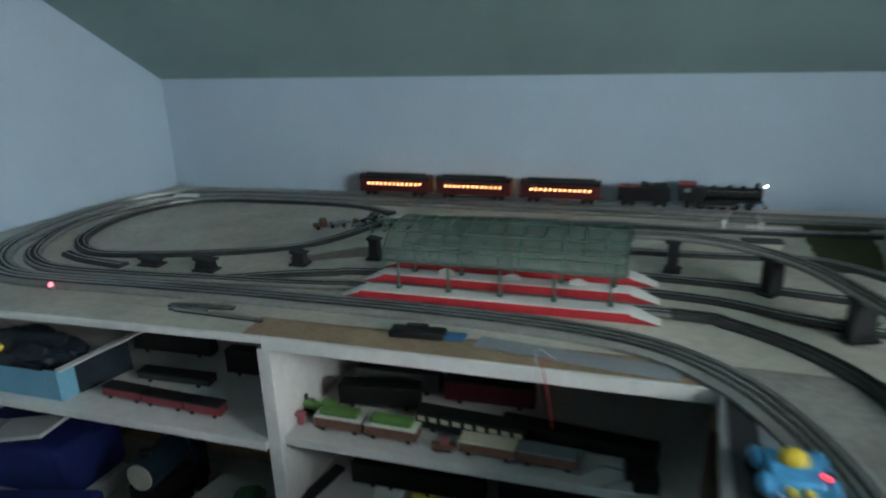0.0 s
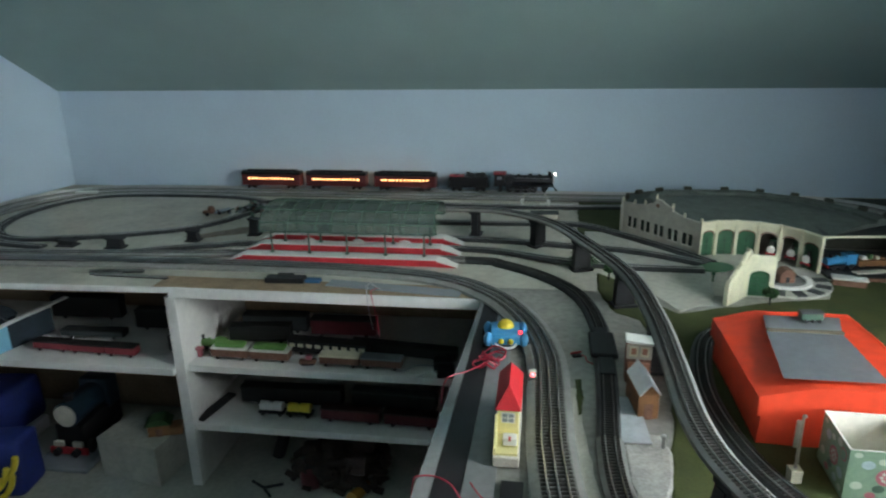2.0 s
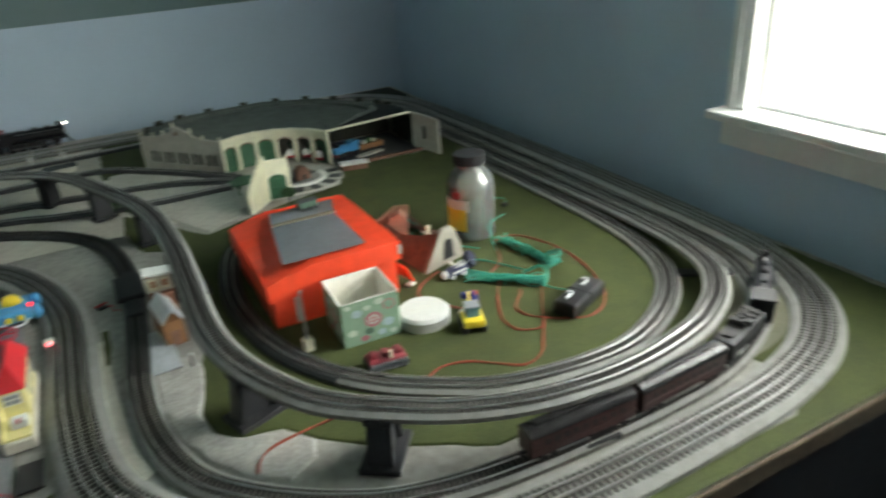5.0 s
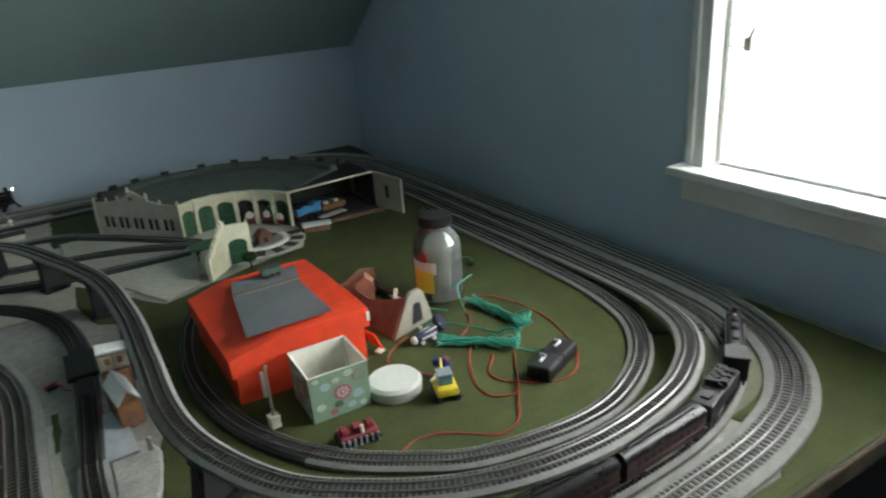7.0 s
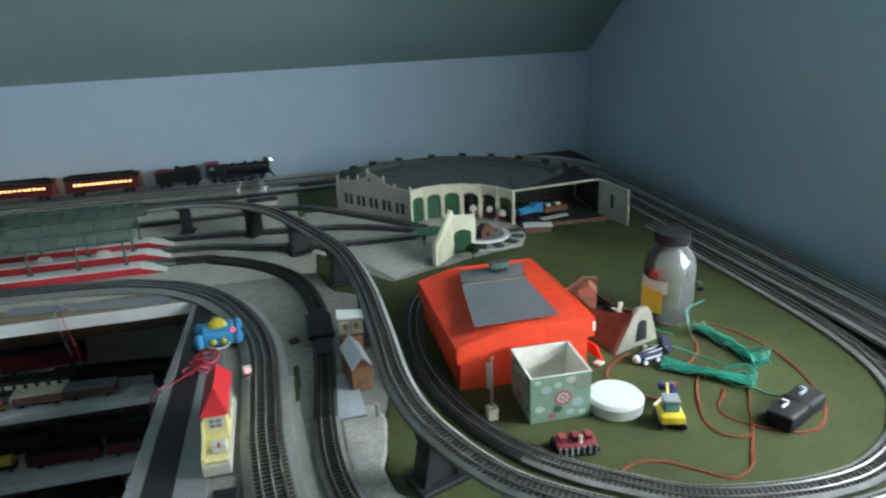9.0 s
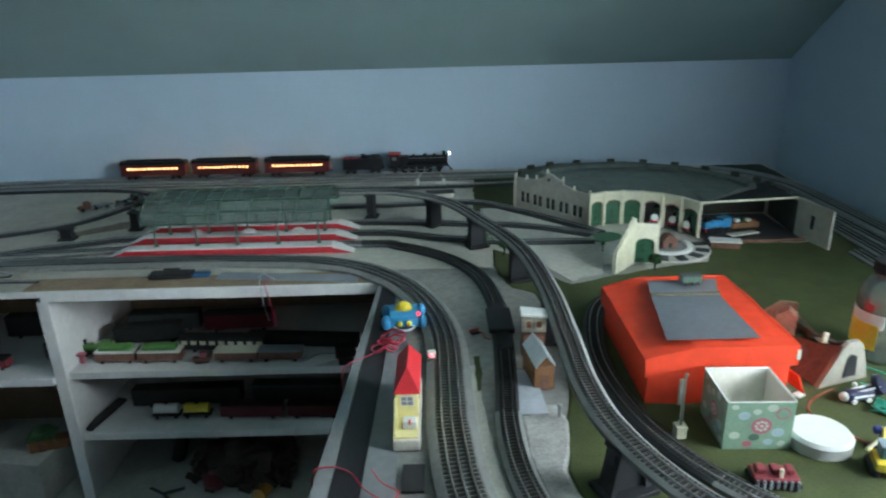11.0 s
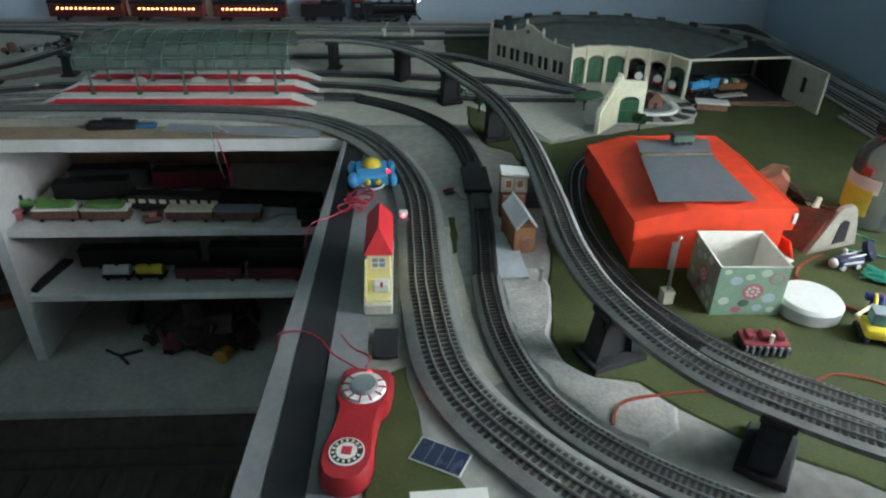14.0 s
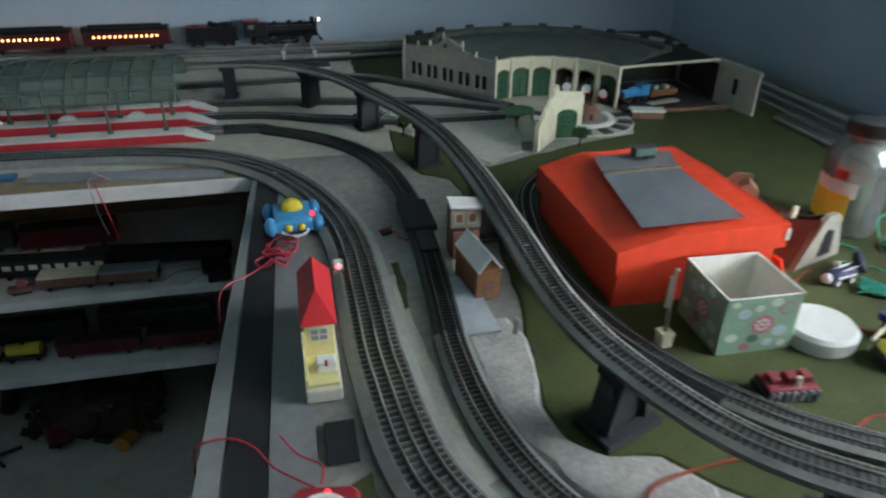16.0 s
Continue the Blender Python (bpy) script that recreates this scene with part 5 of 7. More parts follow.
for k in range(4):
    p = Vector((.955, 1.28 + .008 * k, G + .052 - .003 * k))
    part("stick", rod(bmesh.new(), p, p + Vector((.032, .004 * k - .012, -.022 - .005 * k)), .0012, seg=5), M_PALEPRINT, cot, world=True)
bm = bmesh.new()
for k in range(70):
    c = (random.uniform(.905, .985), random.uniform(1.22, 1.38), G + random.uniform(.004, .016))
    s = random.uniform(.003, .008)
    box(bm, -s, s, -s * .7, s * .7, -s * .6, s * .6, m=Matrix.Translation(c) @ Matrix.Rotation(random.uniform(0, 3), 4, "Z"))
part("rubble", bm, M_GREEN, cot, "green and brown rubble inside", world=True, kind="stuff")

pk = thing("battery_pack", "black plastic battery pack with two silver clips", "battery pack", 1.096, .895, G, 24)
part("case", boxed(-.062, .062, -.024, .024, 0, .030, .006, 3), M_BLACK, pk, smooth=True)
part("groove", boxed(-.001, .001, -.0245, .0245, .004, .0305), M_LOCO, pk)
for u in (-.032, .030):
    clip = part("clip", boxed(u - .012, u + .010, .002, .007, .030, .033, .001), M_SILVER, pk, "bent silver clip")
    part("clip_end", boxed(u + .008, u + .013, .004, .015, .030, .035, .001), M_SILVER, clip)

dz = thing("toy_bulldozer", "yellow toy digger with black tracks and a teal cab", "toy vehicle", .880, .938, G, -18)
part("body", boxed(-.020, .020, -.024, .020, .010, .026, .003), M_YELLOW, dz, smooth=True)
cb = part("cab", boxed(-.013, .013, -.010, .016, .026, .046, .002), M_TEAL, dz, "teal glazed cab")
part("cab_roof", boxed(-.014, .014, -.011, .017, .046, .0485, .001), M_GREYCARD, cb)
for s in (-1, 1):
    tr = part("crawler", boxed(s * .018 - .006, s * .018 + .006, -.026, .026, 0, .014, .005, 3), M_BLACK, dz, smooth=True)
    for u in (-.018, 0, .018):
        part("wheel", rod(bmesh.new(), (s * .018 - .0066, u, .007), (s * .018 + .0066, u, .007), .005, seg=12), M_LOCO, tr)
part("arm", rod(bmesh.new(), (0, .018, .028), (.004, .052, .046), .003, seg=6), M_YELLOW, dz)
part("bucket", boxed(-.010, .016, .046, .058, .034, .046, .003), M_NAVY, dz, "dark blue raised bucket")

hl = thing("toy_motor", "dark blue and white toy motor with a dark round fan", "toy", .955, 1.135, G, 10)
part("body", boxed(-.030, .024, -.010, .010, .004, .022, .004, 3), M_PURPLE, hl, smooth=True)
part("nose", ball(bmesh.new(), (-.032, 0, .012), .009), M_WHITE, hl, smooth=True)
part("knob", ball(bmesh.new(), (-.008, .008, .030), .0042), M_WHITE, hl, smooth=True)
for y in (-.004, .008):
    part("strut", rod(bmesh.new(), (-.014, y, .020), (.036, y, .026), .0016, seg=6), M_WHITE, hl)
part("stripe", boxed(-.020, .020, -.0108, -.0098, .012, .016), M_WHITE, hl)
part("fan", rod(bmesh.new(), (.040, .008, .022), (.044, .002, .027), .020, .018, 20), M_NAVYDARK, hl, "dark navy round fan", smooth=True)
part("fan_foot", boxed(.030, .054, .000, .022, .002, .020, .004), M_NAVYDARK, hl, smooth=True)
part("hub", rod(bmesh.new(), (.022, .006, .014), (.044, .017, .022), .004, seg=8), M_PURPLE, hl)
for u in (-.018, .012):
    part("wheel", rod(bmesh.new(), (u, -.012, .005), (u, .012, .005), .005, seg=10), M_WHITE, hl)
mn = thing("toy_crane", "small navy and red toy crane beside the wire bundle", "toy", .912, .992, G, 30)
part("base", boxed(-.014, .014, -.010, .010, 0, .010, .002), M_BLACK, mn)
part("cabin", boxed(-.008, .010, -.008, .008, .010, .032, .003), M_NAVY, mn)
part("jib", rod(bmesh.new(), (-.006, 0, .024), (-.042, .006, .012), .003, seg=6), M_CREAM, mn)
part("cap", boxed(-.004, .012, -.006, .006, .032, .038, .002), M_RED, mn)

rt = thing("toy_cart", "low red toy cart with grey pegs along the side", "toy", .694, .918, G, -6)
part("tray", boxed(-.034, .034, -.018, .018, .012, .020, .003), M_CARTRED, rt)
part("chassis", boxed(-.036, .036, -.020, .020, .004, .012, .002), M_PIER, rt)
for k in range(7):
    part("peg", rod(bmesh.new(), (-.030 + .010 * k, -.0205, .003), (-.030 + .010 * k, -.0205, .018), .0022, seg=7), M_GREYCARD, rt)
for u in (-.022, 0, .022):
    part("seat", boxed(u - .006, u + .006, -.008, .010, .020, .029, .002), M_CARTRED, rt)
part("funnel", rod(bmesh.new(), (.006, -.012, .018), (.006, -.012, .034), .003, seg=8), M_CREAM, rt)
for s in (-1, 1):
    for u in (-.024, .024):
        part("wheel", rod(bmesh.new(), (u, s * .019, .006), (u, s * .022, .006), .006, seg=12), M_BLACK, rt)

sg = thing("signal_mast", "grey model signal mast leaning on a cream block", "signal", .591, 1.040, G, 5)
blk = part("block", boxed(-.009, .009, -.009, .009, 0, .022, .001), M_CREAM, sg)
part("block_cap", boxed(-.0095, .0095, -.0095, .0095, .018, .024, .001), M_CREAM, blk)
part("mast", rod(bmesh.new(), (0, 0, .022), (.003, .006, .118), .0028, .002, 8), M_STEEL, sg)
part("arm", boxed(-.009, -.002, .000, .003, .062, .112, .001), M_STEEL, sg, "folded grey signal arm")
part("lamp", ball(bmesh.new(), (.004, .004, .118), .0030), M_STEEL, sg)

# ---- wires ----


def wire(name, label, pts, mat, r=.0013, cat="wire", z=G, twin=0.0):
    line = curve([(p[0], p[1], z + r + (p[2] if len(p) > 2 else 0)) for p in pts], False, 8)
    ob = thing(name, label, cat, *line[0])
    for k in ((-1, 1) if twin else (0,)):
        strand = []
        for n, p in enumerate(line):
            d = line[min(n + 1, len(line) - 1)] - line[max(n - 1, 0)]
            side = Vector((-d.y, d.x, 0)).normalized() * twin * k * (.35 + .65 * math.sin(n * .21 + len(line)) ** 2)
            strand.append(p + side)
        part("cable" if not twin else "strand", tube(bmesh.new(), strand, r), mat, ob, world=True)


wire("red_wire", "thin orange-red wire pair looping over the grass mat", [(1.007, .890), (1.030, .871), (1.074, .847), (1.115, .854), (1.148, .882), (1.171, .915), (1.196, .98), (1.212, 1.07), (1.204, 1.15), (1.176, 1.222), (1.140, 1.242), (1.102, 1.222), (1.090, 1.185), (1.062, 1.134), (1.018, 1.10)], M_WIRERED, .0012, twin=.0017)
wire("red_wire", "thin orange-red wire loop from under the green hank", [(1.018, 1.06), (.986, 1.02), (.950, .955), (.938, .915), (.946, .880), (.982, .864), (1.007, .888)], M_WIRERED, .0012, twin=.0016)
wire("red_wire", "short orange-red wire loop beside the battery pack", [(1.030, 1.005), (1.022, .990), (.986, .953), (.984, .920), (1.001, .896), (1.012, .888)], M_WIRERED, .0012, twin=.0015)
wire("red_wire", "orange-red wire end running under the green hank", [(1.010, .892), (1.034, .932), (1.070, .984), (1.080, 1.02)], M_WIRERED, .0012)
wire("red_wire", "thin orange-red wire pair running off the mat", [(1.007, .888), (.986, .860), (.966, .834), (.937, .797), (.894, .783), (.856, .812), (.818, .844), (.775, .856), (.745, .846), (.72, .83)], M_WIRERED, .0012, twin=.0016)
wire("red_wire", "thin orange-red wire crossing the gravel", [(.62, .832), (.597, .829), (.519, .823), (.462, .813), (.439, .793), (.43, .77)], M_WIRERED, .0012, z=T + .005, twin=.0017)
wire("red_wire", "thin orange-red wire curling between shoebox and tub lid", [(.930, 1.172), (.905, 1.161), (.866, 1.134), (.846, 1.102), (.857, 1.071), (.884, 1.020), (.905, .995)], M_WIRERED, .0012, twin=.0016)
wire("green_wire", "loose end of green wire standing up from its hank", [(1.085, 1.185), (1.092, 1.215, .022), (1.100, 1.235, .046), (1.125, 1.245, .050), (1.150, 1.250, .054)], M_WIREGREEN)
wire("green_wire", "green wire trailing from the cottage to a hank", [(.99, 1.19), (1.03, 1.17), (1.06, 1.12), (1.09, 1.065)], M_WIREGREEN)
wire("green_wire", "green wire leading to the battery pack", [(1.08, 1.0), (1.09, .965, .002), (1.10, .925, .014)], M_WIREGREEN)
wire("green_wire", "thin green wire beside the jar", [(1.06, 1.22), (1.02, 1.27, .003), (.985, 1.33, .02), (.95, 1.40, .05)], M_WIREGREEN)
for a, b, nm in (((1.121, 1.215), (1.148, 1.055), 1), ((.968, 1.100), (1.080, .995), 2)):
    bundle = thing("wire_bundle", "loose tied hank of green wire on the mat", "wire bundle", (a[0] + b[0]) / 2, (a[1] + b[1]) / 2, G, group="wire bundles")
    rnd = random.Random(nm)
    d = Vector((b[0] - a[0], b[1] - a[1], 0))
    s = Vector((-d.y, d.x, 0)).normalized()
    for k in range(20):
        off = rnd.uniform(-.013, .013)
        pts = []
        for u in (-.04, .12, .3, .5, .7, .88, 1.05):
            wob = rnd.uniform(-.004, .004) + off * (1.5 if u in (-.04, 1.05) else (1 - .4 * math.sin(u * 3.1)))
            p = Vector((a[0], a[1], G + .0015 + rnd.uniform(.0, .018))) + d * (u + rnd.uniform(-.02, .02)) + s * wob
            pts.append(tuple(p))
        if k % 5 == 0:
            pts.append((pts[-1][0] + s.x * .03 - d.x * .1, pts[-1][1] + s.y * .03 - d.y * .1, G + .022))
            pts.append((pts[-1][0] - d.x * .25, pts[-1][1] - d.y * .25, G + .003))
        part("strand", tube(bmesh.new(), curve(pts, False, 5), .0014, 5), M_WIREGREEN, bundle, world=True)
    c = Vector((a[0], a[1], G + .006)) + d * .5
    part("tie", tube(bmesh.new(), [c + (s * math.cos(t) + Vector((0, 0, .7 * math.sin(t)))) * .012 for t in [math.tau * k / 12 for k in range(13)]], .0016), M_WIREGREEN, bundle, world=True)

plug = thing("black_plug", "tiny black plug on the end of green wire", "plug", 1.248, 1.405, G, 25)
part("block", boxed(-.008, .008, -.006, .006, 0, .009, .002), M_BLACK, plug)
part("lead", tube(bmesh.new(), curve([(.006, 0, .005), (.020, .012, .010), (.030, .035, .006), (.026, .055, .002)], False, 6), .0012, 5), M_WIREGREEN, plug, "green wire tail")

# ---- things along the table edge ----
S = T + .0045
st = thing("toy_station", "yellow toy station building with a red hipped roof", "toy building", .124, 1.115, S, 0)
part("base", boxed(.102 - .124, .147 - .124, -.100, .106, 0, .020, .003), M_STONE, st, "pale grey plinth")
part("wall", boxed(-.018, .020, -.035, .092, .020, .0735, .002), M_YELLOWWALL, st)
bm = bmesh.new()
e0, e1, rd = Vector((-.022, -.040, .073)), Vector((.024, .098, .073)), .101
vs = [bm.verts.new(v) for v in ((e0.x, e0.y, e0.z), (e1.x, e0.y, e0.z), (e1.x, e1.y, e0.z), (e0.x, e1.y, e0.z), (.001, .004, rd), (.001, .090, rd))]
for f in ((0, 1, 4), (1, 2, 5, 4), (2, 3, 5), (3, 0, 4, 5), (3, 2, 1, 0)):
    bm.faces.new([vs[i] for i in f])
part("roof", bm, M_ROOFRED, st, "bright red hipped roof")
wn1 = part("window", boxed(-.011, .013, -.0362, -.0348, .047, .067), M_WHITECARD, st, "white framed window")
for a, b in ((-.009, .0), (.002, .011)):
    for z in (.049, .058):
        part("pane", boxed(a, b, -.0368, -.0360, z, z + .007), M_GREYCARD, wn1)
bm = prism(bmesh.new(), [(-.094, .020), (-.036, .020), (-.036, .064), (-.046, .052), (-.060, .041), (-.078, .034), (-.094, .031)], .004, Matrix.Translation((-.017, 0, 0)) @ Matrix.Rotation(radians(90), 4, "Z"))
part("porch_wall", bm, M_YELLOWWALL, st, "curved yellow porch wall")
part("porch_floor", boxed(-.017, .020, -.094, -.035, .020, .024), M_YELLOWWALL, st)
sgn = part("sign", boxed(-.006, .018, -.075, -.055, .026, .040, .002), M_WHITE, st, "white sign with an unreadable red mark")
part("sign_mark", boxed(.004, .008, -.0755, -.068, .036, .0405), M_REDMATT, sgn)
for y in (0.0, .035, .068):
    part("side_window", boxed(.0195, .0210, y, y + .018, .036, .056), M_GREYCARD, st)

bt = thing("blue_toy_buggy", "chunky blue toy buggy with a yellow dome and red wires", "toy vehicle", .099, 1.500, T + .0035, 4)
part("body", boxed(-.034, .034, -.040, .043, .009, .032, .008, 3), M_BLUE, bt, smooth=True)
part("bonnet", prism(bmesh.new(), [(-.044, .012), (-.040, .027), (-.012, .036), (.030, .036), (.040, .024), (.040, .012)], .064, Matrix.Translation((.032, 0, 0)) @ Matrix.Rotation(radians(90), 4, "Z")), M_BLUE, bt, "sloping blue bonnet")
dome = part("dome", ball(bmesh.new(), (0, .006, .034), .0205, 1.0, .86, .98, 24), M_YELLOW, bt, "yellow ribbed dome", smooth=True)
for k in range(-3, 4):
    u = k * .0052
    rr = math.sqrt(max(0, .0205 ** 2 - u * u))
    part("dome_rib", tube(bmesh.new(), [Vector((u, .006 - .86 * rr * math.cos(t), .034 + .98 * rr * math.sin(t))) for t in [math.pi * q / 12 for q in range(13)]], .0010, 5), M_YELLOW, dome)
for s_ in (-1, 1):
    for u in (-.028, .032):
        w_ = part("wheel_arch", ball(bmesh.new(), (s_ * .041, u, .018), .0185, .62, 1.10, .86, 18), M_BLUE, bt, "rounded blue mudguard", smooth=True)
        part("wheel", rod(bmesh.new(), (s_ * .038, u, .0095), (s_ * .054, u, .0095), .0095, seg=18), M_BLACK, w_, smooth=True)
    part("headlight", ball(bmesh.new(), (s_ * .011, -.044, .020), .0068, seg=14), M_YELLOW, bt, "yellow round headlight", smooth=True)
part("bumper", tube(bmesh.new(), curve([(-.026, -.036, .018), (-.018, -.047, .009), (0, -.050, .006), (.018, -.047, .009), (.026, -.036, .018)], False, 6), .0028, 8), M_SILVER, bt, "curved silver bumper", smooth=True)
part("led", ball(bmesh.new(), (.033, -.026, .036), .0042), M_LEDRED, bt, "glowing red light")
tang = thing("red_wire_tangle", "loose tangle of thin bright red wire", "wire", .075, 1.41, T + .0035)
rnd = random.Random(11)
for k in range(3):
    pts, a0 = [], rnd.uniform(0, 6)
    cx, cy = .068 + rnd.uniform(-.02, .03), 1.388 + rnd.uniform(-.02, .03)
    for j in range(13):
        a = a0 + j * .75
        q = rnd.uniform(.016, .026)
        pts.append((cx + q * math.cos(a) * 1.2, cy + q * math.sin(a), T + .006 + rnd.uniform(0, .018)))
    part("loop", tube(bmesh.new(), curve(pts, False, 6), .0019, 6), M_WIREPINK, tang, world=True)
wire("red_wire", "bright red wire draped off the table edge", [(.105, .882, .004), (.086, .896, .006), (.062, .919, .005), (.040, .951, .008), (.012, .972, .005), (-.014, .972, .004), (-.026, .971, -.006), (-.034, .970, -.07)], M_WIREPINK, z=T + .003)
wire("red_wire", "bright red wire leading to the red handset", [(.070, .965, .004), (.09, .93, .006), (.115, .905, .01), (.112, .872, .02)], M_WIREPINK, z=T + .003)
wire("red_wire", "bright red wire along the black strip", [(.06, 1.38, .003), (.03, 1.34, .004), (-.015, 1.30, .002), (-.025, 1.29, -.05)], M_WIREPINK, z=T + .003)

tl = thing("trackside_lamp", "small grey lineside lamp with a glowing pink light", "model lamp", .165, 1.318, T + .0005)
part("post", boxed(-.009, .009, -.014, .008, 0, .018, .001), M_BEDLIGHT, tl)
part("hood", boxed(-.0085, .0085, -.008, .008, .018, .027, .002), M_LINING, tl)
part("light", ball(bmesh.new(), (0, -.009, .022), .0042), M_LEDPINK, tl, "glowing pink light")
tl2 = thing("trackside_lamp", "small lineside lamp with a glowing red light on the plywood", "model lamp", -1.60, 1.875, T + .0005)
part("post", boxed(-.010, .010, -.006, .006, 0, .012, .002), M_GREYCARD, tl2)
part("light", ball(bmesh.new(), (0, -.003, .015), .0065), M_LEDPINK, tl2, "glowing red light")

hs = thing("red_remote_handset", "red train remote with a silver dial and round badge", "remote control", .104, .770, T + .0043, -8)
half = [(.028, .096), (.0345, .089), (.036, .070), (.036, .045), (.033, .032), (.0275, .024), (.026, .005), (.0265, -.018), (.0295, -.036), (.032, -.055), (.030, -.075), (.022, -.090), (.010, -.097)]
sm = half + [(-x, y) for x, y in reversed(half)]
bm = bmesh.new()
low = [bm.verts.new((x, y, 0)) for x, y in sm]
mid = [bm.verts.new((x, y, .018)) for x, y in sm]
top = [bm.verts.new((x * .88, y * .95, .026)) for x, y in sm]
for p, q in ((low, mid), (mid, top)):
    for k in range(len(sm)):
        bm.faces.new((p[k], p[(k + 1) % len(sm)], q[(k + 1) % len(sm)], q[k]))
bm.faces.new(top)
bm.faces.new(low[::-1])
part("shell", bm, M_RED, hs, "glossy red waisted shell", smooth=True)
bez = part("dial_bezel", disc(bmesh.new(), (0, .054), .030, .027, .025, .030, 36), M_WHITECARD, hs, "silver-grey segmented ring", smooth=True)
for k in range(9):
    a = radians(-215 + k * 31)
    part("ring_gap", boxed(.019, .029, -.0012, .0012, .0285, .0306, m=Matrix.Translation((0, .054, 0)) @ Matrix.Rotation(a, 4, "Z")), M_REDMATT, bez)
part("dial", disc(bmesh.new(), (0, .054), .019, .016, .029, .036, 36), M_STEEL, hs, "brushed silver speed dial", smooth=True)
bad = part("badge", disc(bmesh.new(), (0, -.054), .021, .021, .0255, .0275, 36), M_WHITECARD, hs, "round cream badge", smooth=True)
part("badge_ring", disc(bmesh.new(), (0, -.054), .019, .019, .0275, .028, 36), M_LOCO, bad)
for k in range(14):
    a = radians(25 + k * 24.3)
    part("badge_bar", boxed(.0140, .0178, -.0014, .0014, .028, .0284, m=Matrix.Translation((0, -.054, 0)) @ Matrix.Rotation(a, 4, "Z")), M_CREAM, bad)
part("badge_centre", disc(bmesh.new(), (0, -.054), .0125, .0125, .028, .0286, 36), M_WHITECARD, bad)
part("badge_mark", boxed(-.006, .006, -.060, -.048, .0286, .029, .0), M_REDMATT, bad)
part("led", ball(bmesh.new(), (.002, .084, .026), .0036), M_LEDRED, hs, "glowing red light")

pd = thing("black_pad", "square black foam pad beside the toy station", "pad", .138, .944, T + .0045, 0, "pads")
part("pad", boxed(-.018, .018, -.033, .033, 0, .004, .001), M_BLACK, pd)
sp = thing("solar_card", "small dark blue panel with a white border on the grass", "card", .207, .729, G, -28)
part("border", boxed(-.034, .034, -.019, .019, 0, .0015), M_WHITECARD, sp)
part("panel", boxed(-.032, .032, -.0175, .0175, .0015, .0024), M_SOLAR, sp, "dark blue ribbed panel")
for u in (-.015, 0, .015):
    part("line", boxed(u - .0003, u + .0003, -.016, .016, .0024, .0027), M_GREYCARD, sp)
wc = thing("white_card_slip", "plain white card slip on the table corner", "card", .215, .645, G, 2)
part("card", boxed(-.045, .045, -.035, .035, 0, .0015), M_WHITECARD, wc)

sh = thing("model_shed", "brown wooden model shed with a bright silver roof", "model house", .377, 1.240, T + .0022, 8)
part("wall", boxed(-.0195, .0195, -.042, .046, 0, .050, .001), M_WOOD, sh)
part("gable", prism(bmesh.new(), [(-.0195, .050), (.0195, .050), (0, .074)], .086, Matrix.Translation((0, -.041, 0))), M_WOOD, sh)
for s in (-1, 1):
    part("roof_slope", boxed(-.001, .031, -.046, .050, -.0015, .0015, m=Matrix.Translation((0, 0, .0775)) @ Matrix.Rotation(radians(0 if s > 0 else 180), 4, "Z") @ Matrix.Rotation(radians(50), 4, "Y")), M_SILVER, sh, "bright silver roof slope")
for k in range(7):
    part("board_joint", boxed(-.0201, -.0193, -.040 + .0125 * k, -.0392 + .0125 * k, .002, .046), M_BLACK, sh)
part("door", boxed(-.008, .008, -.0432, -.0418, 0, .032), M_BRICK, sh)
sa = thing("card_ramp", "pale grey card ramp in front of the model shed", "card", .350, 1.165, T + .0022, 2)
part("card", boxed(-.030, .026, -.055, .10, .004, .006), M_PALECARD, sa)
part("foot", boxed(-.030, .026, -.055, .10, 0, .004), M_GREYTOP, sa)
mh = thing("model_house", "small brick model house with a tilted white roof", "model house", .381, 1.352, T + .0022, -3)
part("wall", boxed(-.025, .025, -.018, .018, 0, .0885, .001), M_BRICK, mh)
part("front", boxed(-.0252, .0252, -.0190, -.0182, .056, .0886), M_STONE, mh, "pale upper front wall")
part("roof", boxed(-.0275, .0275, -.024, .020, -.003, .003, .001, m=Matrix.Translation((0, 0, .093)) @ Matrix.Rotation(radians(-3), 4, "X") @ Matrix.Rotation(radians(5), 4, "Y")), M_WHITE, mh, "tilted white roof")
for u in (-.011, .011):
    w_ = part("window", boxed(u - .0085, u + .0085, -.0202, -.0186, .062, .084), M_CREAM, mh, "pale framed window")
    part("pane", boxed(u - .005, u + .005, -.0208, -.0198, .067, .081), M_PEACH, w_)
part("bay", boxed(-.021, .021, -.026, -.0192, 0, .050, .001), M_PEACH, mh, "terracotta lower bay")
pump = thing("water_tap", "tiny silver model pump on the gravel", "model pump", .395, 1.10, T + .008)
part("stem", rod(bmesh.new(), (0, 0, 0), (0, 0, .020), .004, .003, 8), M_STEEL, pump)
part("top", ball(bmesh.new(), (0, 0, .022), .005), M_STEEL, pump)

lv = thing("point_lever", "small red switch lever beside the black track", "switch lever", .262, 1.445, T + .0005, 20)
part("base", boxed(-.010, .010, -.006, .006, 0, .005, .001), M_BLACK, lv)
part("handle", rod(bmesh.new(), (-.012, .006, .006), (.010, -.002, .012), .0022, seg=6), M_REDMATT, lv, "red handle")
part("lead", tube(bmesh.new(), curve([(.008, 0, .004), (.016, -.012, .003), (.012, -.03, .002), (.020, -.045, .002)], False, 6), .0012, 5), M_REDMATT, lv)

# ---- trains ----


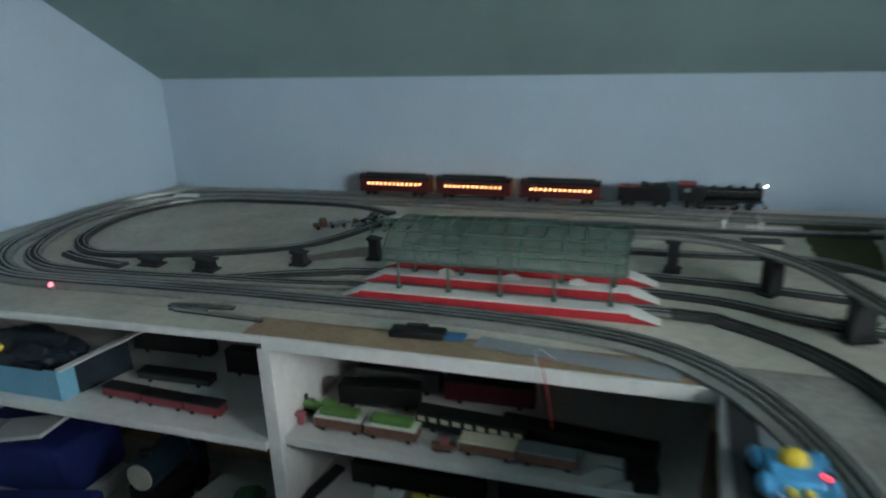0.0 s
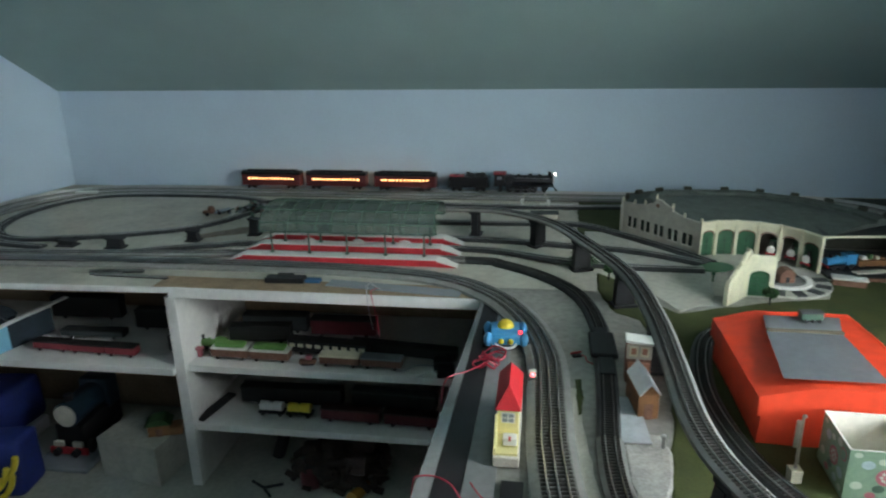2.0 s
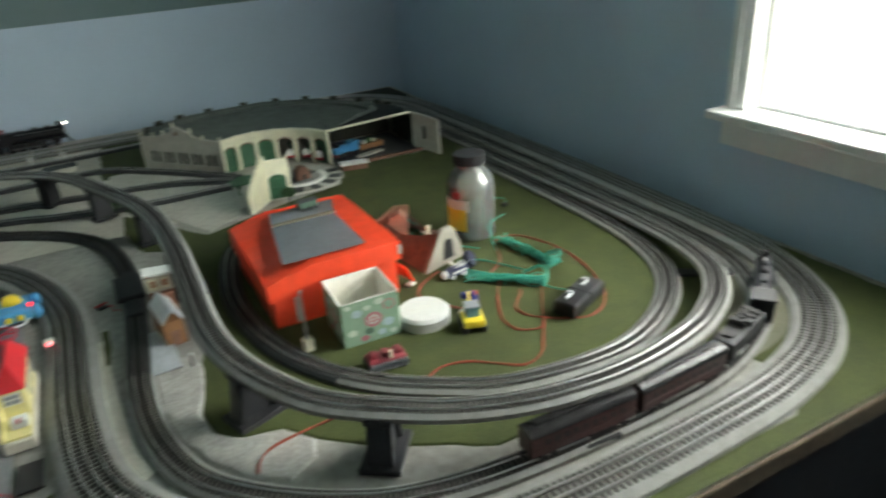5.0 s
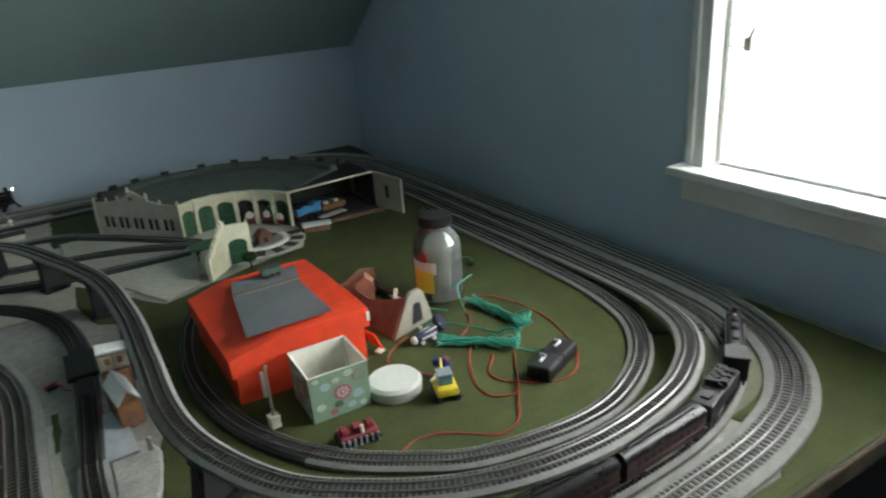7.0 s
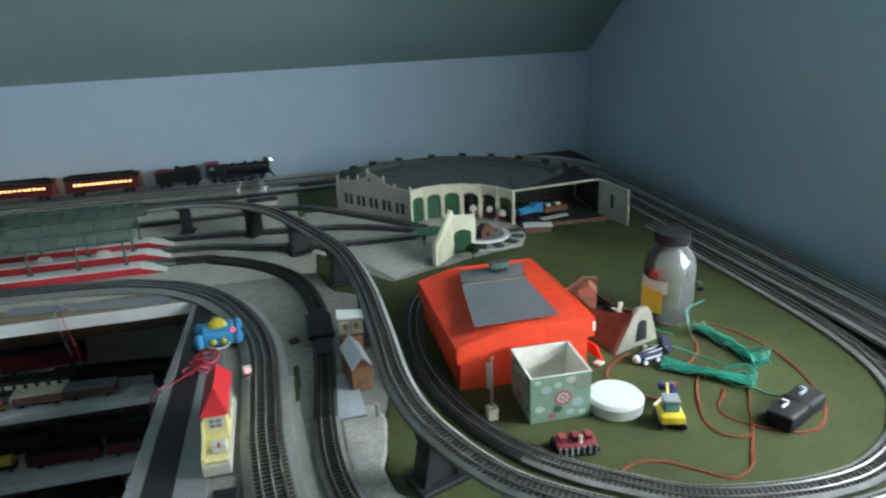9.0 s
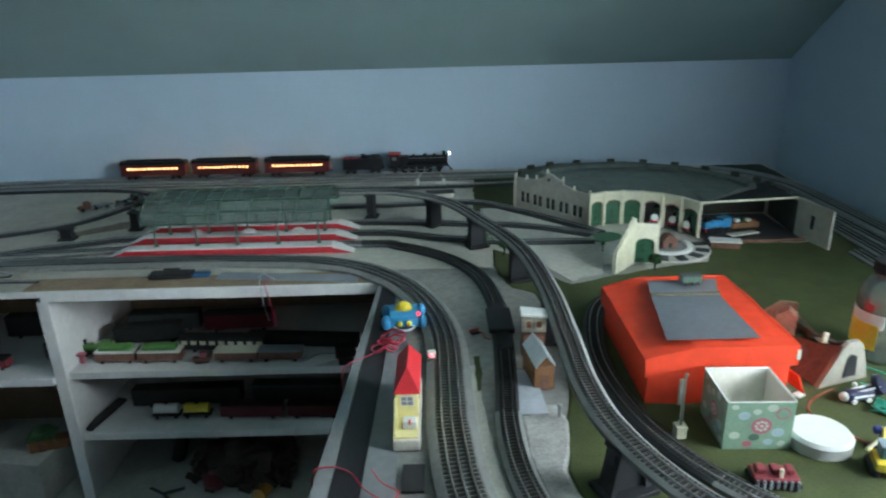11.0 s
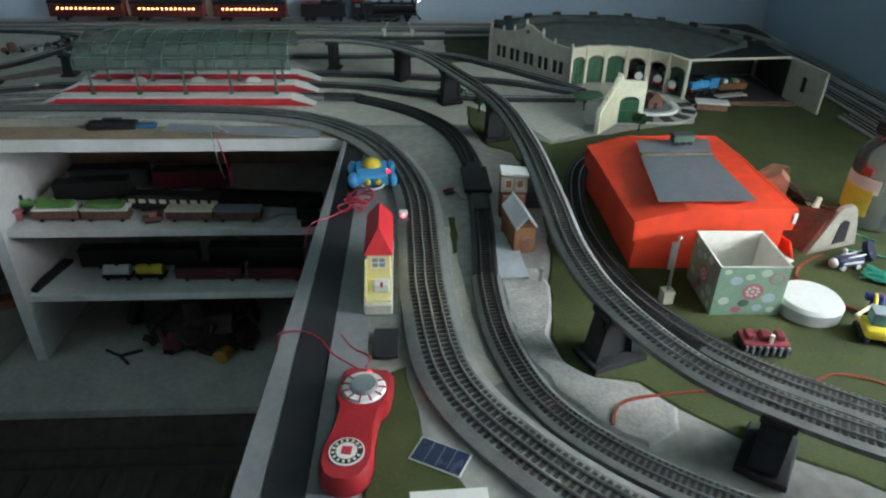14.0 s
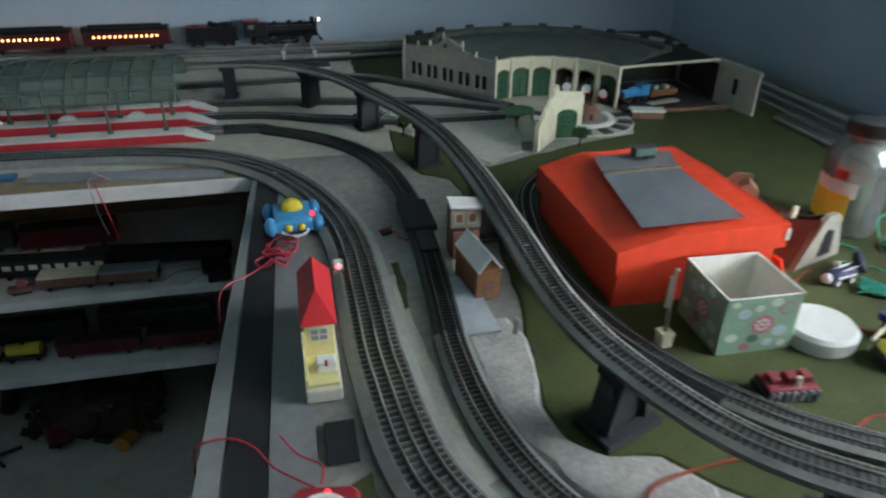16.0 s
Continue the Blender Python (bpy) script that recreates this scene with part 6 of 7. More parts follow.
def truck(parent, u, r, wide, mat=M_BLACK):
    t = part("bogie", boxed(u - r * 2.6, u + r * 2.6, -wide * .42, wide * .42, r * .8, r * 1.7, .001), mat, parent)
    for s in (-1, 1):
        for q in (-1.6, 1.6):
            part("wheel", rod(bmesh.new(), (u + q * r, s * wide * .38, r), (u + q * r, s * wide * .46, r), r, seg=14), mat, t)


def coach(name, label, length, wide, high, r, lit, count, group):
    c = thing(name, label, "toy coach", 0, 0, 0, group=group)
    L, z0 = length / 2, r * 1.8
    eave = high * .80
    part("body", boxed(-L, L, -wide / 2, wide / 2, z0, eave, .0012), M_LITMAROON if lit else M_MAROON, c)
    bm = bmesh.new()
    prism(bm, [(wide * .53 * math.cos(a), eave + (high - eave) * math.sin(a)) for a in [math.pi * k / 10 for k in range(11)]], length * 1.01, Matrix.Translation((L * 1.01, 0, 0)) @ Matrix.Rotation(radians(90), 4, "Z"))
    part("roof", bm, M_COACHROOF, c, "dark rounded roof", smooth=True)
    part("clerestory", boxed(-L * .86, L * .86, -wide * .16, wide * .16, high - .003, high + .004, .0015), M_COACHROOF, c)
    gap = 2 * L * .80 / count
    for s in (-1, 1):
        for k in range(count):
            u = -L * .80 + gap * (k + .5)
            y0, y1 = sorted((s * wide / 2, s * (wide / 2 + .0008)))
            if lit:
                zc = z0 + (eave - z0) * .64
                part("window", rod(bmesh.new(), (u, y0, zc), (u, y1, zc), gap * .235, seg=12), M_GLOWWIN, c)
            else:
                part("window", boxed(u - gap * .19, u + gap * .19, y0, y1, z0 + (eave - z0) * .50, z0 + (eave - z0) * .76), M_BLACK, c)
        y0, y1 = sorted((s * wide / 2, s * (wide / 2 + .0012)))
        part("sill_rail", boxed(-L, L, y0, y1, z0 + (eave - z0) * .38, z0 + (eave - z0) * .41), M_LITMAROON if lit else M_MAROON, c)
    for q in (-1, 1):
        x0, x1 = sorted((q * L, q * (L + .0008)))
        if lit and q < 0:
            for y in (-.012, 0, .012):
                part("end_window", boxed(x0, x1, y - .003, y + .003, z0 + (eave - z0) * .5, z0 + (eave - z0) * .8), M_GLOWWIN, c)
        part("coupler", boxed(*sorted((q * L, q * (L + .010))), -.003, .003, z0, z0 + .004), M_BLACK, c)
        truck(c, q * L * .68, r, wide)
    return c


def steamer(name, label, x, y, z, rz, k, cabmat, lamp):
    e = thing(name, label, "toy locomotive", x, y, z, rz)
    q = lambda *v: [i * k for i in v]  # noqa: E731
    part("running_board", boxed(*q(-.125, .130, -.024, .024, .026, .030)), M_LOCO, e)
    part("boiler", rod(bmesh.new(), q(-.050, 0, .052), q(.110, 0, .052), .020 * k, seg=24), M_LOCO, e, smooth=True)
    sbx = part("smokebox", rod(bmesh.new(), q(.104, 0, .052), q(.126, 0, .052), .0215 * k, .020 * k, 24), M_BLACK, e, smooth=True)
    part("smokebox_front", rod(bmesh.new(), q(.126, 0, .052), q(.130, 0, .052), .017 * k, .012 * k, 24), M_STEEL if lamp else M_BLACK, sbx, smooth=True)
    part("firebox", boxed(*q(-.080, -.045, -.021, .021, .030, .072), .004 * k), M_LOCO, e)
    cab = part("cab", boxed(*q(-.125, -.080, -.025, .025, .030, .078), .002 * k), M_LOCO, e)
    part("cab_roof", boxed(*q(-.130, -.074, -.028, .028, .078, .084), .003 * k), cabmat, cab, "red cab roof" if cabmat is M_RED else "")
    part("cab_window", boxed(*q(-.112, -.092, -.0256, .0256, .056, .070)), M_GREYCARD if lamp else M_BLACK, cab)
    part("chimney", rod(bmesh.new(), q(.112, 0, .070), q(.112, 0, .088), .006 * k, .008 * k, 14), M_LOCO, e, smooth=True)
    for u, s in ((.070, .009), (.030, .010), (-.020, .008)):
        part("dome", ball(bmesh.new(), q(u, 0, .070), s * k), M_LOCO, e, smooth=True)
    part("bell", ball(bmesh.new(), q(.090, 0, .076), .004 * k), M_STEEL, e)
    if lamp:
        hd = part("headlamp", rod(bmesh.new(), q(.124, 0, .078), q(.134, 0, .078), .005 * k, seg=14), M_LOCO, e)
        part("lens", ball(bmesh.new(), q(.1345, 0, .078), .0042 * k), M_HEADLAMP, hd, "lit white headlamp lens")
    for s in (-1, 1):
        for u in (-.060, -.025, .010, .045):
            w = part("driving_wheel", rod(bmesh.new(), q(u, s * .0185, .0165), q(u, s * .0225, .0165), .0165 * k, seg=20), M_LOCO, e)
            part("rim", rod(bmesh.new(), q(u, s * .0222, .0165), q(u, s * .0232, .0165), .0150 * k, seg=20), M_BLACK, w)
        part("side_rod", rod(bmesh.new(), q(-.060, s * .0245, .013), q(.045, s * .0245, .013), .0018 * k, seg=6), M_STEEL, e)
        cy = part("cylinder", rod(bmesh.new(), q(.078, s * .021, .022), q(.106, s * .021, .022), .0085 * k, seg=14), M_LOCO, e)
        part("piston_rod", rod(bmesh.new(), q(.045, s * .0245, .020), q(.080, s * .022, .022), .0012 * k, seg=6), M_STEEL, cy)
        part("handrail", rod(bmesh.new(), q(-.040, s * .021, .064), q(.112, s * .021, .064), .0009 * k, seg=5), M_STEEL, e)
        part("pilot_wheel", rod(bmesh.new(), q(.090, s * .0175, .0085), q(.090, s * .021, .0085), .0085 * k, seg=14), M_BLACK, e)
        part("trailing_wheel", rod(bmesh.new(), q(-.100, s * .0175, .0095), q(-.100, s * .021, .0095), .0095 * k, seg=14), M_BLACK, e)
    bm = bmesh.new()
    for j in range(7):
        rod(bm, q(.130, -.015 + .005 * j, .024), q(.148 - abs(j - 3) * .003, -.015 + .005 * j, .006), .0012 * k, seg=5)
    part("cowcatcher", bm, M_BLACK, e, "slatted pilot")
    return e


def tender(label, x, y, z, rz, k, deck=None):
    t = thing("locomotive_tender", label, "toy tender", x, y, z, rz)
    part("tank", boxed(-.085 * k, .085 * k, -.024 * k, .024 * k, .024 * k, .066 * k, .003 * k), M_LOCO, t)
    bm = bmesh.new()
    rnd2 = random.Random(4)
    for _ in range(60):
        s = rnd2.uniform(.003, .006) * k
        box(bm, -s, s, -s, s, -s, s, m=Matrix.Translation((rnd2.uniform(-.01, .075) * k, rnd2.uniform(-.018, .018) * k, .066 * k + rnd2.uniform(0, .008) * k)) @ Matrix.Rotation(rnd2.uniform(0, 3), 4, "Z"))
    part("coal", bm, M_BLACK, t, kind="stuff")
    if deck:
        part("rear_deck", boxed(-.084 * k, -.02 * k, -.023 * k, .023 * k, .066 * k, .069 * k, .001), deck, t, "red rear deck")
    part("hatch", boxed(-.065 * k, -.045 * k, -.010 * k, .010 * k, .066 * k, .071 * k, .001), M_BLACK, t)
    part("underframe", boxed(-.088 * k, .088 * k, -.018 * k, .018 * k, .018 * k, .024 * k), M_BLACK, t)
    for u in (-.052, .052):
        truck(t, u * k, .009 * k, .040 * k)
    return t


def on(line, s):
    """The place and heading s metres along a line."""
    run_ = 0.0
    for a, b in zip(line, line[1:]):
        d = (b - a).length
        if run_ + d >= s:
            p = a.lerp(b, (s - run_) / d)
            return p, math.degrees(math.atan2(b.y - a.y, b.x - a.x))
        run_ += d
    return line[-1], 0


def along(line, x, y):
    run_, best = 0.0, (9, 0)
    for a, b in zip(line, line[1:]):
        best = min(best, ((a.x - x) ** 2 + (a.y - y) ** 2, run_))
        run_ += (b - a).length
    return best[1]


RO, RH = T + .0045 + .0115 + .0046, T + .0045 + .0095 + .0026
s0 = along(O_LINE, .14, 2.945)
p, a = on(O_LINE, s0)
steamer("steam_locomotive", "black model steam locomotive with red cab roof and lit headlamp", p.x, p.y, RO, a, 1.0, M_RED, True)
p, a = on(O_LINE, s0 - .238)
tender("black model tender heaped with coal", p.x, p.y, RO, a, 1.0, M_RED)
first = coach("passenger_coach", "maroon model passenger coach with round glowing warm windows", .276, .050, .080, .0085, True, 13, "lit passenger coaches")
p, a = on(O_LINE, s0 - .520)
first.matrix_basis = pose(p.x, p.y, RO, 0, 0, a)
for off in (.835, 1.140):
    p, a = on(O_LINE, s0 - off)
    copy_thing(first, pose(p.x, p.y, RO, 0, 0, a))
s1 = along(HO_LINE, 1.335, .677) - .035
p, a = on(HO_LINE, s1 + .046)
steamer("steam_locomotive", "small black model steam locomotive on the inner curve", p.x, p.y, RH, a, .78, M_LOCO, False)
p, a = on(HO_LINE, s1 - .124)
tender("small black model tender behind its locomotive", p.x, p.y, RH, a, .74)
second = coach("passenger_coach", "dark maroon model coach with a glossy dark roof", .178, .034, .054, .0055, False, 9, "maroon coaches")
p, a = on(HO_LINE, s1 - .285)
second.matrix_basis = pose(p.x, p.y, RH, 0, 0, a)
p, a = on(HO_LINE, s1 - .475)
copy_thing(second, pose(p.x, p.y, RH, 0, 0, a))

# ---- clutter on the plywood ----
for x, y, z, rz, l, w, nm in ((-1.13, 1.862, .0, 6, .17, .018, 0), (-1.06, 1.825, .0, -2, .24, .012, 1), (-1.15, 1.838, 0, 2, .10, .016, 2)):
    ob = thing("rail_section", "loose dark strip of old track on the plywood", "track piece", x, y, T + .0005, rz, group="loose track pieces")
    part("strip", boxed(-l / 2, l / 2, -w / 2, w / 2, 0, .005, .001), M_BEDDARK, ob)
    for s in (-1, 1):
        part("rail", boxed(-l / 2, l / 2, s * w * .3 - .001, s * w * .3 + .001, .005, .008), M_RAIL, ob)
lt = thing("cable_reel", "flat dark tool case with a blue tag on the front board", "tool case", -.53, 1.838, T + .0005, 3)
part("case", boxed(-.10, .02, -.020, .020, 0, .016, .004), M_LOCO, lt)
part("tag", boxed(.02, .066, -.014, .014, 0, .010, .003), M_TAGBLUE, lt, "dull blue tag")
part("hinge", boxed(-.07, -.02, .016, .024, .010, .020, .003), M_BLACK, lt)
gs = thing("grey_strip", "long narrow grey card strip along the front board", "card", -.24, 1.812, T + .0005, -7)
part("card", boxed(-.20, .20, -.024, .024, 0, .003), M_GREYCARD, gs)
wire("red_wire", "red and white wires hanging over the shelf front", [(-.285, 1.80, .004), (-.29, 1.765, .010), (-.288, 1.744, .006), (-.275, 1.742, -.06), (-.268, 1.742, -.12)], M_WIREPINK, z=T)
wire("grey_wire", "thin grey wires hanging over the shelf front", [(-.31, 1.80, .004), (-.305, 1.765, .014), (-.300, 1.744, .008), (-.295, 1.742, -.05), (-.285, 1.741, -.10)], M_STEEL, z=T)
wire("grey_wire", "thin grey wire arching over the front board", [(-.32, 1.81, .002), (-.30, 1.79, .022), (-.285, 1.77, .024), (-.27, 1.79, .004)], M_STEEL, z=T)
rb = thing("wrecked_truck", "small rusty scrap truck model on the plywood", "toy vehicle", -1.115, 2.56, T + .0005, 35)
part("bed", boxed(-.03, .04, -.018, .018, .007, .014, .003, m=Matrix.Rotation(radians(-6), 4, "Y")), M_GREYCARD, rb)
part("cab", boxed(-.052, -.026, -.017, .017, .006, .034, .008, 3), M_BRICK, rb, "rusty brown cab")
part("bonnet", boxed(-.072, -.050, -.014, .014, .006, .020, .006, 3), M_BRICK, rb)
for u in (-.058, -.012, .028):
    part("axle", rod(bmesh.new(), (u, -.019, .007), (u, .019, .007), .007, seg=12), M_BLACK, rb)
hp = thing("scrap_heap", "low grey-green heap of scrap beside the inner loop", "scenery", -.985, 2.60, T + .0005, 10)
rnd = random.Random(6)
for mt, many, lb in ((M_CANOPY, 60, "green scrap"), (M_GREYCARD, 60, "grey scrap"), (M_BRICK, 25, "rusty scrap"), (M_PIER, 50, "black scrap")):
    bm = bmesh.new()
    for _ in range(many):
        k = rnd.uniform(.003, .010)
        q = min(1.6, abs(rnd.gauss(0, .6)))
        aa = rnd.uniform(0, 6.3)
        box(bm, -k * rnd.uniform(.5, 2), k, -k * .6, k * .6, -k * .4, k * .4, m=Matrix.Translation((.085 * q * math.cos(aa), .055 * q * math.sin(aa), .006 + max(0, .030 * (1 - q)) * rnd.uniform(.4, 1.2))) @ Matrix.Rotation(rnd.uniform(0, 3), 4, "Z") @ Matrix.Rotation(rnd.uniform(-.7, .7), 4, "Y"))
    part("scrap", bm, mt, hp, lb, kind="stuff")
dirt = sheet(bmesh.new(), [(-1.11, 2.235), (-1.02, 2.30), (-.95, 2.37), (-.84, 2.39), (-.79, 2.345), (-.88, 2.30), (-.97, 2.255), (-1.06, 2.22)], T + .0005, T + .0020, .006, .02)
tagged(part("dirt_patch", dirt, M_DIRT, None), "rusty brown dirt strewn on the plywood", "dirt", kind="stuff")
for x, y, h, lean in ((.10, 2.74, .062, 24), (.205, 2.745, .056, -22)):
    ob = thing("model_signal", "slim white model signal with a leaning arm by the back track", "signal", x, y, T + .0005, group="white signals")
    part("foot", boxed(-.009, .009, -.007, .007, 0, .008, .002), M_WHITECARD, ob)
    part("mast", rod(bmesh.new(), (0, 0, .008), (0, 0, h * .55), .0045, .0035, 8), M_WHITECARD, ob)
    part("head", boxed(-.0075, .0075, -.005, .005, h * .42, h * .62, .002), M_WHITECARD, ob)
    tip = Vector((h * .62 * math.sin(radians(lean)), 0, h * .55 + h * .5 * math.cos(radians(lean))))
    part("arm", rod(bmesh.new(), (0, 0, h * .55), tip, .0026, .0034, 8), M_STONE, ob, "pale leaning arm")
hut2 = thing("lineside_shed", "low grey model shed by the back track", "model hut", .19, 2.60, T + .0005, 5)
part("wall", boxed(-.05, .05, -.02, .02, 0, .018), M_STONE, hut2)
part("roof", boxed(-.055, .055, -.024, .024, .018, .023, .002), M_SLATE, hut2)
pap = thing("white_paper", "white paper offcut lying by the back track", "paper", .24, 2.79, T + .0005, -3)
part("sheet", boxed(-.07, .07, -.03, .03, 0, .0012), M_WHITECARD, pap)
for x, y, rz in ((-1.985, 2.845, 15), (-1.87, 2.79, 8)):
    ob = thing("foil_scrap", "crumpled shiny white paper scrap in the corner", "paper", x, y, T + .006 if rz == 15 else T + .014, rz, group="paper scraps")
    part("sheet", boxed(-.05, .05, -.012, .012, 0, .012, .004), M_WHITE, ob)
fig = thing("dark_bush", "clump of dark green model bushes under the raised track", "bush", .315, 2.055, T + .0023)
verts, faces = [], []
rnd = random.Random(21)
for k in range(500):
    c = Vector((rnd.gauss(0, .02), rnd.gauss(0, .014), abs(rnd.gauss(.012, .012))))
    u = Vector((rnd.gauss(0, 1), rnd.gauss(0, 1), rnd.gauss(0, 1))).normalized() * .004
    w2 = u.cross(Vector((rnd.gauss(0, 1), 1, .3))).normalized() * .003
    n = len(verts)
    verts += [c - u, c + w2, c + u, c - w2]
    faces.append((n, n + 1, n + 2, n + 3))
me = bpy.data.meshes.new("foliage")
me.from_pydata(verts, [], faces)
me.materials.append(M_LEAF)
ob = new("foliage", me)
ob.parent = fig

# ---- on the shelves ----


def wagon(name, label, x, y, z, rz, l, w, h, body, top=None, group="shelf wagons", load=None, stripe=None, tank=None):
    g = thing(name, label, "toy wagon", x, y, z, rz, group)
    part("body", boxed(-l / 2, l / 2, -w / 2, w / 2, .010, h, .0015), body, g)
    if top:
        part("roof", boxed(-l / 2 - .001, l / 2 + .001, -w / 2 - .001, w / 2 + .001, h, h + .006, .002), top, g)
    if load:
        part("load", boxed(-l * .40, l * .40, -w * .4, w * .4, h + (.006 if top else 0), h + .020, .004), load, g)
    if tank:
        part("tank", rod(bmesh.new(), (-l * .43, 0, h + .014), (l * .43, 0, h + .014), .0155, seg=18), tank, g, smooth=True)
        part("dome", rod(bmesh.new(), (0, 0, h + .026), (0, 0, h + .033), .005, seg=10), M_BLACK, g)
    if stripe:
        for k in range(9):
            u = -l * .44 + l * .88 * k / 8
            part("window", boxed(u - l * .035, u + l * .035, -w / 2 - .0008, -w / 2, h * .62, h * .88), stripe, g, "pale window")
    part("underframe", boxed(-l * .48, l * .48, -w * .3, w * .3, .006, .010), M_BLACK, g)
    for u in (-l * .34, l * .34):
        for s in (-1, 1):
            part("wheel", rod(bmesh.new(), (u, s * w * .34, .006), (u, s * w * .42, .006), .006, seg=12), M_BLACK, g)


wagon("toy_wagon", "brown toy wagon with cream top and green load", -.77, 1.835, Z1, 0, .118, .040, .034, M_BRICK, M_WHITECARD, load=M_LOADGREEN)
wagon("toy_wagon", "brown toy wagon with cream top and green load", -.640, 1.832, Z1, -1, .125, .040, .034, M_BRICK, M_WHITECARD, load=M_LOADGREEN)
wagon("toy_wagon", "brown toy wagon with a cream roof", -.415, 1.825, Z1, -1, .125, .040, .032, M_BRICK, M_CREAM)
wagon("toy_wagon", "brown toy wagon with a grey roof", -.285, 1.822, Z1, -2, .125, .040, .032, M_BRICK, M_GREYCARD)
wagon("toy_coach", "dark green coach with a pale window stripe", -.47, 1.885, Z1, -4, .26, .040, .046, M_COACHBLACK, M_COACHBLACK, stripe=M_CREAM)
wagon("toy_coach", "dark toy coach on the back of the shelf", -.235, 1.90, Z1, -6, .34, .040, .036, M_COACHBLACK, M_COACHBLACK)
wagon("toy_coach", "black toy coach standing behind the wagons", -.72, 1.955, Z1, 7, .20, .044, .056, M_COACHBLACK, M_COACHBLACK)
wagon("toy_coach", "dark red toy coach in the shelf shadow", -.46, 2.03, Z1, 2, .22, .044, .058, M_DEEPRED, M_COACHBLACK)
wagon("toy_coach", "dark grey toy coach in the shelf shadow", -.70, 2.04, Z1, 3, .22, .044, .060, M_SLATE, M_COACHBLACK)
engine("toy_engine", "green toy engine at the head of the shelf wagons", -.848, 1.872, Z1 + .001, 170, .10, M_LOADGREEN, M_GREEN)
rr2 = thing("red_figure_truck", "tiny red toy truck on the shelf", "toy vehicle", -.516, 1.815, Z1, 10)
part("body", boxed(-.026, .026, -.010, .010, .005, .018, .003), M_BRICK, rr2)
part("cab", boxed(-.006, .014, -.009, .009, .018, .032, .003), M_PINK, rr2)
part("axles", boxed(-.020, .020, -.011, .011, 0, .006, .002), M_BLACK, rr2)
pg = thing("red_peg", "small dusky red toy peg at the shelf corner", "toy", -.872, 1.83, Z1, 0)
part("body", boxed(-.007, .007, -.007, .007, 0, .024, .003), M_PINK, pg)
part("head", boxed(-.012, .012, -.009, .009, .024, .032, .002), M_PINK, pg)
bb = thing("black_box", "small black plug box on the shelf end", "box", -.10, 1.83, Z1, 8)
part("case", boxed(-.030, .030, -.022, .022, 0, .034, .003), M_BLACK, bb)
part("lead", tube(bmesh.new(), curve([(-.03, 0, .012), (-.08, .02, .004), (-.13, -.01, .003), (-.17, .03, .02)], False, 6), .002), M_GREYCARD, bb, "thin grey lead")
stick = thing("black_bar", "black flat bar lying across the shelf", "bar", -.865, 1.87, Z2, 78)
part("bar", boxed(-.085, .085, -.016, .016, 0, .010, .002), M_BLACK, stick)
wagon("toy_tanker", "toy wagon with a white tank", -.665, 1.855, Z2, 0, .085, .036, .016, M_LOCO, None, tank=M_WHITECARD)
wagon("toy_tanker", "toy wagon with a yellow tank", -.572, 1.855, Z2, 0, .085, .036, .016, M_LOCO, None, tank=M_YELLOW)
wagon("toy_coach", "maroon toy coach on the middle shelf", -.40, 1.845, Z2, -2, .19, .038, .042, M_DEEPRED, M_MAROON)
wagon("toy_coach", "maroon toy coach on the middle shelf", -.205, 1.84, Z2, -2, .17, .038, .042, M_DEEPRED, M_MAROON)
wagon("toy_coach", "black toy coach behind the tank wagons", -.62, 1.925, Z2, 1, .34, .044, .060, M_COACHBLACK, M_COACHBLACK)
wagon("toy_coach", "sooty black toy coach at the back of the shelf", -.28, 1.94, Z2, -2, .28, .044, .054, M_COACHBLACK, M_SLATE)
wagon("toy_coach", "dark grey toy coach at the shelf end", .03, 1.93, Z2, -1, .24, .044, .052, M_SLATE, M_COACHBLACK)
dk = thing("bag_of_parts", "dark crumpled bag of train parts on the bottom board", "bag", -.44, 1.86, Z0)
bm = bmesh.new()
bmesh.ops.create_icosphere(bm, subdivisions=4, radius=1)
for v in bm.verts:
    k = 1 + .35 * noise.noise(v.co * 2.2) + .15 * noise.noise(v.co * 6)
    v.co = Vector((v.co.x * .14 * k, v.co.y * .10 * k, max(0, .06 + v.co.z * .075 * k)))
part("sack", bm, M_SCRAP, dk, smooth=True)
bm = bmesh.new()
rnd = random.Random(9)
for _ in range(70):
    c = (rnd.uniform(-.16, .16), rnd.uniform(-.10, .02), .014 + rnd.uniform(0, .085))
    s = rnd.uniform(.005, .013)
    box(bm, -s * 1.6, s * 1.6, -s, s, -s * .7, s * .7, .002, m=Matrix.Translation(c) @ Euler((rnd.uniform(0, 3), rnd.uniform(0, 3), 0)).to_matrix().to_4x4())
part("scrap", bm, M_SCRAP, dk, "dark broken train parts", kind="stuff")
rp = thing("red_toy_shell", "dark red broken toy shell beside the heap of parts", "toy", -.535, 1.80, Z0, 20)
part("shell", boxed(-.032, .032, -.040, .040, 0, .085, .020, 4), M_DEEPRED, rp, smooth=True)
part("rim", boxed(-.026, .026, -.034, .034, .086, .092, .006), M_COACHBLACK, rp)
og = thing("orange_cylinder", "dull orange plastic cone on the bottom board", "toy", -.36, 1.77, Z0, 70)
part("body", rod(bmesh.new(), (-.05, 0, .022), (.04, 0, .016), .022, .014, 14), material("dull_orange_plastic", (.40, .19, .03), .5), og, smooth=True)
part("tip", rod(bmesh.new(), (.04, 0, .016), (.06, 0, .013), .010, .008, 12), M_YELLOW, og)
tg = thing("black_twig", "small bent black bracket on the bottom board", "bracket", -.68, 1.76, Z0)
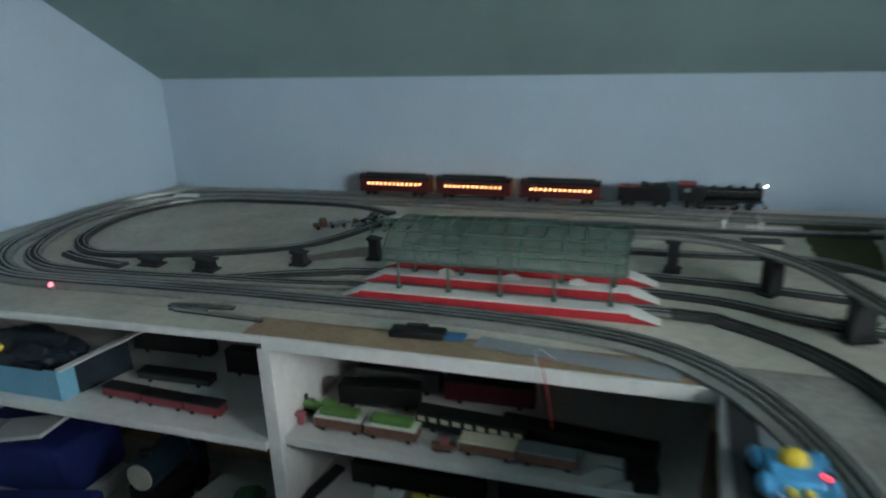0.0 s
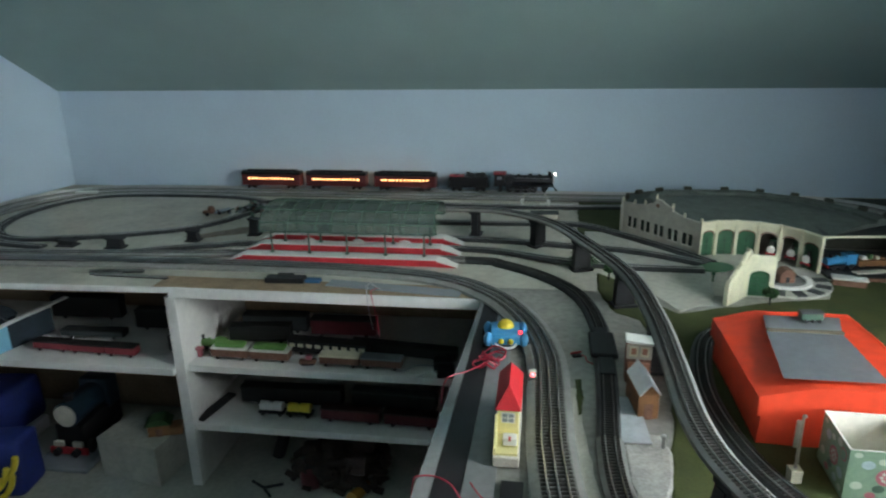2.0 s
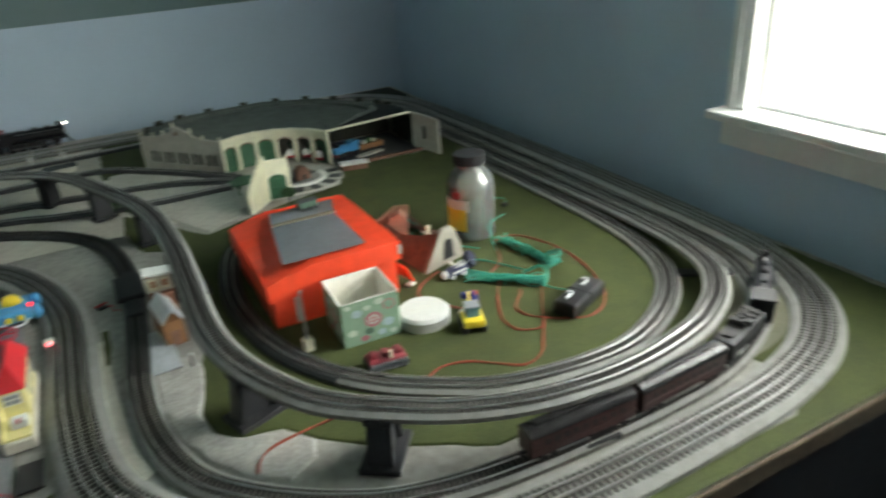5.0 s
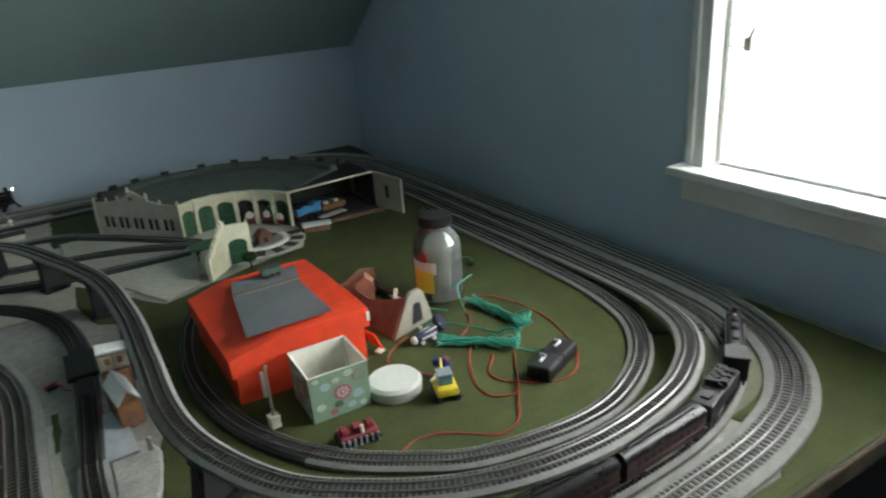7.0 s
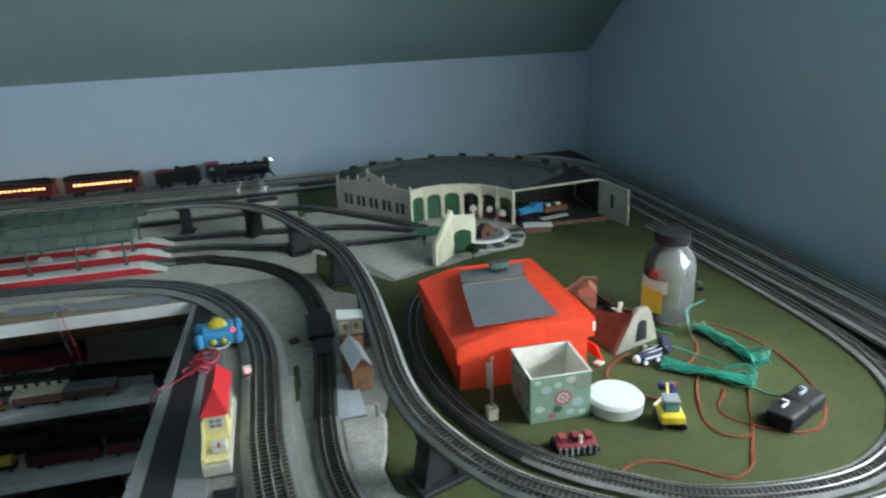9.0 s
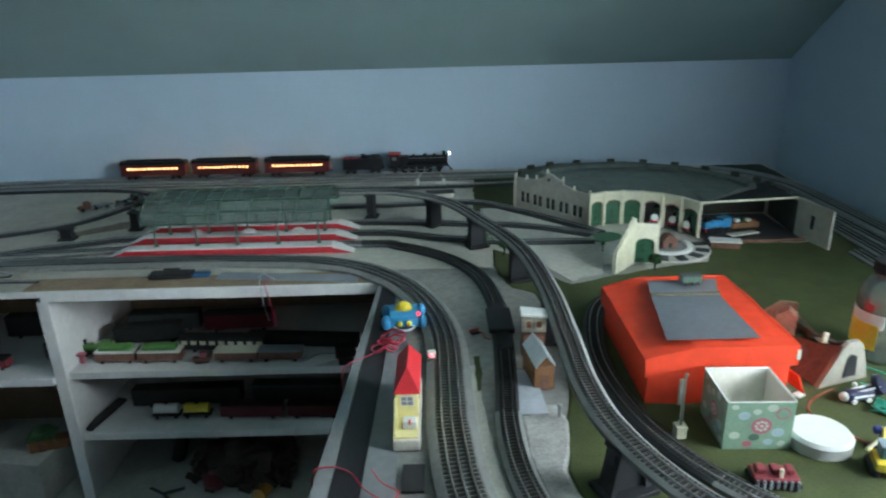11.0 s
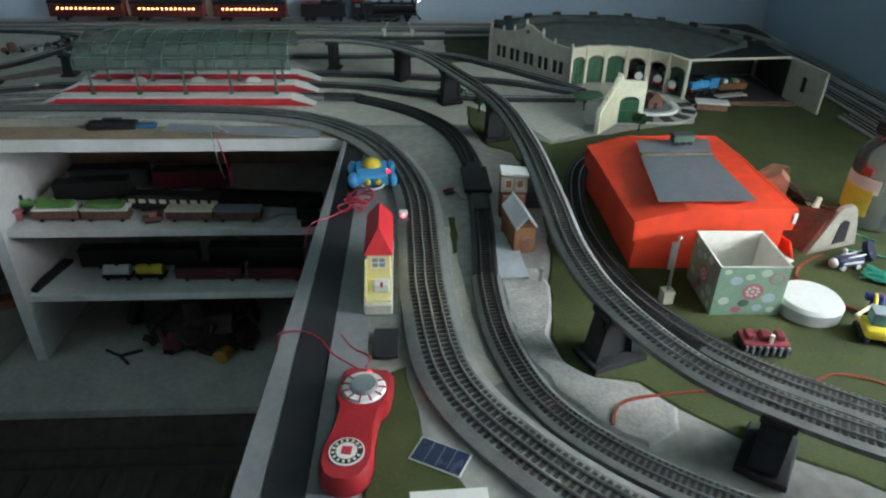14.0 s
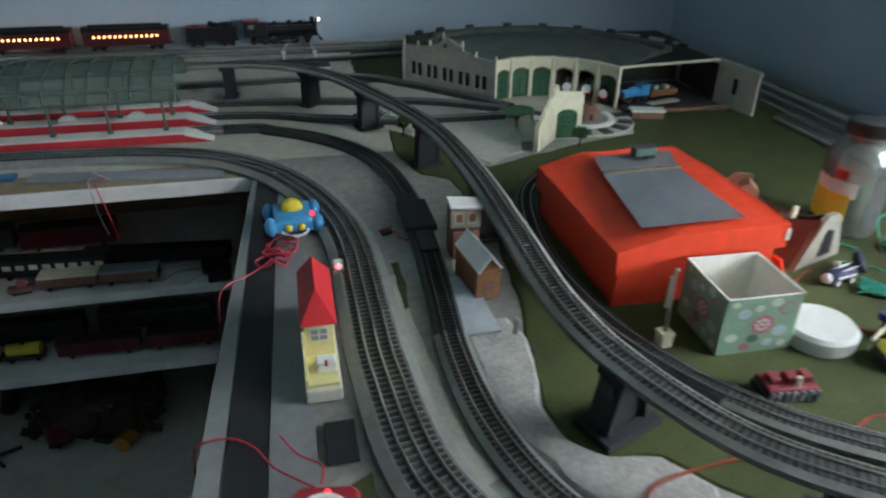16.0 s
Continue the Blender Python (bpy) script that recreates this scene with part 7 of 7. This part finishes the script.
part("limb", tube(bmesh.new(), [Vector((-.05, .03, .006)), Vector((0, 0, .008)), Vector((.06, .02, .012))], .005), M_BLACK, tg)
part("limb", tube(bmesh.new(), [Vector((0, 0, .008)), Vector((.035, -.035, .006))], .005), M_BLACK, tg)
bk = thing("black_bottle", "slim black bottle leaning in the shelf shadow", "bottle", -.70, 1.94, Z0)
part("body", rod(bmesh.new(), (0, 0, .0), (.03, .02, .10), .022, .020, 16), M_BLACK, bk, smooth=True)
part("neck", rod(bmesh.new(), (.03, .02, .10), (.036, .024, .125), .010, .010, 12), M_BLACK, bk, smooth=True)

bx = thing("battery_box", "small black battery box with a grey lead on the shelf", "battery box", -.088, 1.795, Z1, 6)
part("case", boxed(-.026, .026, -.022, .022, 0, .026, .004, 3), M_BLACK, bx)
part("switch", boxed(-.006, .006, -.004, .004, .026, .029, .001), M_PIER, bx)
part("lead", tube(bmesh.new(), curve([(-.024, 0, .012), (-.05, .004, .008), (-.075, -.006, .002), (-.09, -.012, .002)], False, 6), .0016, 6), M_STEEL, bx, "thin grey lead")
sx = thing("sky_blue_carton", "open sky blue carton with white edges holding wrapped toys", "box", -1.62, 1.87, Z1 - .002, 0)
part("front_panel", boxed(-.32, .045, -.100, -.096, 0, .080, .001), M_SKYBLUE, sx)
part("corner_panel", boxed(.0455, .09, -.100, -.096, 0, .085, .001), M_SKYBLUE, sx)
part("side_panel", prism(bmesh.new(), [(0, 0), (.045, 0), (.045, .085), (0, .085)], .004, Matrix.Translation((.090, -.098, 0)) @ Matrix.Rotation(radians(74), 4, "Z")), M_SKYBLUE, sx)
part("lid_flap", prism(bmesh.new(), [(0, .086), (.26, .100), (.26, .104), (0, .090)], .022, Matrix.Translation((.104, -.102, 0)) @ Matrix.Rotation(radians(74), 4, "Z")), M_WHITECARD, sx, "white folded edge")
part("base", boxed(-.32, .088, -.095, .09, .0, .004), M_SKYBLUE, sx)
# rest of the blue side, painted dark for the shade on it
part("shaded_side", prism(bmesh.new(), [(.046, 0), (.20, 0), (.20, .085), (.046, .085)], .004, Matrix.Translation((.090, -.098, 0)) @ Matrix.Rotation(radians(74), 4, "Z")), M_SMOKEBLUE, sx, "carton side with shade put into its dark colour")
bm = bmesh.new()
bmesh.ops.create_icosphere(bm, subdivisions=4, radius=1)
for v in bm.verts:
    k = 1 + .30 * noise.noise(v.co * 2.5) + .12 * noise.noise(v.co * 7)
    v.co = Vector((-.09 + v.co.x * .15 * k, v.co.y * .075 * k, max(.005, .070 + v.co.z * .065 * k)))
part("wrapping", bm, M_SMOKEBLUE, sx, "crumpled grey-blue wrapping", smooth=True)
part("yellow_part", ball(bmesh.new(), (-.16, -.06, .104), .024, 1.3, 1, .6), M_YELLOW, sx, "yellow toy poking out")
wagon("red_coach", "dark red low toy coach on the shelf", -1.375, 1.828, Z1 - .002, -2, .125, .036, .030, M_CARTRED, M_COACHBLACK, "red coaches")
wagon("red_coach", "dark red low toy coach on the shelf", -1.245, 1.821, Z1 - .002, -2, .125, .036, .030, M_CARTRED, M_COACHBLACK, "red coaches")
wagon("red_coach", "dark red low toy coach on the shelf", -1.125, 1.815, Z1 - .002, -2, .10, .036, .032, M_CARTRED, M_COACHBLACK, "red coaches")
for x, y, l, h, mat, nm in ((-1.30, 1.93, .22, .026, M_SLATE, "grey"), (-1.08, 2.02, .22, .07, M_COACHBLACK, "black"), (-1.42, 2.08, .26, .08, M_COACHBLACK, "black"), (-.965, 1.87, .05, .05, M_COACHBLACK, "black")):
    wagon("toy_coach", nm + " toy coach deep in the shelf", x, y, Z1 - .002, 2, l, .04, h, mat, M_BLACK)
bl = thing("blue_toy_bin", "royal blue fabric toy bin with a pale folded flap", "toy bin", -1.82, 1.90, Z0, 3)
bm = boxed(-.24, .185, -.09, .13, .05, .215, .03, 4)
for v in bm.verts:
    v.co += Vector((noise.noise(v.co * 9), noise.noise(v.co * 9 + Vector((5, 0, 0))), .6 * noise.noise(v.co * 6))) * .02
part("bag", bm, M_NAVY, bl, smooth=True)
part("flap", boxed(-.24, .15, -.10, .02, .238, .250, .002, m=Matrix.Rotation(radians(-12), 4, "Y") @ Matrix.Translation((.03, 0, -.006))), M_WHITECARD, bl, "pale folded flap")
for x, z, rz in ((-.10, .228, 20), (.02, .223, -15)):
    part("paper", boxed(-.05, .05, -.03, .03, 0, .004, .001, m=Matrix.Translation((x, -.02, z)) @ Matrix.Rotation(radians(rz), 4, "Z") @ Matrix.Rotation(radians(rz * .6), 4, "Y")), M_GREYCARD, bl, "crumpled grey paper")
part("stand", boxed(-.22, .20, -.08, .11, 0, .05, .004), M_SHELF, bl, "white carton underneath")
bg = thing("blue_gift_bag", "royal blue bag printed with yellow shapes", "bag", -1.585, 1.66, Z0, 12)
bm = boxed(-.16, .16, -.06, .06, 0, .19, .02, 3)
for v in bm.verts:
    v.co += Vector((noise.noise(v.co * 12), noise.noise(v.co * 12 + Vector((3, 0, 0))), noise.noise(v.co * 7) * .8)) * .012
    v.co.z = max(0, v.co.z)
part("bag", bm, M_NAVY, bg, smooth=True)
for pts, nm in (((.090, -.075, .05), 1), ((.125, -.076, .09), 2), ((.10, -.072, .02), 3)):
    part("print", tube(bmesh.new(), curve([(pts[0] - .04, pts[1], pts[2] - .02), (pts[0], pts[1], pts[2]), (pts[0] + .025, pts[1], pts[2] + .035), (pts[0] + .035, pts[1], pts[2] + .07)], False, 6), .010), M_YELLOW, bg, "yellow curved print")
te = thing("large_toy_engine", "large dark blue toy engine with a pale round front", "toy train", -1.40, 1.90, Z0, 0)
part("tray", boxed(-.10, .10, -.14, .12, 0, .022, .008, 3), M_GREYCARD, te, "grey plastic tray")
part("boiler", rod(bmesh.new(), (0, -.06, .170), (0, .16, .170), .046, seg=28), M_DARKTEAL, te, smooth=True)
part("front_plate", rod(bmesh.new(), (0, -.066, .170), (0, -.058, .170), .039, seg=28), M_STONE, te, "plain pale grey round front", smooth=True)
part("frame", boxed(-.050, .050, -.06, .16, .035, .130, .004), M_LOCO, te)
part("buffer_beam", boxed(-.070, .070, -.080, -.070, .030, .056, .003), M_REDMATT, te, "red buffer beam")
for s in (-1, 1):
    part("buffer", rod(bmesh.new(), (s * .035, -.096, .045), (s * .035, -.080, .045), .014, seg=14), M_BLACK, te)
    part("lamp_panel", boxed(s * .035 - .018, s * .035 + .018, -.078, -.066, .058, .078, .002), M_STONE, te)
    for u in (-.04, .03, .10):
        part("wheel", rod(bmesh.new(), (s * .058, u, .045), (s * .066, u, .045), .024, seg=18), M_BLACK, te)
part("funnel", rod(bmesh.new(), (0, -.03, .208), (0, -.03, .236), .014, .016, 14), M_BLACK, te)
part("cab", boxed(-.055, .055, .09, .16, .112, .225, .010, 3), M_DARKTEAL, te, smooth=True)
wb = thing("pale_carton", "plain pale grey carton on the bottom board", "box", -1.115, 1.84, Z0, -10)
part("carton", boxed(-.115, .115, -.09, .09, 0, .145, .002), M_CARTONGREY, wb)
part("flap", boxed(-.115, .115, -.092, -.0905, .030, .144, .001), M_CARTONGREY, wb)
fg = thing("brown_toy_cottage", "small brown and green toy cottage on the pale carton", "toy building", -1.045, 1.82, Z0 + .146, 20)
part("wall", boxed(-.035, .035, -.025, .025, 0, .040, .002), M_WOOD, fg)
part("roof", prism(bmesh.new(), [(-.042, .040), (.042, .040), (.018, .062), (-.022, .058)], .06, Matrix.Translation((0, -.03, 0))), M_LEAF, fg)
part("lean_to", boxed(.032, .075, -.03, .02, 0, .030, .004), M_WOOD, fg)
part("door", boxed(-.010, .010, -.027, -.025, 0, .026), M_BRICK, fg)
